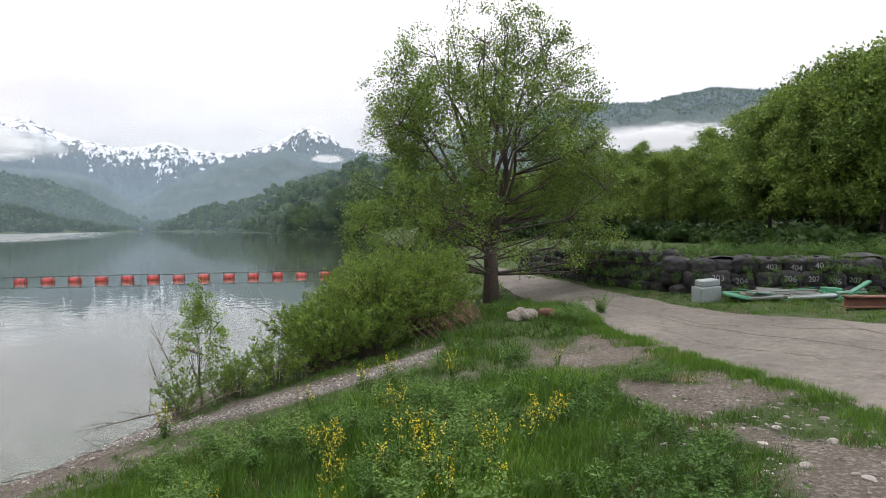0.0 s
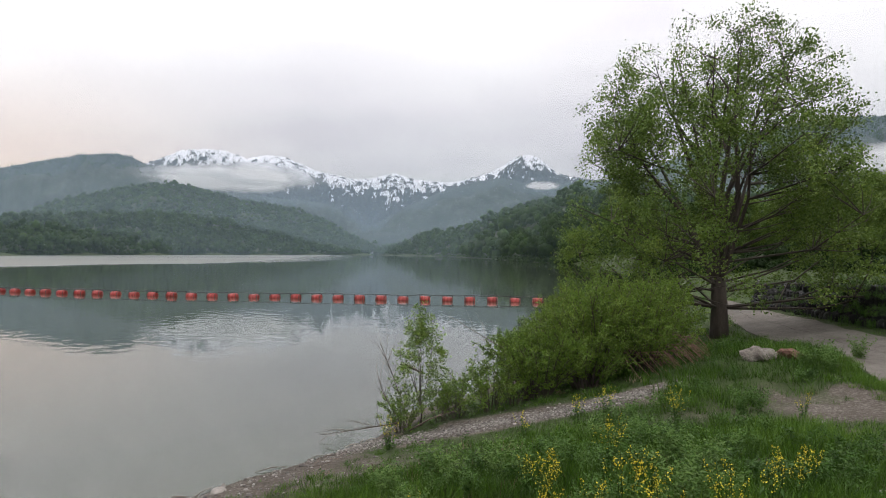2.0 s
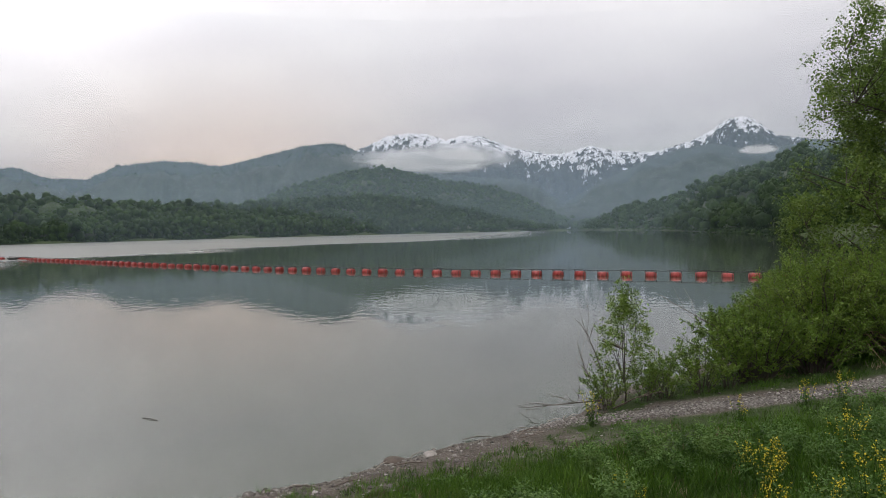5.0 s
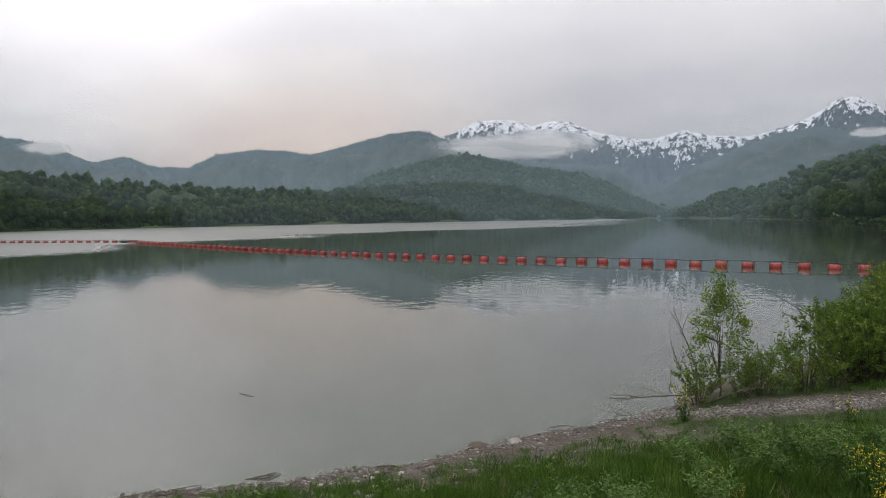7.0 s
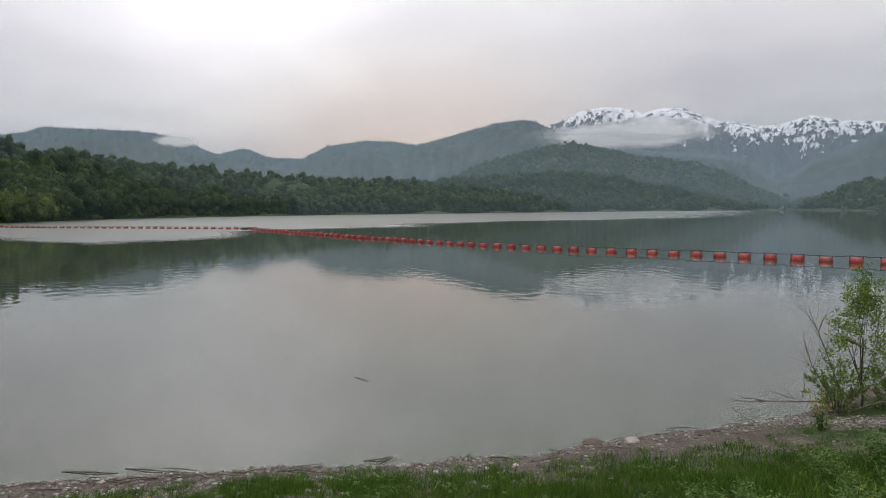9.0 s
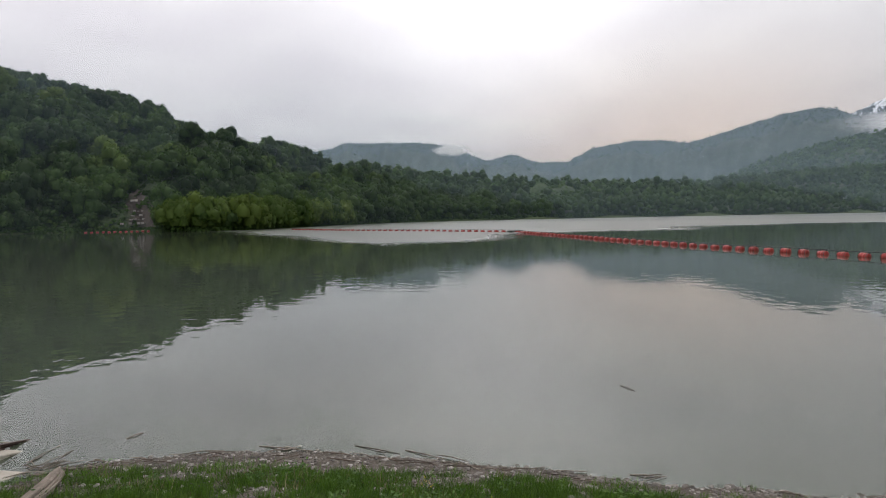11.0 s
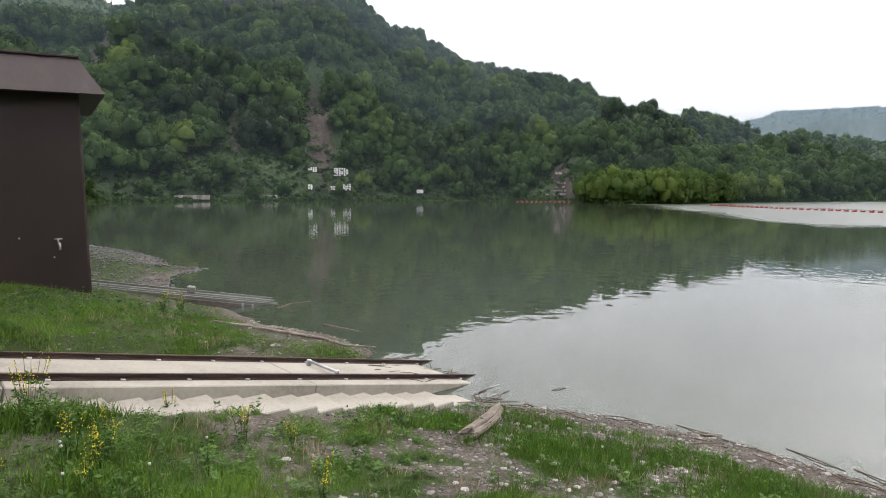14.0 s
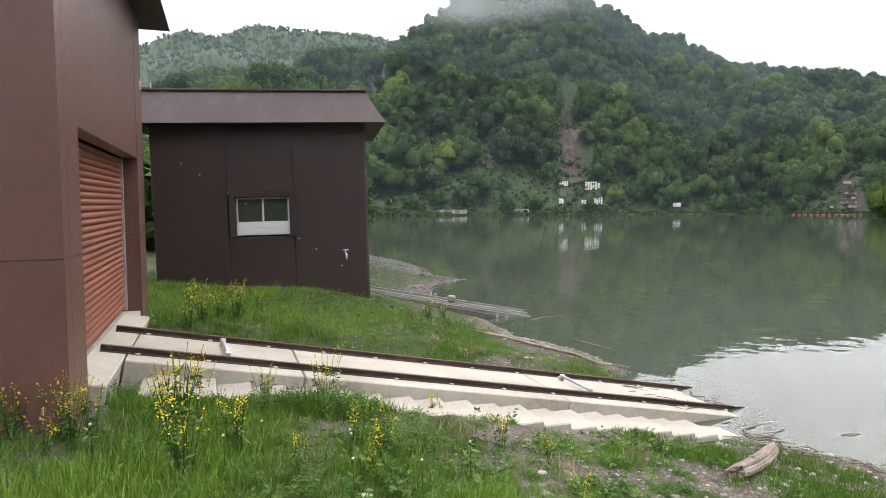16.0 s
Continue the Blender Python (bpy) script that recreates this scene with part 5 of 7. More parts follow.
def willow(name, label, category, seed, stems, height, spread_, twigs, per, leaf, thick, group="", tint=0.5, slim=2.6, upright=0.5, bare=0.25):
    """A willow with its foot at the origin: arching stems from one stool, side shoots on them, narrow leaves along the shoots."""
    r = np.random.default_rng(seed)
    ob = tagged(new(name), label, category, group)
    bm = bmesh.new()
    vs, fs, ts, base = [], [], [], 0
    for k in range(stems):
        a = 2.4 * k + r.uniform(-0.4, 0.4)
        lean = np.sqrt((k + 0.5) / stems) * r.uniform(0.75, 1.1)
        out = np.array([np.cos(a), np.sin(a), 0])
        h = height * (1 - 0.42 * lean ** 2) * r.uniform(0.8, 1.12)
        foot = out * spread_ * 0.22 * r.uniform(0.2, 1) + (0, 0, -0.08)
        t = np.linspace(0, 1, 8)[:, None]
        sway = r.normal(scale=0.03 * height, size=3)
        pts = foot + out * spread_ * lean * t ** 1.25 + np.array([0, 0, 1.0]) * h * (1.12 * t - 0.12 * t ** 2) + sway * np.sin(3.1 * t)
        tube(bm, pts, thick * np.linspace(1, 0.18, 8), 5, False)
        shade = np.clip(tint + r.normal(scale=0.10), 0, 1)
        for _ in range(twigs):
            w = bare + (1 - bare) * r.uniform(0, 1) ** 0.8
            i = min(int(w * 7), 6)
            p = pts[i] + (pts[i + 1] - pts[i]) * (w * 7 - i)
            d = unit(unit(pts[i + 1] - pts[i]) * 0.8 + out * 0.2 + r.normal(scale=0.6, size=3) + (0, 0, upright))
            n = height * r.uniform(0.07, 0.19) * (1.15 - 0.4 * w)
            e = p + d * n
            tube(bm, [p, (p + e) / 2 + (0, 0, -0.01), e], [thick * 0.22, thick * 0.16, thick * 0.08], 3, False)
            u = np.linspace(0.15, 1.05, per)[:, None]
            q = p + (e - p) * u + r.normal(scale=0.008, size=(per, 3))
            roundv = unit(r.normal(size=(per, 3)))
            v, f = leaf_quads(r, q, leaf, slim, 0.5, d * 1.1 + roundv * 0.75)
            vs.append(v)
            fs.append(f + base)
            ts.append(np.full(len(v), np.clip(shade + r.normal(scale=0.08), 0, 1)))
            base += len(v)
    part("stem", bm, M_BARK, ob)
    leafage = new("crown", np_mesh("crown", np.concatenate(vs), np.concatenate(fs), M_WILLOW, False, np.concatenate(ts)))
    leafage.parent = ob
    return ob


# bushes between the tree and the water
ON_BANK = "bushes on the bank"
b1 = willow("bush", "low spreading willow bush over the shingle", "bush", 41, 50, 1.35, 1.05, 15, 12, 0.062, 0.013, ON_BANK, 0.5)
put(b1, -4.05, 11.75)
b2 = willow("bush", "tall bright green willow bush below the tree", "bush", 42, 68, 2.0, 1.15, 18, 13, 0.064, 0.016, ON_BANK, 0.62)
put(b2, -3.35, 13.3)
again(b1, -4.4, 12.7, 130, 1.0, label="willow bush leaning over the water")
again(b1, -3.3, 12.35, 210, 0.85)
again(b2, -2.65, 14.1, 70, 0.98)
again(b2, -3.6, 15.1, 200, 1.05)
again(b2, -4.3, 14.3, 310, 0.85)
again(b1, -2.3, 13.2, 20, 0.9)
again(b2, -4.9, 17.6, 110, 1.0, label="tall willow behind the bushes")
again(b2, -3.0, 16.8, 250, 1.05, label="tall willow behind the bushes")

# sapling at the water's edge with young willows round it
sap = plant("sapling", "slim willow sapling at the water's edge", "sapling", 51, (0.66, 0.6, 1.05), (0.03, 0, 1.32), 11, 170, 22, 0.062, 0.10, 0.018, 0.40, M_WILLOW, 3.0, tint=0.7, shell=0.25, shape=([-1, -0.5, 0.1, 0.6, 1], [0.5, 0.85, 0.75, 0.4, 0.06]))
put(sap, -5.42, 9.8, 40, 0.91)
shoot = willow("sapling", "thin young willow shoots on the shingle", "sapling", 52, 16, 0.85, 0.50, 10, 7, 0.055, 0.006, "young willows on the shingle", 0.5, 3.0, 0.6, 0.3)
put(shoot, -4.95, 10.3)
for x, y, s, t in ((-4.55, 10.75, 1.1, 30), (-5.6, 9.45, 0.7, 90), (-4.25, 11.1, 1.0, 160), (-5.15, 10.05, 0.9, 210), (-4.75, 11.3, 1.2, 300), (-5.25, 10.6, 0.9, 250), (-5.7, 9.75, 0.95, 20)):
    again(shoot, x, y, t, s)


def bare_branch(name, base, tip, seed, label, thick=0.02, twigs=14, mat=M_STICK, spread=0.45):
    r = random.Random(seed)
    bm = bmesh.new()
    a, b = Vector(base), Vector(tip)
    m = (a + b) / 2 + Vector((r.uniform(-1, 1), r.uniform(-1, 1), r.uniform(0, 1))) * 0.08 * (b - a).length
    tube(bm, [a, m, b], [thick, thick * 0.7, thick * 0.25], 6)
    for k in range(twigs):
        t = r.uniform(0.25, 0.98)
        p = a.lerp(m, t * 2) if t < 0.5 else m.lerp(b, t * 2 - 1)
        d = ((b - a).normalized() + Vector((r.uniform(-1, 1), r.uniform(-1, 1), r.uniform(-0.6, 0.9)))).normalized()
        n = r.uniform(0.12, spread) * (b - a).length
        q = p + d * n * 0.5 + Vector((r.uniform(-1, 1), r.uniform(-1, 1), r.uniform(-1, 1))) * n * 0.1
        tube(bm, [p, q, p + d * n], [thick * 0.35, thick * 0.25, thick * 0.1], 4, False)
    return tagged(part(name, bm, mat), label, "branch")


bare_branch("dead_branch", (-5.6, 9.7, 0.25), (-6.05, 9.5, 1.55), 1, "thin bare branch rising beside the sapling", 0.010, 22)
bare_branch("dead_branch", (-5.7, 9.6, 0.2), (-6.0, 9.3, 1.15), 4, "thin bare branch rising beside the sapling", 0.008, 16)
bare_branch("dead_branch", (-5.5, 9.2, 0.3), (-6.5, 8.6, 0.12), 2, "bare branch fallen towards the water", 0.012, 18)
bare_branch("dead_branch", (-4.9, 8.6, 0.4), (-4.2, 8.75, 0.75), 3, "dead twig lying on the shingle", 0.014, 5)
bare_branch("dead_branch", (-4.3, 12.2, 0.6), (-5.2, 11.0, 1.75), 6, "thin bare shoot above the bush", 0.012, 8)
log("rotten_branch", [(-6.0, 10.1, 1.08), (-5.7, 9.9, 1.1), (-5.35, 9.7, 1.06)], [0.015, 0.03, 0.012], "rotten grey branch caught in the sapling", M_STICK, 4, 21, "branch")


# ---- wood beside the road ----
WOODTREE = [plant("forest_tree", "tall broadleaf tree at the edge of the wood", "tree", 60 + k, (3.2 + 0.5 * k, 3.2, 4.6 + 0.5 * k), (0, 0, 6.8 + 0.3 * k), 8, 330, 70, 0.225, 0.66, 0.17, 2.6, M_LEAF, 1.6, group="trees at the edge of the wood", tint=0.40 + 0.08 * k, shell=0.4, open_=0.35, vary=0.22,
                  shape=([-1, -0.8, -0.3, 0.2, 0.7, 1.0], [0.45, 0.8, 1.0, 0.92, 0.6, 0.15])) for k in range(3)]
r_ = random.Random(12)
spots = [(-17.2, 47, 0.80), (-19.6, 45, 0.86), (-22.0, 43, 0.86), (-24.6, 41, 0.88), (-27.5, 40, 0.9), (-31, 40, 0.9), (-18.2, 56, 0.95), (-21, 55, 1.0), (-24.5, 54, 1.05),
         (-14.0, 62, 0.66), (-11.6, 64, 0.64), (-9.2, 66, 0.62), (-6.8, 68, 0.6), (-4.4, 72, 0.6), (-2.0, 76, 0.62), (0.6, 80, 0.62), (3.0, 84, 0.64), (5.6, 88, 0.66), (8.0, 92, 0.66), (10.4, 99, 0.66),
         (-12.6, 74, 0.85), (-10.0, 80, 0.85), (-7.4, 84, 0.8), (-5.0, 88, 0.78), (-2.4, 94, 0.78), (0.2, 98, 0.78), (-15.2, 66, 0.85), (-26.5, 55, 1.1), (-29.5, 52, 1.1)]
for i, (az, dist, s) in enumerate(spots):
    x, y, _ = polar(az, dist)
    t = WOODTREE[i % 3]
    if i < 3:
        put(t, x, y, 90 * i, s, 0.1)
    else:
        again(t, x, y, r_.uniform(0, 360), s * r_.uniform(0.92, 1.08), 0.1)
# undergrowth at the wood's edge
a_ = RNG.uniform(-34, 14, 460)
d_ = np.interp(a_, [-34, -16, -12, 14], [29, 34, 48, 74]) + RNG.uniform(0, 20, 460)
q_ = polar(a_, d_)
rad = RNG.uniform(0.5, 1.3, 460)
q_[:, 2] = ground_z(q_[:, 0], q_[:, 1]) + rad * 0.3
woods("undergrowth", q_, rad, 5, M_WOOD_FAR, "dense green undergrowth at the wood's edge", RNG.uniform(0.0, 0.3, 460))
# the wooded rise behind
a_ = RNG.uniform(-34, 12, 700)
d_ = RNG.uniform(88, 170, 700)
q_ = polar(a_, d_)
rad = RNG.uniform(3.5, 5.5, 700)
q_[:, 2] = 1.5 + (d_ - 88) * np.interp(a_, [-34, -16, -5, 4, 12], [0.12, 0.11, 0.06, 0.05, 0.03]) + rad * 0.8
woods("hill_woods", q_, rad, 1, M_WOOD_FAR, "broadleaf woods rising behind the road", RNG.uniform(0.25, 0.7, 700))
# thickets past the shed
a_ = RNG.uniform(154, 174, 260)
d_ = RNG.uniform(23, 100, 260)
q_ = polar(a_, d_)
rad = RNG.uniform(1.2, 3.0, 260)
q_[:, 2] = ground_z(q_[:, 0], q_[:, 1]) + rad * 0.5
woods("thicket", q_, rad, 5, M_WOOD_FAR, "dense green thicket along the shore", RNG.uniform(0.2, 0.6, 260))
# where weeds stand on the fill behind the sandbags
q_ = np.concatenate([np.column_stack([RNG.uniform(-3, 16, 500), RNG.uniform(18.6, 24, 500), np.zeros(500)]), np.column_stack([RNG.uniform(-3, 24, 500), RNG.uniform(24, 40, 500), np.zeros(500)])])
q_ = q_[q_[:, 0] > np.interp(q_[:, 1], [17, 19.3, 24.2, 28.9, 40], [5.2, 4.2, 2.9, 1.6, -1.5])]
rad = RNG.uniform(0.25, 0.65, len(q_))
q_[:, 2] = ground_z(q_[:, 0], q_[:, 1]) + np.interp(q_[:, 1], [18, 24, 28], [0.55, 0.25, 0.1]) * (rad > 0) + rad * 0.2
BEHIND = q_


# ---- grass, weeds and stones ----
def tuft(seed, blades, height, spread, width):
    r = np.random.default_rng(seed)
    a = r.uniform(0, 2 * np.pi, blades)
    p = np.stack([r.normal(scale=spread, size=blades), r.normal(scale=spread, size=blades), 0 * a], -1)
    out = np.stack([np.cos(a), np.sin(a), 0 * a], -1)
    side = np.stack([-np.sin(a), np.cos(a), 0 * a], -1)
    h = (height * r.uniform(0.5, 1.2, blades))[:, None]
    lean = r.uniform(0.1, 0.75, (blades, 1))
    w = width * r.uniform(0.7, 1.3, (blades, 1))
    up = np.array([0, 0, 1.0])
    m, t = p + up * h * 0.55 + out * h * lean * 0.25, p + up * h * (1 - 0.3 * lean) + out * h * lean * 0.8
    v = np.stack([p - side * w, p + side * w, m - side * w * 0.8, m + side * w * 0.8, t], 1).reshape(-1, 3)
    k = np.arange(blades)[:, None] * 5
    f = np.concatenate([k + (0, 1, 3), k + (0, 3, 2), k + (2, 3, 4)])
    return v, f


def weed(seed, height, stems, leaf, slim=2.4):
    """A leafy herb: upright stems set with leaves."""
    r = np.random.default_rng(seed)
    vs, fs, base = [], [], 0
    for _ in range(stems):
        a, l = r.uniform(0, 2 * np.pi), r.uniform(0.1, 0.5)
        h = height * r.uniform(0.6, 1.1)
        n = 20
        t = np.linspace(0.12, 1, n)
        foot = np.array([np.cos(a), np.sin(a), 0]) * r.uniform(0, 0.10)
        p = foot + np.stack([np.cos(a) * l * h * t ** 2, np.sin(a) * l * h * t ** 2, h * t * (1 - 0.12 * t)], -1)
        b = np.arange(n) * 2.4 + a
        d = np.stack([np.cos(b), np.sin(b), 0.35 + 0 * b], -1)
        for k in range(2):
            v, f = leaf_quads(r, p + d * leaf * 0.8 * k, leaf * 1.0, slim, 1.6, d * 1.6)
            vs.append(v)
            fs.append(f + base)
            base += len(v)
    v, q = np.concatenate(vs), np.concatenate(fs)
    return v, np.concatenate([q[:, [0, 1, 2]], q[:, [0, 2, 3]]])


def strew(name, templates, places, sizes, tints, mat, label, category, flat=None, group=""):
    vs, fs, ts, base = [], [], [], 0
    for p, s, t in zip(places, sizes, tints):
        v, f = templates[RNG.integers(len(templates))]
        a = RNG.uniform(0, 2 * np.pi)
        c, q = np.cos(a), np.sin(a)
        w = v @ np.array([[c, q, 0], [-q, c, 0], [0, 0, 1]]) * s
        vs.append(w + p)
        fs.append(f + base)
        ts.append(np.full(len(v), t))
        base += len(v)
    me = np_mesh(name, np.concatenate(vs), np.concatenate(fs), mat, False, np.concatenate(ts))
    return tagged(new(name, me), label, category, kind="stuff")


def free_ground(x, y):
    """Where plants may stand: off the slipway, the stairs, the buildings and the road."""
    u, v = slip_local(x, y)
    ok = ~((u > -7) & (u < 0.3) & (v > -2.1) & (v < 3.6)) & ~((u > 0) & (u < 9.2) & (v > -0.98) & (v < 1.5))
    ok &= ~((x + 6.2) ** 2 + (y + 14.9) ** 2 < 2.2 ** 2)
    return ok & ~on_road(x, y)


ROAD_L = np.array([(3.6, 3.5), (3.12, 6.3), (2.65, 7.8), (2.15, 8.9), (1.8, 10.0), (1.3, 11.2), (0.95, 13.0), (0.3, 15.9), (-1.0, 20.9), (-2.1, 27.2), (-3.6, 36)])
ROAD_R = np.array([(10.5, 6.5), (6.6, 10.2), (5.35, 11.3), (4.05, 12.35), (3.0, 13.8), (2.25, 16.2), (1.6, 18.5), (0.7, 22.6), (-0.75, 27.9), (-1.9, 32.9), (-3.0, 37)])


def on_road(x, y):
    x, y = np.asarray(x, float), np.asarray(y, float)
    poly = np.concatenate([ROAD_L, ROAD_R[::-1]])
    inside = np.zeros(x.shape, bool)
    for a, b in zip(poly, np.roll(poly, -1, 0)):
        cross = (a[1] > y) != (b[1] > y)
        with np.errstate(divide="ignore", invalid="ignore"):
            inside ^= cross & (x < (b[0] - a[0]) * (y - a[1]) / (b[1] - a[1]) + a[0])
    return inside


def spread(count, az0, az1, r0, r1, power=1.0):
    a, d = RNG.uniform(az0, az1, count), r0 + (r1 - r0) * RNG.uniform(0, 1, count) ** power
    return polar(a, d)


def turf_tuft(seed, blades, height, spread, width):
    """A tuft of fine short grass, one leaning blade to a triangle."""
    r = np.random.default_rng(seed)
    a = r.uniform(0, 2 * np.pi, blades)
    p = np.stack([r.normal(scale=spread, size=blades), r.normal(scale=spread, size=blades), 0 * a], -1)
    out = np.stack([np.cos(a), np.sin(a), 0 * a], -1)
    side = np.stack([-np.sin(a + 0.6), np.cos(a + 0.6), 0 * a], -1)
    h = (height * r.uniform(0.35, 1.2, blades))[:, None]
    w = width * r.uniform(0.7, 1.4, (blades, 1))
    t = p + np.array([0, 0, 1.0]) * h + out * h * r.uniform(0.1, 0.9, (blades, 1))
    return np.stack([p - side * w, p + side * w, t], 1).reshape(-1, 3), np.arange(3 * blades).reshape(-1, 3)


def rosette(seed, leaves, size, slim=2.0, rise=0.5):
    """A low broad-leaved herb: leaves in two tiers round a short stalk."""
    r = np.random.default_rng(seed)
    a = np.arange(leaves) * 2.4 + r.normal(scale=0.3, size=leaves)
    z = np.linspace(0.01, size * 2.3, leaves) * r.uniform(0.6, 1.2, leaves)
    d = np.stack([np.cos(a), np.sin(a), rise + 0 * a], -1)
    v, q = leaf_quads(r, np.stack([0.2 * size * np.cos(a), 0.2 * size * np.sin(a), z], -1), size, slim, 2.2, d * 3)
    return v, np.concatenate([q[:, [0, 1, 2]], q[:, [0, 2, 3]]])


TUFTS = [turf_tuft(s, 30, 0.125, 0.075, 0.0042) for s in range(8)]
HERBS = [rosette(s, 11, 0.055, 2.0, 0.5) for s in range(5)] + [rosette(10 + s, 15, 0.042, 1.5, 0.9) for s in range(4)]
LONG = [tuft(20 + s, 20, 0.30, 0.05, 0.0038) for s in range(4)]


def lush(x, y):
    """Rank growth away from the water, 0 to 1."""
    d = shore_distance(x, y)
    n = fbm(x * 0.7, y * 0.7, 17, 3)
    north = np.clip((y + 1) / 3, 0, 1)
    return np.clip((d - (4.6 - 2.6 * north) + 0.9 * n) / 1.5, 0, 1) * np.clip(1.15 - 0.55 * np.clip(x - 0.2, 0, 1.4) * (y > 0), 0.3, 1)


def sow():
    p = np.concatenate([spread(17500, -30, 178, 2.4, 9, 0.9), spread(10500, -30, 172, 9, 17, 0.9), spread(2500, -34, 14, 15, 40), spread(4500, 138, 172, 7, 15), spread(6000, 60, 140, 4, 10), spread(5000, 120, 142, 9, 15)])
    x, y = p[:, 0], p[:, 1]
    g, L, n = green(x, y), lush(x, y), fbm(x * 2.3, y * 2.3, 23, 3)
    keep = (RNG.uniform(0, 1, len(p)) < np.clip(g ** 1.6 * 1.3 + 0.25 * n * g, 0.008, 1)) & (shore_distance(x, y) > 0.15) & free_ground(x, y)
    p, g, L, n = p[keep], g[keep], L[keep], n[keep]
    p[:, 2] = ground_z(p[:, 0], p[:, 1]) - 0.01
    d = shore_distance(p[:, 0], p[:, 1])
    x, y = p[:, 0], p[:, 1]
    size = np.clip(0.72 + 0.55 * L + 0.35 * n, 0.4, 1.6) * (0.5 + 0.5 * g) * np.clip(0.55 + 0.12 * d, 0.55, 1) * RNG.uniform(0.6, 1.35, len(p))
    size = size * np.where((y > 0) & (x > 0.6), 0.75, np.where(y < 0, 0.8, 1))
    # south of y = -3 the brighter, sunlit look is put into the tint
    tint = np.clip(0.22 + 0.52 * (y < -3) + 0.25 * n + 0.18 * fbm(x * 0.8, y * 0.8, 24, 2) + RNG.normal(scale=0.13, size=len(p)), 0, 1)
    strew("grass", TUFTS, p, size, tint, M_GRASS, "short and tufted spring grass on the bank", "grass")
    q = p[(L > 0.5) & (n > 0.12) & ((x < 0.5) | (y < 0)) & (RNG.uniform(0, 1, len(p)) < np.where(y < 0, 0.09, 0.2))]
    strew("long_grass", LONG, q, RNG.uniform(0.45, 1.0, len(q)), np.clip(RNG.normal(0.5, 0.15, len(q)) + 0.1 * (q[:, 1] < 0), 0, 1), M_GRASS, "long bright green grass in clumps", "grass")
    leafy_ = fbm(x * 1.5 + 3, y * 1.5, 25, 3)
    q = p[(RNG.uniform(0, 1, len(p)) < np.clip(0.14 + 0.45 * leafy_, 0.03, 0.5) * np.where((x > 0.6) & (y > 0), 0.3, 1))]
    strew("herbs", HERBS, q, RNG.uniform(0.45, 1.1, len(q)), np.clip(RNG.normal(0.5, 0.2, len(q)), 0, 1), M_WEED, "low broad-leaved herbs among the grass", "weeds")
    pick = ((L > 0.4) | (y < 0)) & (leafy_ > -0.1) & (RNG.uniform(0, 1, len(p)) < np.where(y < 0, 0.035 + 0.07 * (x > -4.2), 0.15) * (0.3 + 0.7 * L))
    q = p[pick]
    strew("weeds", WEEDS, q, RNG.uniform(0.45, 1.1, len(q)) * np.where(q[:, 1] < 0, 0.6, 0.95), np.clip(RNG.normal(0.5, 0.18, len(q)) - 0.14 * (q[:, 1] > 0), 0, 1), M_WEED, "leafy green weeds among the grass", "weeds")
    q = p[(RNG.uniform(0, 1, len(p)) < 0.03)]
    strew("dry_grass", TUFTS, q, RNG.uniform(0.5, 1.2, len(q)), RNG.uniform(0, 1, len(q)), M_DRY, "dry straw-coloured stalks among the grass", "grass")


WEEDS = [weed(70 + s, 0.27, 6, 0.038, 2.2) for s in range(5)]
MUG = [weed(90 + s, 0.56, 15, 0.046, 2.2) for s in range(4)]
sow()
# grass and weeds crowding against the stairs
u_, v_ = RNG.uniform(0.3, 8.3, 1100), -1.02 - np.abs(RNG.normal(0, 0.2, 1100))
p_ = np.column_stack([-1.57 + u_ * SLIP_S[0] + v_ * SLIP_N[0], -7.82 + u_ * SLIP_S[1] + v_ * SLIP_N[1]])
p_ = np.column_stack([p_, ground_z(p_[:, 0], p_[:, 1]) - 0.01])
tall_ = np.interp(u_, [0, 2.5, 4.5, 8.3], [1.4, 1.1, 0.55, 0.35]) * np.clip(1 + 0.5 * fbm(u_ * 2.5, u_ * 0, 83, 3), 0.4, 1.5)
strew("grass", TUFTS, p_, tall_ * RNG.uniform(0.7, 1.2, 1100), np.clip(RNG.normal(0.5, 0.15, 1100), 0, 1), M_GRASS, "tufted grass growing against the stairs", "grass")
strew("weeds", WEEDS, p_[:150], tall_[:150] * RNG.uniform(0.4, 0.75, 150), np.clip(RNG.normal(0.5, 0.15, 150), 0, 1), M_WEED, "leafy weeds growing against the stairs", "weeds")
# low grass that thins out towards the water
k_ = RNG.uniform(9.5, 19.5, 8500)
i_ = k_.astype(int)
u_ = (k_ - i_)[:, None]
p_ = np.array(SHORE)[i_] * (1 - u_) + np.array(SHORE)[i_ + 1] * u_
p_ = p_ + np.column_stack([0.2 + 2.6 * RNG.uniform(0, 1, len(p_)), RNG.normal(0, 0.15, len(p_))])
d_, n_ = shore_distance(p_[:, 0], p_[:, 1]), fbm(p_[:, 0] * 2.0, p_[:, 1] * 2.0, 71, 3)
p_ = p_[(RNG.uniform(0, 1, len(p_)) < np.clip(d_ * 0.8 + 0.5 * n_, 0.03, 1) * green(p_[:, 0], p_[:, 1])) & free_ground(p_[:, 0], p_[:, 1]) & (d_ > 0.12)]
p_ = np.column_stack([p_, ground_z(p_[:, 0], p_[:, 1]) - 0.01])
strew("grass", TUFTS, p_, RNG.uniform(0.45, 0.95, len(p_)), np.clip(RNG.normal(0.38, 0.17, len(p_)), 0, 1), M_GRASS, "low thin grass near the water's edge", "grass")
q_ = p_[RNG.uniform(0, 1, len(p_)) < 0.05]
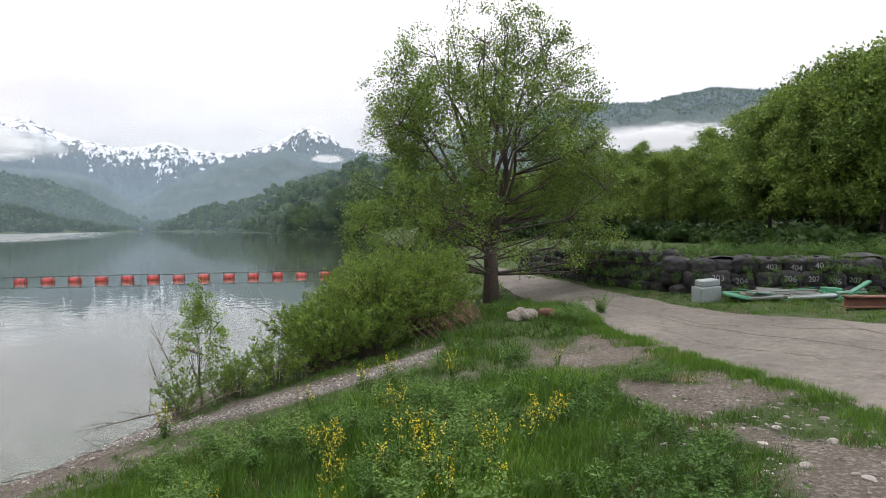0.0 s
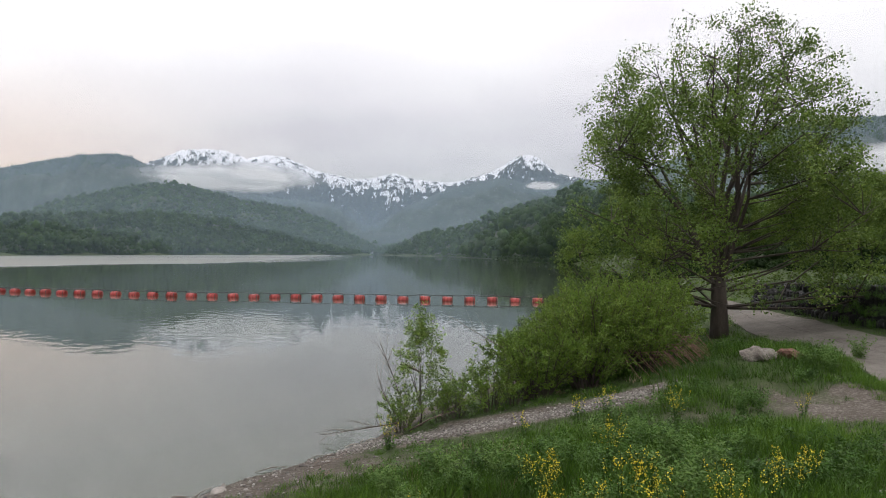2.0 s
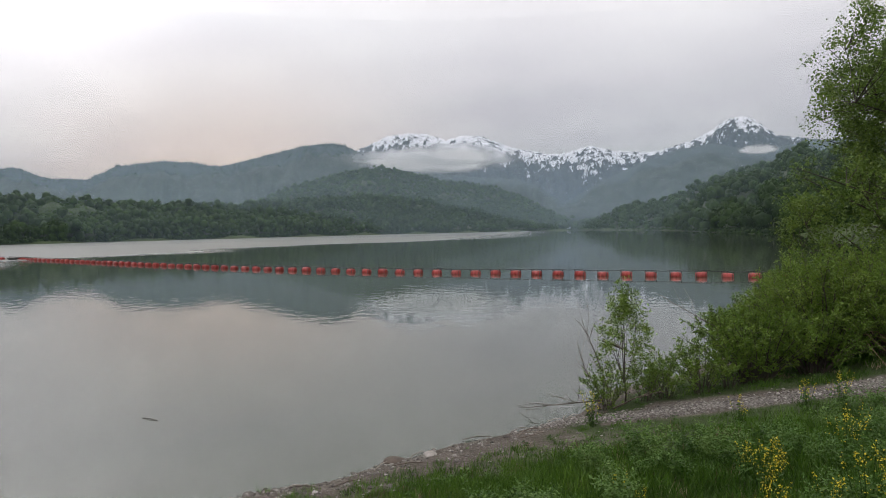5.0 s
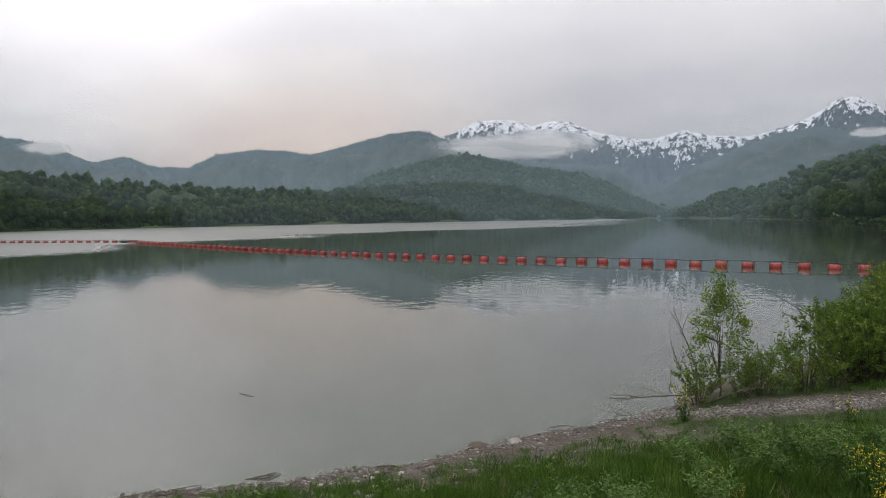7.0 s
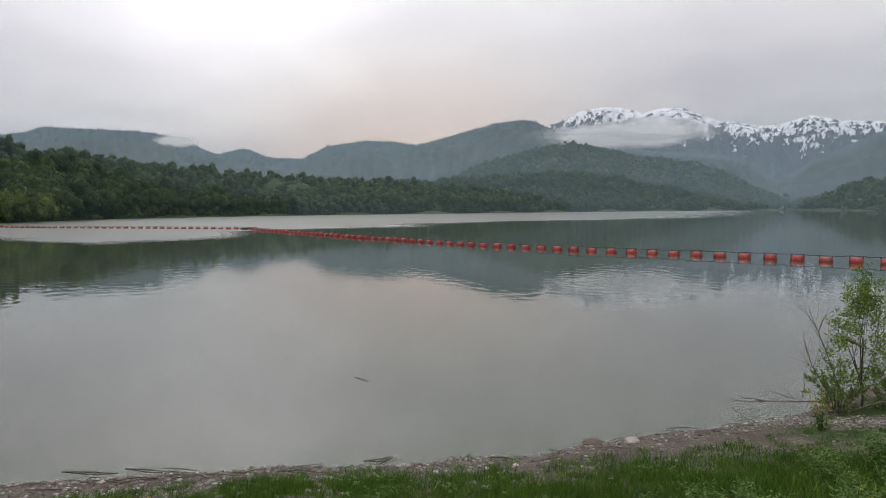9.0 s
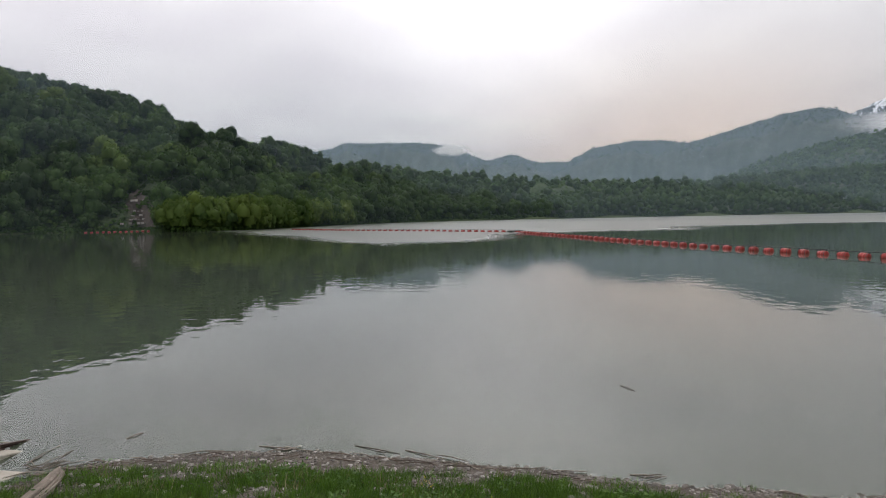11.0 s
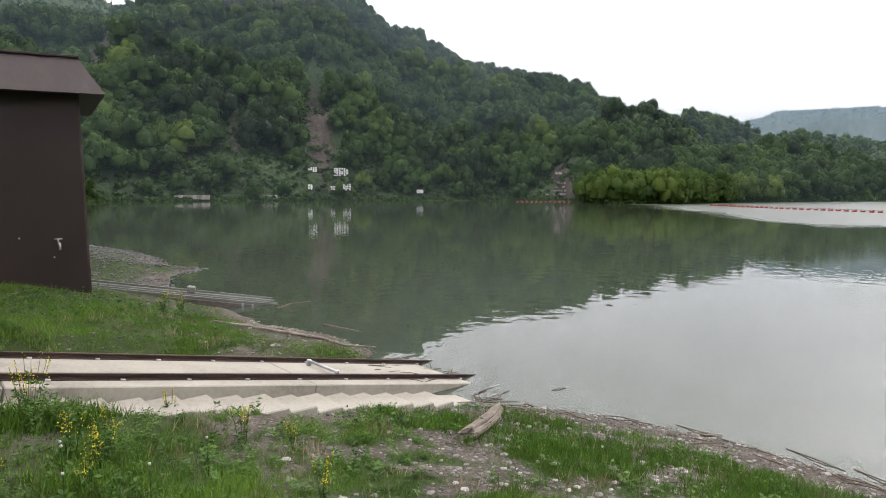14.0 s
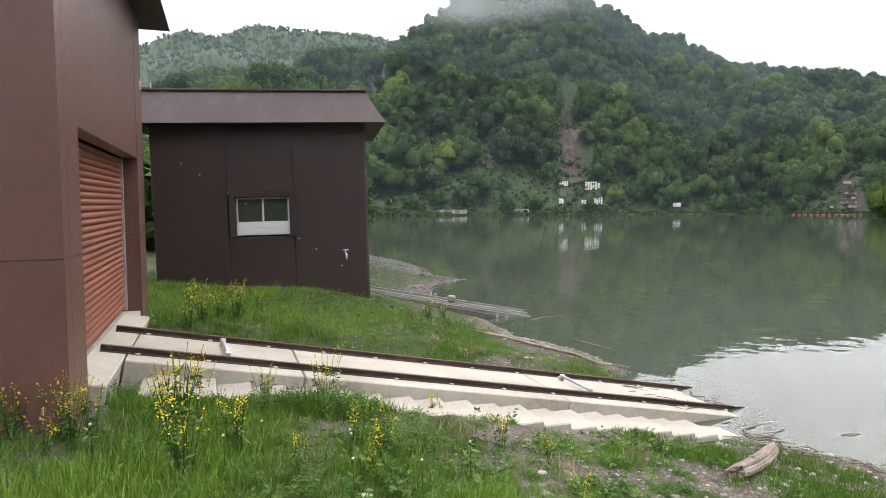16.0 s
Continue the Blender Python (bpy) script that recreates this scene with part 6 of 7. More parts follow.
strew("dry_grass", TUFTS, q_, RNG.uniform(0.3, 0.6, len(q_)), RNG.uniform(0, 0.8, len(q_)), M_DRY, "dry stalks left along the waterline", "grass")
# a grassy verge along the road's edge
k_ = RNG.uniform(0.6, 6.5, 900)
p_ = np.column_stack([np.interp(k_, np.arange(len(ROAD_L)), ROAD_L[:, 0]), np.interp(k_, np.arange(len(ROAD_L)), ROAD_L[:, 1])])
w_ = fbm(k_ * 4, k_ * 0, 61, 3)
p_[:, 0] -= np.abs(RNG.normal(0, 0.22, 900)) - 0.06 + 0.10 * w_
p_ = p_[(w_ > -0.25) & ~on_road(p_[:, 0] - 0.10, p_[:, 1])]
p_ = np.column_stack([p_, ground_z(p_[:, 0], p_[:, 1])])
strew("grass", TUFTS, p_, RNG.uniform(0.4, 0.85, len(p_)), RNG.uniform(0.3, 0.75, len(p_)), M_GRASS, "grassy verge growing over the road's edge", "grass")
# weeds and grass on the fill behind the sandbags
BEHIND[:, 2] -= 0.05
strew("tall_weeds", MUG + LONG + LONG, BEHIND + RNG.normal(scale=(0.35, 0.35, 0.02), size=(len(BEHIND), 3)), RNG.uniform(0.5, 1.3, len(BEHIND)), RNG.uniform(0.0, 0.32, len(BEHIND)), M_GRASS,
      "tall grass and weeds over the ground behind the sandbags", "weeds")
# rank mugwort clumps in the foreground
p_ = np.array([(-0.9, 4.6), (-0.55, 4.2), (-0.3, 4.75), (-0.75, 5.3), (-1.2, 5.4), (-0.2, 5.6), (-1.5, 6.4), (-1.15, 6.7), (-0.85, 7.2), (-1.3, 7.6), (-0.6, 6.6), (-2.0, 7.4), (-1.6, 8.1), (-2.9, 5.8), (-3.2, 6.3),
               (-3.5, 5.9), (-2.7, 6.4), (-3.0, 4.4), (-3.4, 4.0), (-2.6, 4.9), (-0.5, 9.6), (0.3, 12.2), (0.9, 11.9), (0.9, 13.2), (-1.9, 9.2), (-1.4, 9.8), (-1.0, 15.2), (-2.9, -6.1), (-3.6, -5.9), (-2.3, -5.6), (-4.2, -8.9),
               (-4.6, -9.2), (-1.9, -4.4), (-3.3, -4.6), (-2.4, -3.7), (-1.3, -6.6), (-1.7, -6.9)])
p_ = np.concatenate([p_ + RNG.normal(scale=0.16, size=p_.shape) for _ in range(3)])
p_ = np.column_stack([p_, ground_z(p_[:, 0], p_[:, 1]) - 0.02])
strew("mugwort", MUG, p_, RNG.uniform(0.55, 1.0, len(p_)) * np.where(p_[:, 1] < 0, 0.55, 0.9), np.clip(RNG.normal(0.7, 0.16, len(p_)), 0, 1), M_WEED, "rank grey-green mugwort clumps", "weeds")


def pebble(seed, flat=0.55, bumpy=0.22, fine=1):
    bm = bmesh.new()
    bmesh.ops.create_icosphere(bm, subdivisions=fine, radius=1.0)
    r = np.random.default_rng(seed)
    ax = r.uniform(0.7, 1.25, 3) * (1, 1, flat)
    v = np.array([q.co[:] for q in bm.verts])
    v = v * (1 + bumpy * fbm(v[:, 0] * 1.7 + v[:, 2], v[:, 1] * 1.7 - v[:, 2], seed, 2))[:, None] * ax
    f = np.array([[q.index for q in fc.verts] for fc in bm.faces])
    bm.free()
    return v, f


PEB = [pebble(s) for s in range(7)]


def stone_material():
    m, n, l, p = material("shingle")
    geo = n.new("ShaderNodeNewGeometry")
    b = noise_node(n, l, 60.0, 4.0, 0.6)
    col = ramp_node(n, [(0.0, (0.04, 0.036, 0.032)), (0.45, (0.105, 0.096, 0.085)), (0.82, (0.19, 0.178, 0.16)), (1.0, (0.36, 0.345, 0.32))])
    l.new(mathn(n, l, "ADD", mathn(n, l, "MULTIPLY", geo.outputs["Random Per Island"], 0.85), mathn(n, l, "MULTIPLY", b, 0.2)), col.inputs[0])
    l.new(col.outputs[0], p.inputs["Base Color"])
    p.inputs["Roughness"].default_value = 0.85
    bump_node(n, l, b, 0.4, 0.005, p.inputs["Normal"])
    return m


M_SHINGLE = stone_material()
p_ = np.concatenate([spread(7000, -26, 0, 3, 9), spread(14000, 10, 150, 4.5, 15), spread(9000, 55, 130, 3.8, 9.5), spread(2500, 145, 165, 7, 12), spread(5000, 120, 150, 9, 16)])
d_ = shore_distance(p_[:, 0], p_[:, 1])
keep_ = (RNG.uniform(0, 1, len(p_)) > green(p_[:, 0], p_[:, 1]) * 1.1) & (d_ > -0.35) & (d_ < 6.5) & free_ground(p_[:, 0], p_[:, 1])
p_ = p_[keep_]
p_[:, 2] = ground_z(p_[:, 0], p_[:, 1]) + 0.003
strew("shingle", PEB, p_, 0.009 + 0.034 * RNG.uniform(0, 1, len(p_)) ** 3.5, np.zeros(len(p_)), M_SHINGLE, "grey shingle and small stones", "stones")


# the shingle strip and the stony patch
t_ = RNG.uniform(-0.1, 1.05, 8000)
w_ = np.clip(RNG.normal(0, 0.42, 8000), -0.85, 0.85)
p_ = np.column_stack([-6.0 + 4.2 * t_ + 0.5 * w_, 8.3 + 2.9 * t_ + w_, 0 * t_])
k_ = RNG.integers(8, 19, 2200)
u_ = RNG.uniform(0, 1, 2200)[:, None]
e_ = np.array(SHORE)[k_] * (1 - u_) + np.array(SHORE)[k_ + 1] * u_ + np.column_stack([RNG.normal(0.08, 0.16, 2200), RNG.normal(0, 0.1, 2200)])
p_ = np.concatenate([p_, np.column_stack([e_, np.zeros(2200)])])
p_ = p_[shore_distance(p_[:, 0], p_[:, 1]) > -0.3]
p_[:, 2] = ground_z(p_[:, 0], p_[:, 1]) + 0.003
strew("shingle", PEB, p_, 0.008 + 0.020 * RNG.uniform(0, 1, len(p_)) ** 4.5, np.zeros(len(p_)), M_SHINGLE, "grey shingle strip above the water", "stones")
p_ = np.column_stack([RNG.normal(2.0, 0.75, 800), RNG.normal(5.9, 1.4, 800), np.zeros(800)])
p_ = p_[~on_road(p_[:, 0], p_[:, 1])]
p_[:, 2] = ground_z(p_[:, 0], p_[:, 1]) + 0.004
strew("flat_stones", [pebble(30 + s, 0.4, 0.25, 2) for s in range(5)], p_, 0.008 + 0.024 * RNG.uniform(0, 1, len(p_)) ** 3.5, np.zeros(len(p_)), M_SHINGLE, "flat pale stones scattered on bare ground", "stones")


M_DARKSTONE = surf("dark_gravel", [(0.3, (0.045, 0.045, 0.046)), (0.7, (0.13, 0.13, 0.13))], 2.5, 30, 0.9, 0.4, 0.01)
# coarse dark gravel on the spit past the old slip
p_ = np.column_stack([RNG.uniform(-20, -10.5, 5200), RNG.uniform(-33, -15.5, 5200), np.zeros(5200)])
d_ = shore_distance(p_[:, 0], p_[:, 1])
p_ = p_[(d_ > -0.3) & (d_ < 3.0 + 1.2 * fbm(p_[:, 0], p_[:, 1], 4, 2))]
p_[:, 2] = ground_z(p_[:, 0], p_[:, 1]) + 0.01
strew("coarse_gravel", PEB, p_, 0.03 + 0.06 * RNG.uniform(0, 1, len(p_)) ** 3, np.zeros(len(p_)), M_DARKSTONE, "coarse grey gravel on the spit", "stones")


def stone(x, y, size, seed, label, mat=M_STONE, flat=0.55, turn=0.0, lift=0.25, group="", bumpy=0.3):
    v, f = pebble(100 + seed, flat, bumpy, 3)
    if bumpy > 0.4:
        v = v * (1 + 0.16 * fbm(v[:, 0] * 6 + v[:, 2] * 3, v[:, 1] * 6 - v[:, 2] * 4, seed, 4))[:, None]
    ob = new("stone", np_mesh("stone", v * size, f, mat, bumpy < 0.4))
    ob.matrix_world = pose(x, y, gz(x, y) + size * flat * lift, 0, 0, turn)
    return tagged(ob, label, "stone", group)


r_ = random.Random(3)
for i, (x, y, s) in enumerate([(1.13, 7.05, 0.075), (2.0, 5.0, 0.05), (2.4, 5.6, 0.06), (1.55, 5.3, 0.055), (2.15, 6.1, 0.05), (1.9, 5.6, 0.045), (2.6, 6.3, 0.05), (1.45, 6.0, 0.06), (2.3, 4.75, 0.06), (1.7, 4.85, 0.05),
                              (2.75, 5.5, 0.045), (1.3, 5.6, 0.04), (-6.0, -2.4, 0.05), (-6.7, -1.6, 0.06), (-7.2, -0.9, 0.05), (-6.2, -0.8, 0.045), (-7.5, 0.1, 0.055), (-5.6, -3.2, 0.045), (-6.9, -2.6, 0.05), (-7.1, 0.9, 0.05)]):
    stone(x, y, s * 0.75, i, "pale flat stone lying on the gravel", turn=r_.uniform(0, 360), group="pale stones on the gravel")
stone(-6.2, 6.1, 0.085, 40, "large pale stone at the water's edge", flat=0.45, turn=20)
stone(-6.45, 5.7, 0.12, 41, "dark wet stone at the water's edge", M_STICK, 0.5)


# ---- flowers ----
def flower_plant(seed, height, stems):
    r = np.random.default_rng(seed)
    ob = tagged(new("flowering_plant"), "yellow-flowered mustard plant on thin green stems", "flower", "yellow flowers on the bank")
    bm = bmesh.new()
    fv, ff, lv, lf, fb, lb = [], [], [], [], 0, 0
    for _ in range(stems):
        a, l, h = r.uniform(0, 6.28), r.uniform(0.05, 0.35), height * r.uniform(0.65, 1.1)
        f0 = np.array([np.cos(a), np.sin(a), 0]) * r.uniform(0, 0.05)
        top = f0 + np.array([np.cos(a) * l * h, np.sin(a) * l * h, h])
        tube(bm, [f0 - (0, 0, 0.04), (f0 + top) / 2 + (0, 0, 0.03), top], [0.004, 0.003, 0.002], 4, False)
        n = 17
        t = r.uniform(0, 1, n) ** 1.4
        p = top + (f0 - top) * (t * 0.36)[:, None] + r.normal(scale=0.013, size=(n, 3)) * (0.4 + 1.6 * t)[:, None]
        v, f = leaf_quads(r, p, 0.016, 1.3, 1.0)
        fv.append(v)
        ff.append(f + fb)
        fb += len(v)
        p = f0 + (top - f0) * r.uniform(0.1, 0.75, (9, 1))
        v, f = leaf_quads(r, p, 0.07, 3.0, 0.8)
        lv.append(v)
        lf.append(f + lb)
        lb += len(v)
    part("stem", bm, M_WEED, ob)
    for nm, v, f, m in (("flower", fv, ff, M_YELLOW), ("leaf", lv, lf, M_WEED)):
        v = np.concatenate(v)
        o = new(nm, np_mesh(nm, v, np.concatenate(f), m, False, np.full(len(v), 0.5)))
        o.parent = ob
        tagged(o, kind="stuff")
    return ob


FLOWERS = [flower_plant(1, 0.5, 9), flower_plant(2, 0.42, 6), flower_plant(3, 0.6, 13)]
spots = [(-1.45, -4.7, 2, 1.0), (-1.95, -5.05, 1, 1.0), (-0.9, -5.95, 0, 0.85), (-1.1, -5.75, 1, 0.9), (-0.75, -5.5, 0, 0.6), (-0.6, -5.9, 0, 0.9), (-3.3, -9.9, 2, 0.9), (-3.0, -9.6, 0, 0.9), (-4.1, -10.5, 1, 1.0), (-3.7, -10.3, 2, 0.8),
         (-4.6, -10.9, 0, 0.8), (-2.9, -6.75, 2, 0.75), (-2.6, -4.2, 0, 0.6), (-2.2, -4.5, 1, 0.7), (-4.3, -4.0, 0, 0.5), (-9.0, -11.4, 2, 0.7), (-8.2, -10.9, 0, 0.8), (-4.6, -6.0, 1, 0.8), (-3.2, -4.9, 0, 0.6),
         (-1.75, 5.6, 2, 0.8), (-1.6, 5.2, 0, 0.9), (-2.0, 5.9, 1, 0.8), (-0.2, 5.1, 2, 0.8), (0.05, 5.5, 1, 0.9), (0.25, 5.9, 0, 0.8), (-0.5, 3.9, 1, 0.8), (-0.75, 3.7, 0, 0.7), (-5.0, 8.2, 2, 0.8), (-2.5, 9.2, 1, 1.0),
         (-2.2, 9.5, 2, 0.8), (-3.1, 8.6, 0, 0.7), (-2.0, 4.4, 0, 0.6), (-2.5, 5.0, 1, 0.55), (0.3, 9.2, 0, 0.6), (-1.2, 4.1, 0, 0.7), (-0.1, 4.5, 1, 0.7), (-6.2, 0.4, 0, 0.35), (-5.6, 0.9, 1, 0.35),
         (-0.94, 5.2, 2, 0.95), (-0.8, 5.4, 0, 0.9), (-1.1, 5.0, 1, 0.9), (0.13, 6.05, 0, 0.8), (0.3, 6.3, 1, 0.8), (-1.45, 6.75, 2, 0.9), (-1.8, 6.0, 0, 0.7), (-0.6, 4.8, 2, 0.85), (-0.46, 4.4, 1, 0.8), (-1.44, 4.9, 0, 0.7),
         (-2.75, 5.1, 1, 0.7), (-1.1, 8.85, 2, 0.8), (-1.76, -5.8, 2, 1.0), (-1.6, -5.5, 2, 0.9), (-1.97, -5.2, 1, 0.9), (-3.5, -10.9, 0, 1.1), (-3.9, -10.2, 2, 1.0), (-3.15, -5.9, 2, 0.9), (-4.1, -4.4, 1, 0.8), (-2.87, -4.45, 0, 0.7),
         (-2.85, -4.8, 1, 0.8), (-3.55, -3.05, 0, 0.6), (-0.95, -5.7, 2, 0.8), (-1.9, -6.8, 1, 0.9), (-2.3, -6.9, 0, 0.9)]
used = set()
for i, (x, y, k, s) in enumerate(spots):
    if k not in used:
        used.add(k)
        put(FLOWERS[k], x, y, 0, s)
    else:
        again(FLOWERS[k], x, y, (i * 77) % 360, s)


CLOCKS = []


def dandelion(x, y, h, first=CLOCKS):
    if first:
        o = copy_thing(first[0], pose(x, y, gz(x, y), 0, 0, 0))
        return o
    ob = tagged(new("dandelion"), "white dandelion seed head on a thin stalk", "flower", "dandelion clocks")
    bm = bmesh.new()
    tube(bm, [(0, 0, -0.03), (0.01, 0, h)], [0.003, 0.002], 5)
    part("stalk", bm, M_WEED, ob)
    bm = bmesh.new()
    bmesh.ops.create_icosphere(bm, subdivisions=2, radius=0.010, matrix=Matrix.Translation((0.01, 0, h + 0.012)))
    part("seed_head", bm, M_PALE, ob)
    first.append(put(ob, x, y))


for x, y in ((-2.55, -4.35), (-2.6, -4.45), (-2.1, -4.9), (-2.3, -3.9), (-2.75, -3.75), (-1.7, -4.6), (-3.4, -4.0), (-1.0, -5.2)):
    dandelion(x, y, 0.28)

# ---- sticks along the water's edge ----
r_ = random.Random(8)
for i in range(80):
    t = r_.uniform(0, 1)
    k = 8 + t * 11.99
    a, b = SHORE[int(k)], SHORE[int(k) + 1]
    w = k - int(k)
    x, y = a[0] + (b[0] - a[0]) * w + r_.uniform(-0.15, 0.55), a[1] + (b[1] - a[1]) * w
    n, ang = r_.uniform(0.12, 0.6), math.atan2(b[1] - a[1], b[0] - a[0]) + r_.uniform(-0.6, 0.6)
    z = max(gz(x, y), 0.0) + 0.012
    dx, dy = math.cos(ang) * n / 2, math.sin(ang) * n / 2
    log("stick", [(x - dx, y - dy, z), (x + r_.uniform(-0.03, 0.03), y + r_.uniform(-0.03, 0.03), z + r_.uniform(0, 0.03)), (x + dx, y + dy, z)], [0.004, r_.uniform(0.005, 0.009), 0.004],
        "wet stick washed up at the water's edge", M_STICK if i % 4 else M_DRIFT, i % 2, 300 + i, "stick")
# a tangle of sticks and debris where the slipway meets the water
for i in range(64):
    if i < 44:
        t = r_.uniform(0, 1)
        x, y = -7.9 - 1.0 * t + r_.gauss(0, 0.13), -3.65 - 0.8 * t + r_.gauss(0, 0.22)
        z = max(gz(x, y), -0.004) + r_.uniform(0.002, 0.02)
        ang = 2.5 + r_.gauss(0, 0.5)
    else:
        u, v = r_.uniform(6.9, 8.5), r_.uniform(-0.2, 1.35)
        w = SLIP @ Vector((u, v, slip_top(u)))
        x, y, z, ang = w.x, w.y, w.z + 0.012, 1.9 + r_.gauss(0, 0.6)
    n, q = r_.uniform(0.10, 0.5), r_.uniform(0.003, 0.007)
    log("stick", [(x - math.cos(ang) * n / 2, y - math.sin(ang) * n / 2, z), (x, y, z + r_.uniform(0, 0.015)), (x + math.cos(ang) * n / 2, y + math.sin(ang) * n / 2, z)], [q * 0.7, q, q * 0.6],
        "wet stick washed up beside the slipway", M_STICK if i % 5 else M_DRIFT, i % 2, 400 + i, "stick")
for i, (x, y, n, ang) in enumerate([(-9.55, -3.5, 0.28, 2.6), (-8.75, -1.3, 0.8, 1.2), (-8.55, -0.1, 0.7, 1.0), (-8.3, 0.5, 0.6, 0.9), (-10.95, 4.2, 0.4, 0.3), (-7.3, 3.0, 0.35, 1.3)]):
    z = max(gz(x, y), -0.003) + 0.005
    log("stick", [(x - math.cos(ang) * n / 2, y - math.sin(ang) * n / 2, z), (x + 0.02, y, z + 0.015), (x + math.cos(ang) * n / 2, y + math.sin(ang) * n / 2, z)], [0.006, 0.008, 0.004], "dark wet stick at the water's edge", M_STICK, 2, 500 + i, "stick")


# ---- road ----
def build_road():
    road = tagged(new("road"), "worn pale concrete lakeside road with cracks", "road", kind="structure")
    # the two edges run by their own vertices, so that a slab's joint lies square to the road
    ks = np.linspace(0, len(ROAD_L) - 1, 161)
    idx = np.arange(len(ROAD_L))
    left = np.stack([np.interp(ks, idx, ROAD_L[:, 0]), np.interp(ks, idx, ROAD_L[:, 1])], -1)
    right = np.stack([np.interp(ks, idx, ROAD_R[:, 0]), np.interp(ks, idx, ROAD_R[:, 1])], -1)
    cuts = [0, 22, 47, 70, 91, 112, 134, 160]
    for half in (0, 1):
        for a, b in zip(cuts, cuts[1:]):
            vs, n = [], 9
            w = np.linspace(half * 0.5 + 0.003 * half, 0.5 + half * 0.5 - 0.003 * (1 - half), n)
            for i in range(a, b + 1):
                f = i + (0.015 if i == a else -0.015 if i == b else 0)
                l0, r0 = (np.array([np.interp(f, np.arange(161), e[:, 0]), np.interp(f, np.arange(161), e[:, 1])]) for e in (left, right))
                rag = 0.10 * fbm(np.array([i * 0.7]), np.array([half * 3.0]), 77, 3)[0]
                ww = w.copy()
                ww[0 if half == 0 else -1] += rag * 0.08 * (1 if half == 0 else -1)
                p = l0 + (r0 - l0) * ww[:, None]
                vs.append(np.column_stack([p, ground_z(p[:, 0], p[:, 1])]))
            vs = np.array(vs)
            z = vs[..., 2]
            vs[..., 2] = z + 0.014
            m = b - a + 1
            low = vs.copy()
            low[..., 2] -= 0.15
            v = np.concatenate([vs.reshape(-1, 3), low.reshape(-1, 3)])
            f = grid_faces(m, n)[:, ::-1]
            o = m * n
            rim = [j for j in range(n)] + [i * n + n - 1 for i in range(1, m)] + [(m - 1) * n + j for j in range(n - 2, -1, -1)] + [i * n for i in range(m - 2, 0, -1)]
            sides = np.array([(p, q, q + o, p + o) for p, q in zip(rim, rim[1:] + rim[:1])])
            ob = new("slab", np_mesh("slab", v, np.concatenate([f, sides]), M_ROAD, False))
            ob.parent = road
    # cracks and tar-filled joints
    bm = bmesh.new()
    r = random.Random(9)
    for w0, i0, i1 in ((0.30, 20, 70), (0.62, 50, 110), (0.75, 8, 48)):
        w = w0
        pts = []
        for i in range(i0, i1, 2):
            w += r.uniform(-0.025, 0.025)
            p = left[i] + (right[i] - left[i]) * w
            pts.append((p[0], p[1], gz(p[0], p[1]) + 0.014))
        tube(bm, pts, [r.uniform(0.003, 0.008) for _ in pts], 4, False)
    crack = part("crack", bm, M_STICK, road)
    return road


build_road()

# ---- sandbags ----
M_BAG = surf("black_woven_plastic", [(0.3, (0.010, 0.010, 0.011)), (0.6, (0.024, 0.024, 0.026)), (0.85, (0.075, 0.075, 0.078))], 5, 60, 0.72, 0.9, 0.03, spread=0.5, spec=0.25)
M_PAINT = surf("white_marker_paint", [(0.3, (0.12, 0.125, 0.13)), (0.7, (0.26, 0.27, 0.28))], 10, 60, 0.8, 0.1, 0.002)


def bag_mesh(seed, wide, deep, high, e=3.2):
    bm = bmesh.new()
    bmesh.ops.create_icosphere(bm, subdivisions=4, radius=1.0)
    r = np.random.default_rng(seed)
    ph = r.uniform(0, 6, 4)
    for v in bm.verts:
        x, y, z = v.co
        n = (abs(x) ** e + abs(y) ** e + abs(z) ** e) ** (-1 / e)
        wave = noise.noise(Vector((x * 2.0 + ph[0], y * 2.0, z * 2.2)))
        crease = abs(noise.noise(Vector((x * 4.0 + ph[1], y * 4.0, z * 1.6 + ph[2]))))
        fold = 1 + 0.05 * math.sin(9 * math.atan2(y, x) + ph[0] + 5 * wave) * (0.35 + max(z, 0)) + 0.10 * wave + 0.18 * (crease - 0.2) + 0.05 * noise.noise(Vector((x * 9 + ph[1], y * 9, z * 7)))
        neck = 1 - 0.35 * max(z, 0) ** 3
        v.co = (x * n * wide / 2 * fold * neck, y * n * deep / 2 * fold * neck, z * n * high / 2 * (1 + 0.05 * math.sin(3 * x + ph[2])))
    # the tied top
    bmesh.ops.create_cone(bm, cap_ends=True, segments=7, radius1=0.06 * wide, radius2=0.13 * wide, depth=0.12 * high, matrix=Matrix.Translation((0.05 * wide, 0, high * 0.52)))
    for f in bm.faces:
        f.smooth = True
    me = bpy.data.meshes.new("sandbag")
    bm.to_mesh(me)
    bm.free()
    me.materials.append(M_BAG)
    return me


SMALL = [bag_mesh(s, 0.40, 0.42, 0.33, 3.6) for s in range(6)]
LARGE = [bag_mesh(10 + s, 0.56, 0.52, 0.40, 4.5) for s in range(4)]
def numeral(text, bag):
    """White numbers painted on a bag's face."""
    c = bpy.data.curves.new("number", "FONT")
    c.body, c.size, c.extrude, c.align_x, c.align_y = text, 0.185, 0.004, "CENTER", "CENTER"
    tmp = bpy.data.objects.new("number", c)
    me = bpy.data.meshes.new_from_object(tmp)
    bpy.data.objects.remove(tmp)
    me.materials.append(M_PAINT)
    ob = new("number", me)
    ob.parent, ob.matrix_basis = bag, pose(0, -0.285, 0.0, 90, 0, 0)
    tagged(ob, "white painted number")


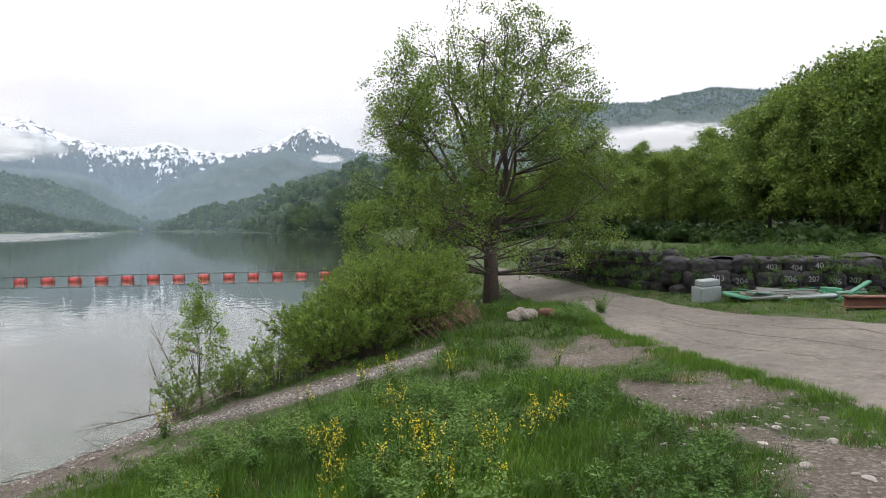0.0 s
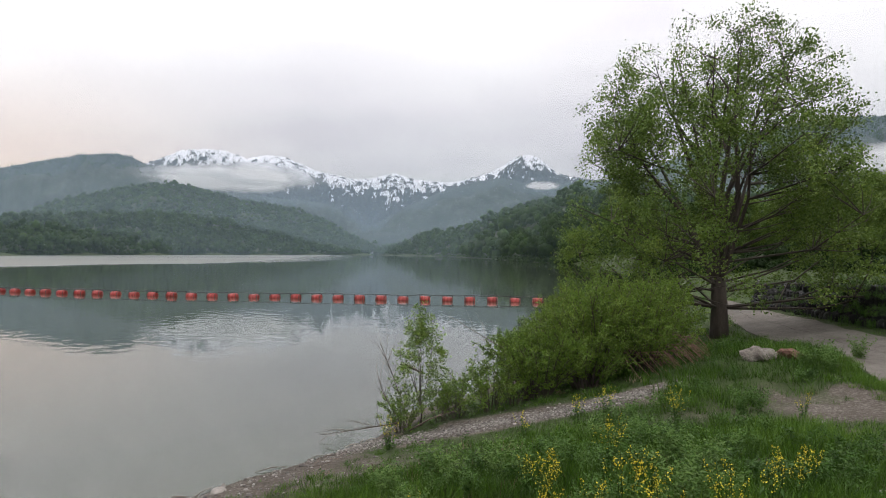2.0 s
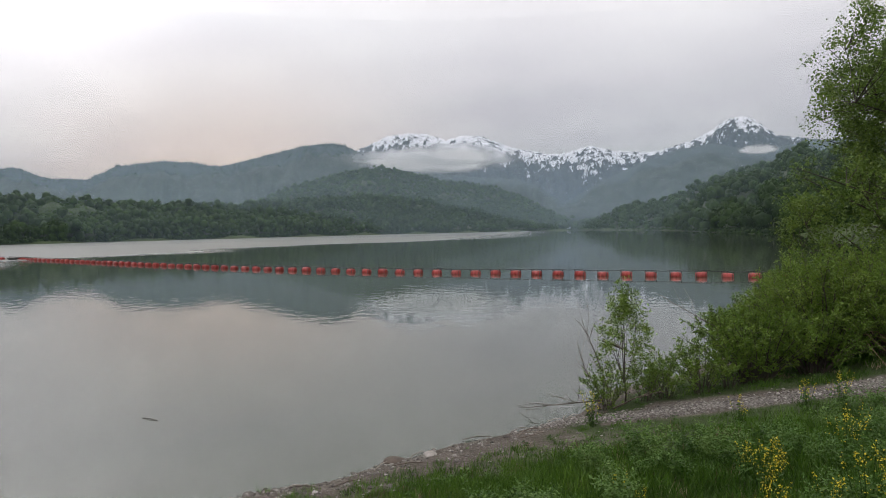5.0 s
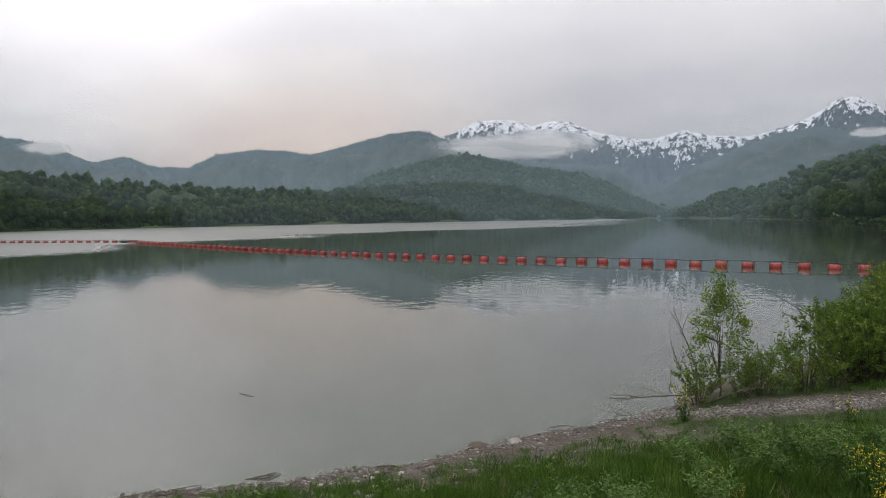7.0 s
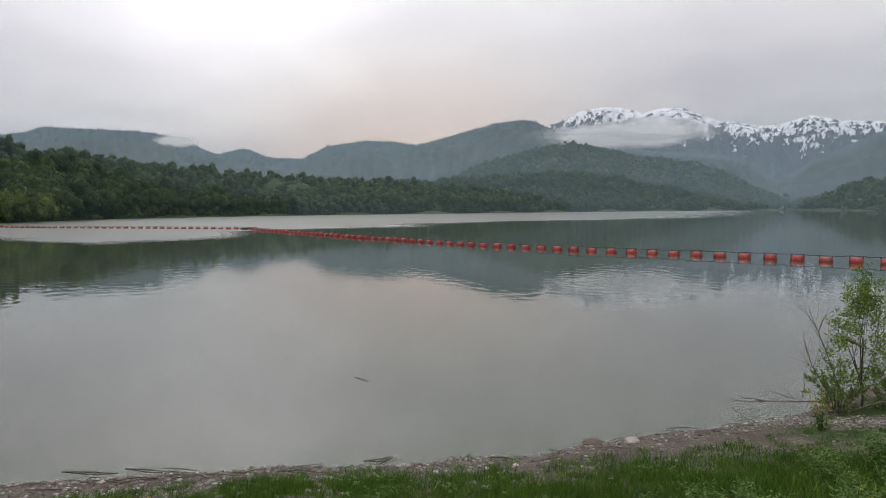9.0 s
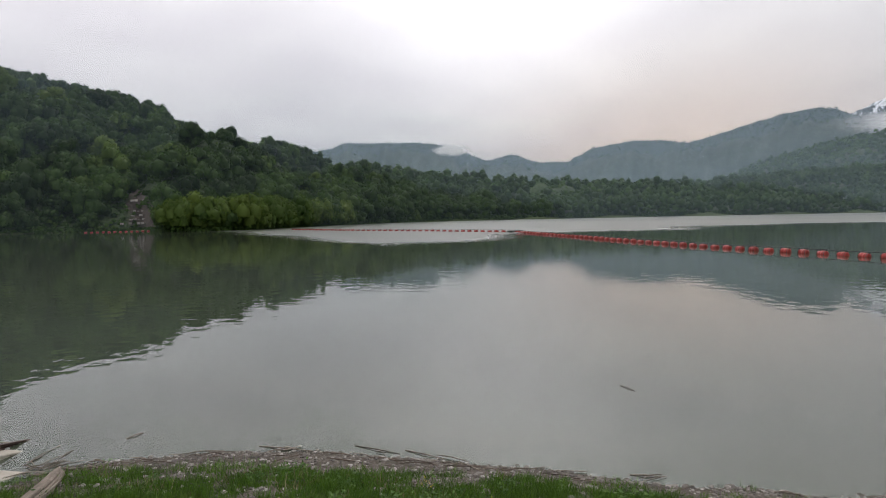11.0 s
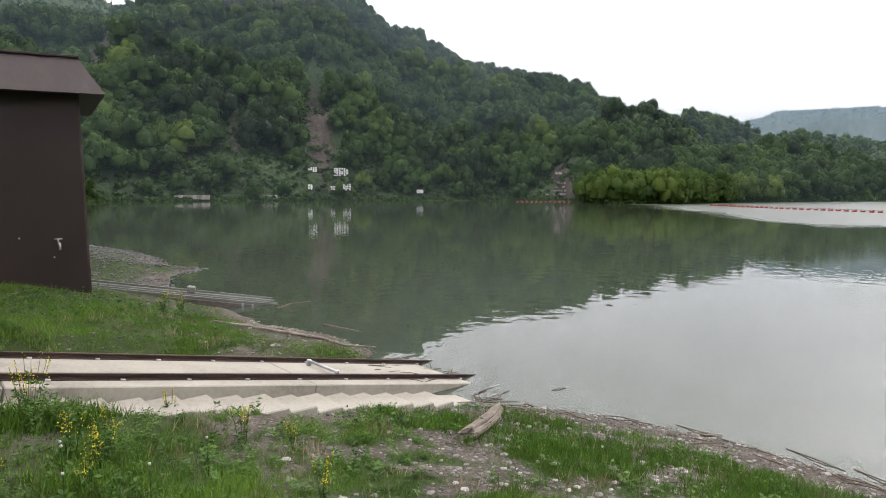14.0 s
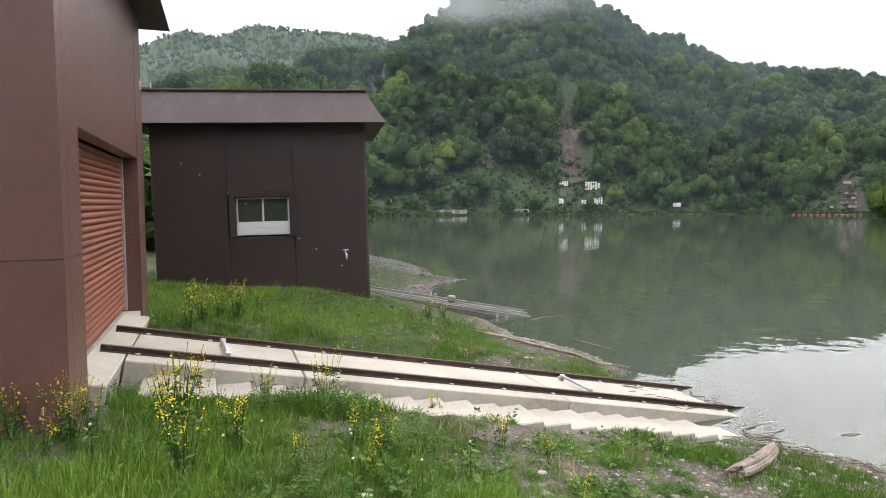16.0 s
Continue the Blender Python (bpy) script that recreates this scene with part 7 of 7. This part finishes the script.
BAGLINE = np.array([(7.9, 16.5), (5.6, 16.25), (3.8, 16.3), (3.2, 17.0), (2.15, 19.3), (0.75, 24.2), (-0.45, 28.9), (-1.3, 31.5)])


def bag_wall():
    r = random.Random(21)
    seg = np.r_[0, np.cumsum(np.hypot(*np.diff(BAGLINE, axis=0).T))]

    def place(s):
        p = np.array([np.interp(s, seg, BAGLINE[:, 0]), np.interp(s, seg, BAGLINE[:, 1])])
        q = np.array([np.interp(s + 0.1, seg, BAGLINE[:, 0]), np.interp(s + 0.1, seg, BAGLINE[:, 1])])
        a = math.degrees(math.atan2(*(q - p)[::-1]))
        n = np.array([math.sin(radians(a)), -math.cos(radians(a))])
        return p, a, -n if n[1] > 0 else n

    turn = seg[3]
    rows = ([3.35, 3.9, 4.45, 5.0, 5.5, 6.1, 6.6, 7.15, 7.7, 8.2], [3.3, 3.8, 4.3, 4.85, 5.35, 5.8, 6.3, 6.8, 7.35, 7.85, 8.35],
            [3.1, 3.6, 4.08, 4.59, 5.14, 5.57, 6.03, 6.53, 7.07, 7.6, 8.1], [3.2, 3.72, 4.2, 4.66, 5.18, 5.71, 6.24, 6.8, 7.35, 7.9])
    marks = {(2, 2): "203", (2, 3): "204", (2, 4): "5", (2, 5): "206", (2, 6): "207", (2, 7): "206", (2, 8): "207", (3, 4): "403", (3, 5): "404", (3, 6): "40", (3, 7): "406"}
    for row, xs in enumerate(rows):
        for i, x in enumerate(xs):
            y = 16.3 + 0.06 * row + 0.12 * max(x - 6, 0) + 0.7 * max(3.75 - x, 0) + r.uniform(-0.05, 0.05)
            ob = new("sandbag", LARGE[r.randrange(4)])
            ob.matrix_world = pose(x, y, 1.17 + 0.305 * row + r.uniform(-0.025, 0.025), r.uniform(-6, 6), r.uniform(-7, 7), r.uniform(-12, 12)) @ Matrix.Scale(r.uniform(0.92, 1.08), 4)
            tagged(ob, "large black sandbag in the wall with a painted number" if (row, i) in marks else "large black woven sandbag stacked in the roadside wall", "sandbag", "sandbags in the roadside wall")
            if (row, i) in marks:
                numeral(marks[row, i], ob)
    for row in range(4):
        s = turn + 0.2 + 0.2 * (row % 2)
        while s < seg[-1]:
            p, a, n = place(s)
            p = p - n * (0.06 * row + r.uniform(-0.06, 0.06))
            ob = new("sandbag", SMALL[r.randrange(6)])
            ob.matrix_world = pose(p[0], p[1], gz(*p) + 0.08 + 0.255 * row + r.uniform(-0.03, 0.03), r.uniform(-14, 14), r.uniform(-14, 14), a + r.uniform(-40, 40) + 180 * r.randrange(2))
            tagged(ob, "small black sandbag stacked in the roadside wall", "sandbag", "sandbags in the roadside wall")
            s += 0.38 * r.uniform(0.85, 1.15)
    # weeds rooted between the bags
    places, sizes = [], []
    for _ in range(250):
        s = r.uniform(0, seg[-1]) * r.uniform(0.3, 1)
        p, a, n = place(s)
        h = r.choice((0.0, 0.28, 0.45, 0.72, 0.95)) + r.uniform(-0.05, 0.05)
        p = p + n * (0.30 - 0.15 * h)
        places.append((p[0], p[1], gz(*p) + h))
        sizes.append(r.uniform(0.45, 1.0))
    strew("wall_weeds", WEEDS + LONG, places, sizes, [r.uniform(0.3, 0.8) for _ in places], M_WEED, "green weeds rooted between the sandbags", "weeds")
    # the fill behind, under torn black sheeting
    back = 2.4
    u = np.linspace(0, seg[-1], 120)
    w = np.linspace(0, 1, 9)
    V = []
    for s in u:
        p, a, n = place(s)
        for k in w:
            q = p - n * (0.1 + back * k)
            V.append((q[0], q[1], gz(*p) + np.interp(s, [0, turn, turn + 3, seg[-1]], [0.86, 0.86, 0.80, 0.78]) * (1 - 0.85 * max(0, k - 0.6) / 0.4) - 0.08 + 0.11 * fbm(np.array([s * 2.6]), np.array([k * 5]), 9, 4)[0]))
    ob = new("sheeting", np_mesh("sheeting", V, grid_faces(len(u), len(w)), M_BAG, True))
    tagged(ob, "torn black plastic sheeting over the fill behind the sandbags", "sheeting")


bag_wall()


# ---- things dumped in front of the bags ----
M_TEAL = surf("faded_blue_green_sheet", [(0.3, (0.13, 0.16, 0.16)), (0.7, (0.21, 0.25, 0.245))], 3, 30, 0.6, 0.1, 0.004)
M_GREEN = surf("green_painted_board", [(0.3, (0.025, 0.12, 0.07)), (0.7, (0.05, 0.20, 0.12))], 3, 30, 0.55, 0.1, 0.004)
M_RUST = surf("rust_brown_beam", [(0.3, (0.055, 0.025, 0.016)), (0.7, (0.15, 0.07, 0.045))], 3, 30, 0.8, 0.4, 0.01)
M_DARKBOARD = surf("dark_grey_board", [(0.3, (0.05, 0.06, 0.055)), (0.7, (0.12, 0.13, 0.12))], 3, 30, 0.7, 0.2, 0.005)


def dumped(name, m, specs, mat, label, category, bevel=0.01):
    ob = part(name, boxes(*specs, bevel=bevel), mat)
    ob.matrix_world = m
    return tagged(ob, label, category)


M_ROCK = surf("weathered_boulder", [(0.3, (0.05, 0.044, 0.036)), (0.5, (0.15, 0.135, 0.115)), (0.75, (0.36, 0.335, 0.295))], 5, 28, 0.92, 1.0, 0.05)
g = lambda x, y: gz(x, y)
cab = empty("metal_cabinet", pose(3.5, 14.9, g(3.5, 14.9) - 0.02, 3, -4, 24) @ Matrix.Scale(0.85, 4), "faded blue-green metal cabinet dumped in the grass", "cabinet")
part("body", boxes((-0.3, -0.2, 0, 0.3, 0.2, 0.42), bevel=0.015), M_TEAL, cab)
part("lid", boxes((-0.22, -0.16, 0.425, 0.3, 0.18, 0.58), bevel=0.02), M_TEAL, cab)
part("door", boxes((-0.27, -0.215, 0.03, 0.27, -0.202, 0.39), bevel=0.004), M_TEAL, cab)
for i, (x, y, lx, ly, a, tilt, mat, lab) in enumerate([(4.25, 14.7, 0.9, 0.35, 10, 8, M_GREEN, "green board lying in the grass"), (4.5, 14.5, 0.8, 0.25, -15, -6, M_DARKBOARD, "broken dark board on the rubbish heap"), (4.1, 14.5, 0.7, 0.2, 25, 12, M_GREEN, "green board lying in the grass"),
                                                  (5.0, 14.7, 1.1, 0.3, 3, 4, M_DARKBOARD, "dark grey panel lying in the grass"), (5.45, 14.5, 0.9, 0.25, -8, -5, M_TEAL, "pale sheet lying in the grass"), (6.0, 14.8, 0.5, 0.35, 4, 14, M_GREEN, "green board lying in the grass"),
                                                  (6.25, 14.6, 0.9, 0.12, 18, -28, M_GREEN, "green board propped up at a slant"), (5.6, 15.0, 0.9, 0.3, 0, 3, M_DARKBOARD, "dark grey panel lying in the grass"), (4.7, 14.95, 0.6, 0.3, 40, 10, M_DRIFT, "splintered pale plank on the rubbish heap")]):
    dumped("board", pose(x, y, g(x, y) + 0.06 + 0.3 * abs(math.sin(radians(tilt))) * lx, 4, tilt, a), [(-lx / 2, -ly / 2, -0.02, lx / 2, ly / 2, 0.02)], mat, lab, "board", 0.006)
r_ = random.Random(31)
for i in range(26):
    x, y = r_.choice((r_.gauss(4.25, 0.22), r_.uniform(4.2, 6.6))), r_.uniform(14.55, 15.2)
    mat, lab = ((M_GREEN, "green painted slat in the rubbish heap"), (M_DARKBOARD, "broken grey slat in the rubbish heap"), (M_DRIFT, "splintered pale slat in the rubbish heap"), (M_GREEN, "green painted slat in the rubbish heap"))[i % 4]
    lx, ly = r_.uniform(0.25, 0.8), r_.uniform(0.04, 0.12)
    dumped("slat", pose(x, y, g(x, y) + r_.uniform(0.05, 0.2), r_.uniform(-20, 20), r_.uniform(-12, 12), r_.uniform(-35, 35)), [(-lx / 2, -ly / 2, -0.012, lx / 2, ly / 2, 0.012)], mat, lab, "slat", 0.004)
dumped("grey_panel", pose(5.1, 14.85, g(5.1, 14.85) + 0.10, 38, 4, 4), [(-0.6, -0.14, -0.02, 0.6, 0.14, 0.02)], M_DARKBOARD, "long dark grey panel leaning on the rubbish heap", "panel", 0.006)
dumped("green_box", pose(5.95, 14.85, g(5.95, 14.85) + 0.12, 0, 3, 8), [(-0.17, -0.12, -0.12, 0.17, 0.12, 0.12)], M_GREEN, "small dark green box in the grass", "box", 0.015)
beam = empty("steel_beam", pose(7.1, 13.2, g(7.1, 13.2) + 0.03, 0, 0, 3), "long rust-brown steel beam lying beside the road", "beam")
part("flange", boxes((-1.6, -0.12, 0.0, 2.4, 0.12, 0.03), bevel=0.006), M_RUST, beam)
part("flange", boxes((-1.6, -0.12, 0.19, 2.4, 0.12, 0.22), bevel=0.006), M_RUST, beam)
part("web", boxes((-1.6, -0.015, 0.031, 2.4, 0.015, 0.189)), M_RUST, beam)
stone(-0.35, 12.7, 0.29, 60, "large pale boulder on the mound under the tree", M_ROCK, flat=0.6, turn=15, lift=0.35, bumpy=0.55)
stone(0.05, 12.75, 0.22, 61, "brown boulder beside the large pale one", M_RUST, 0.6, 70, 0.3, bumpy=0.5)
# bundle of dry stems below the tree
bm = bmesh.new()
r_ = random.Random(6)
for k in range(90):
    x, y = -1.75 + r_.gauss(0, 0.35), 13.4 + r_.gauss(0, 0.5)
    a, n = r_.uniform(2.2, 3.6), r_.uniform(0.4, 0.9)
    tube(bm, [(x, y, gz(x, y)), (x + math.cos(a) * n * 0.6, y + math.sin(a) * n * 0.3, gz(x, y) + n * 0.5), (x + math.cos(a) * n, y + math.sin(a) * n * 0.5, gz(x, y) + n * 0.45)], [0.006, 0.005, 0.003], 4, False)
M_STALK = surf("red_brown_stalks", [(0.3, (0.12, 0.07, 0.045)), (0.7, (0.24, 0.16, 0.11))], 4, 30, 0.9)
tagged(part("dry_stems", bm, M_STALK), "bundle of dry reddish stems under the bushes", "dead stems", kind="stuff")

# ---- boom of floats ----
M_FLOAT = surf("faded_red_float", [(0.3, (0.21, 0.022, 0.020)), (0.6, (0.30, 0.036, 0.030)), (0.85, (0.40, 0.085, 0.07))], 4, 25, 0.45, 0.1, 0.01, spread=0.12)
M_BAND = surf("dark_rubber", [(0.3, (0.02, 0.018, 0.018)), (0.7, (0.05, 0.042, 0.04))], 4, 25, 0.7, 0.1, 0.005)
LINE = np.array([(-7.2, 42.9), (-13.75, 39.95), (-21.7, 36.5), (-30.3, 33.3), (-36.3, 30.7), (-45.9, 27.9), (-52.6, 26.7), (-68.6, 24.6), (-80, 23.6), (-103.5, 21.2), (-118, 8), (-131, -6), (-150, -20.5)])


def build_boom():
    float_ = tagged(new("float"), "red drum float on the boom across the lake", "buoy", "floats of the boom")
    bm = bmesh.new()
    prof = [(-0.33, 0.05), (-0.33, 0.19), (-0.30, 0.235), (-0.13, 0.24), (-0.12, 0.25), (-0.09, 0.25), (-0.08, 0.24), (0.08, 0.24), (0.09, 0.25), (0.12, 0.25), (0.13, 0.24), (0.30, 0.235), (0.33, 0.19), (0.33, 0.05)]
    tube(bm, [(x, 0, 0) for x, _ in prof], [q for _, q in prof], 14)
    part("drum", bm, M_FLOAT, float_)
    for x in (-0.27, 0.27):
        bm = bmesh.new()
        tube(bm, [(x - 0.02, 0, 0), (x + 0.02, 0, 0)], [0.243, 0.243], 14)
        part("band", bm, M_BAND, float_, "dark rubber band")
    for x in (-0.33, 0.33):
        part("lug", boxes((x - 0.025, -0.03, 0.21, x + 0.025, 0.03, 0.33), bevel=0.006), M_BAND, float_)
    seg = np.r_[0, np.cumsum(np.hypot(*np.diff(LINE, axis=0).T))]
    at = lambda s: np.array([np.interp(s, seg, LINE[:, 0]), np.interp(s, seg, LINE[:, 1])])
    r = random.Random(14)
    ends, s, n = [], 0.4, 0
    while s < seg[-1]:
        p, q = at(s), at(s + 0.3)
        a = math.degrees(math.atan2(q[1] - p[1], q[0] - p[0]))
        m = pose(p[0], p[1] + 0.0, 0.03 + r.uniform(-0.03, 0.03), r.uniform(-8, 8), r.uniform(-3, 3), a + r.uniform(-4, 4))
        if n == 0:
            float_.matrix_world = m
        else:
            copy_thing(float_, m)
        ends.append((m @ Vector((-0.34, 0, 0.32)), m @ Vector((0.34, 0, 0.32))))
        s += 1.45
        n += 1
    bm = bmesh.new()
    for (a0, b0), (a1, b1) in zip(ends, ends[1:]):
        mid_ = (b0 + a1) / 2 - Vector((0, 0, 0.035))
        tube(bm, [a0, b0, mid_, a1], [0.022, 0.022, 0.022, 0.022], 5, False)
    tagged(part("boom_rope", bm, M_BAND), "dark rope strung along the tops of the floats", "rope")
    # a gangway raft where the boom bends
    raft = empty("raft", pose(-103.5, 21.2, 0.1, 0, 0, 140), "small dark raft moored at the bend of the boom", "raft")
    part("deck", boxes((-1.8, -0.5, 0.05, 1.8, 0.5, 0.2), bevel=0.03), M_DARKBOARD, raft)
    for x in (-1.2, 1.2):
        part("pontoon", boxes((x - 0.3, -0.45, -0.25, x + 0.3, 0.45, 0.049), bevel=0.04), M_BAND, raft)
    # a short orange boom under the far slope
    small = tagged(new("float"), "small orange float on the far boom", "buoy", "floats of the far boom")
    bm = bmesh.new()
    tube(bm, [(-0.3, 0, 0), (-0.26, 0, 0), (0.26, 0, 0), (0.3, 0, 0)], [0.08, 0.15, 0.15, 0.08], 8)
    part("drum", bm, M_FLOAT, small)
    for k in range(17):
        x, y, _ = polar(107.0 + 0.40 * k, 172 - 0.3 * k)
        m = pose(float(x), float(y), 0.06, 0, 0, 107)
        if k == 0:
            small.matrix_world = m
        else:
            copy_thing(small, m)


build_boom()

# ---- retaining works on the far slope ----
M_GRID = surf("whitewashed_concrete", [(0.3, (0.36, 0.36, 0.34)), (0.7, (0.54, 0.54, 0.52))], 0.8, 6, 0.9, 0.2, 0.03)


def frame_wall(az, el, wide, high, cols, rows, dist, label):
    x, y, _ = polar(az, dist)
    ob = empty("retaining_frame", pose(float(x), float(y), 3 + dist * math.tan(radians(el)), -24, 0, az), label, "retaining wall", "frames on the far slope")
    rr = random.Random(int(az * 10))
    for i in range(cols):
        for k in range(rows):
            if rr.random() < 0.17:
                continue
            u, v = -wide / 2 + wide * i / cols, high * k / rows
            a, b = wide / cols * rr.uniform(0.6, 0.9), high / rows * rr.uniform(0.55, 0.9)
            part("panel", boxes((u, -0.15, v, u + a, 0.04, v + b), bevel=0.03), M_GRID, ob)
    part("infill", boxes((-wide / 2, 0.05, 0, wide / 2, 0.35, high)), M_HILL, ob)


for az, el, w, h, c, r in ((131.1, 1.35, 2.6, 1.7, 4, 3), (128.7, 1.05, 4.2, 2.6, 6, 5), (131.3, -0.15, 1.4, 1.8, 2, 3), (129.4, -0.15, 1.4, 1.8, 2, 4), (128.2, -0.2, 2.4, 2.2, 4, 4)):
    frame_wall(az, el, w * 0.85, h * 0.85, c, r, 163.5, "white concrete lattice frame on the slope")
for k, (az, el, n) in enumerate([(109.2, -0.45, 12), (109.0, -0.12, 11), (108.9, 0.2, 9), (109.2, 0.55, 8), (109.4, 0.95, 7), (109.5, 1.35, 5)]):
    dist = 180.5 + 2.2 * k
    x, y, _ = polar(az, dist)
    ob = empty("stone_terrace", pose(float(x), float(y), 3 + dist * math.tan(radians(el)), 0, 0, az), "pale terraced stone course on the far slope", "retaining wall", "terraces on the far slope")
    rr = random.Random(k)
    for i in range(n):
        if rr.random() < 0.4:
            continue
        u = (i - n / 2) * 0.95
        part("block", boxes((u, -0.3, 0, u + rr.uniform(0.6, 0.92), 0.6, rr.uniform(0.3, 0.62)), bevel=0.04), M_STONE, ob)
for az, el, n, dist in ((140.8, -0.75, 8, 150), (135.2, -0.7, 7, 158), (121.9, -0.15, 2, 171)):
    x, y, _ = polar(az, dist)
    ob = empty("low_wall", pose(float(x), float(y), 3 + dist * math.tan(radians(el)) - 0.3, 0, 0, az), "low pale stone wall at the foot of the slope", "wall", "low walls across the bay")
    for i in range(n):
        part("block", boxes(((i - n / 2) * 0.9, -0.3, -0.4, (i - n / 2) * 0.9 + 0.86, 0.4, 0.55), bevel=0.05), M_STONE if n > 2 else M_GRID, ob)
# small white hut at the head of the lake
hut = empty("hut", pose(*[float(v) for v in polar(34.6, 845)[:2]], 1.0, 0, 0, 34), "tiny white hut at the head of the lake", "hut")
part("wall", boxes((-4, -2, -1, 4, 2, 3.2)), M_GRID, hut)
part("roof", boxes((-4.3, -2.3, 3.21, 4.3, 2.3, 3.7)), M_DARKBOARD, hut)

# ---- the bank underfoot ----
p_ = spread(4200, 0, 360, 0.05, 6.0, 0.65)
near = (np.hypot(p_[:, 0], p_[:, 1]) < 2.6) | (p_[:, 0] > 0.4) & (p_[:, 1] < 3)
p_ = p_[near & (RNG.uniform(0, 1, len(p_)) < green(p_[:, 0], p_[:, 1])) & free_ground(p_[:, 0], p_[:, 1])]
p_[:, 2] = ground_z(p_[:, 0], p_[:, 1]) - 0.01
strew("grass", TUFTS, p_, RNG.uniform(0.6, 1.2, len(p_)), np.clip(RNG.normal(0.4, 0.15, len(p_)), 0, 1), M_GRASS, "short spring grass on top of the bank", "grass")
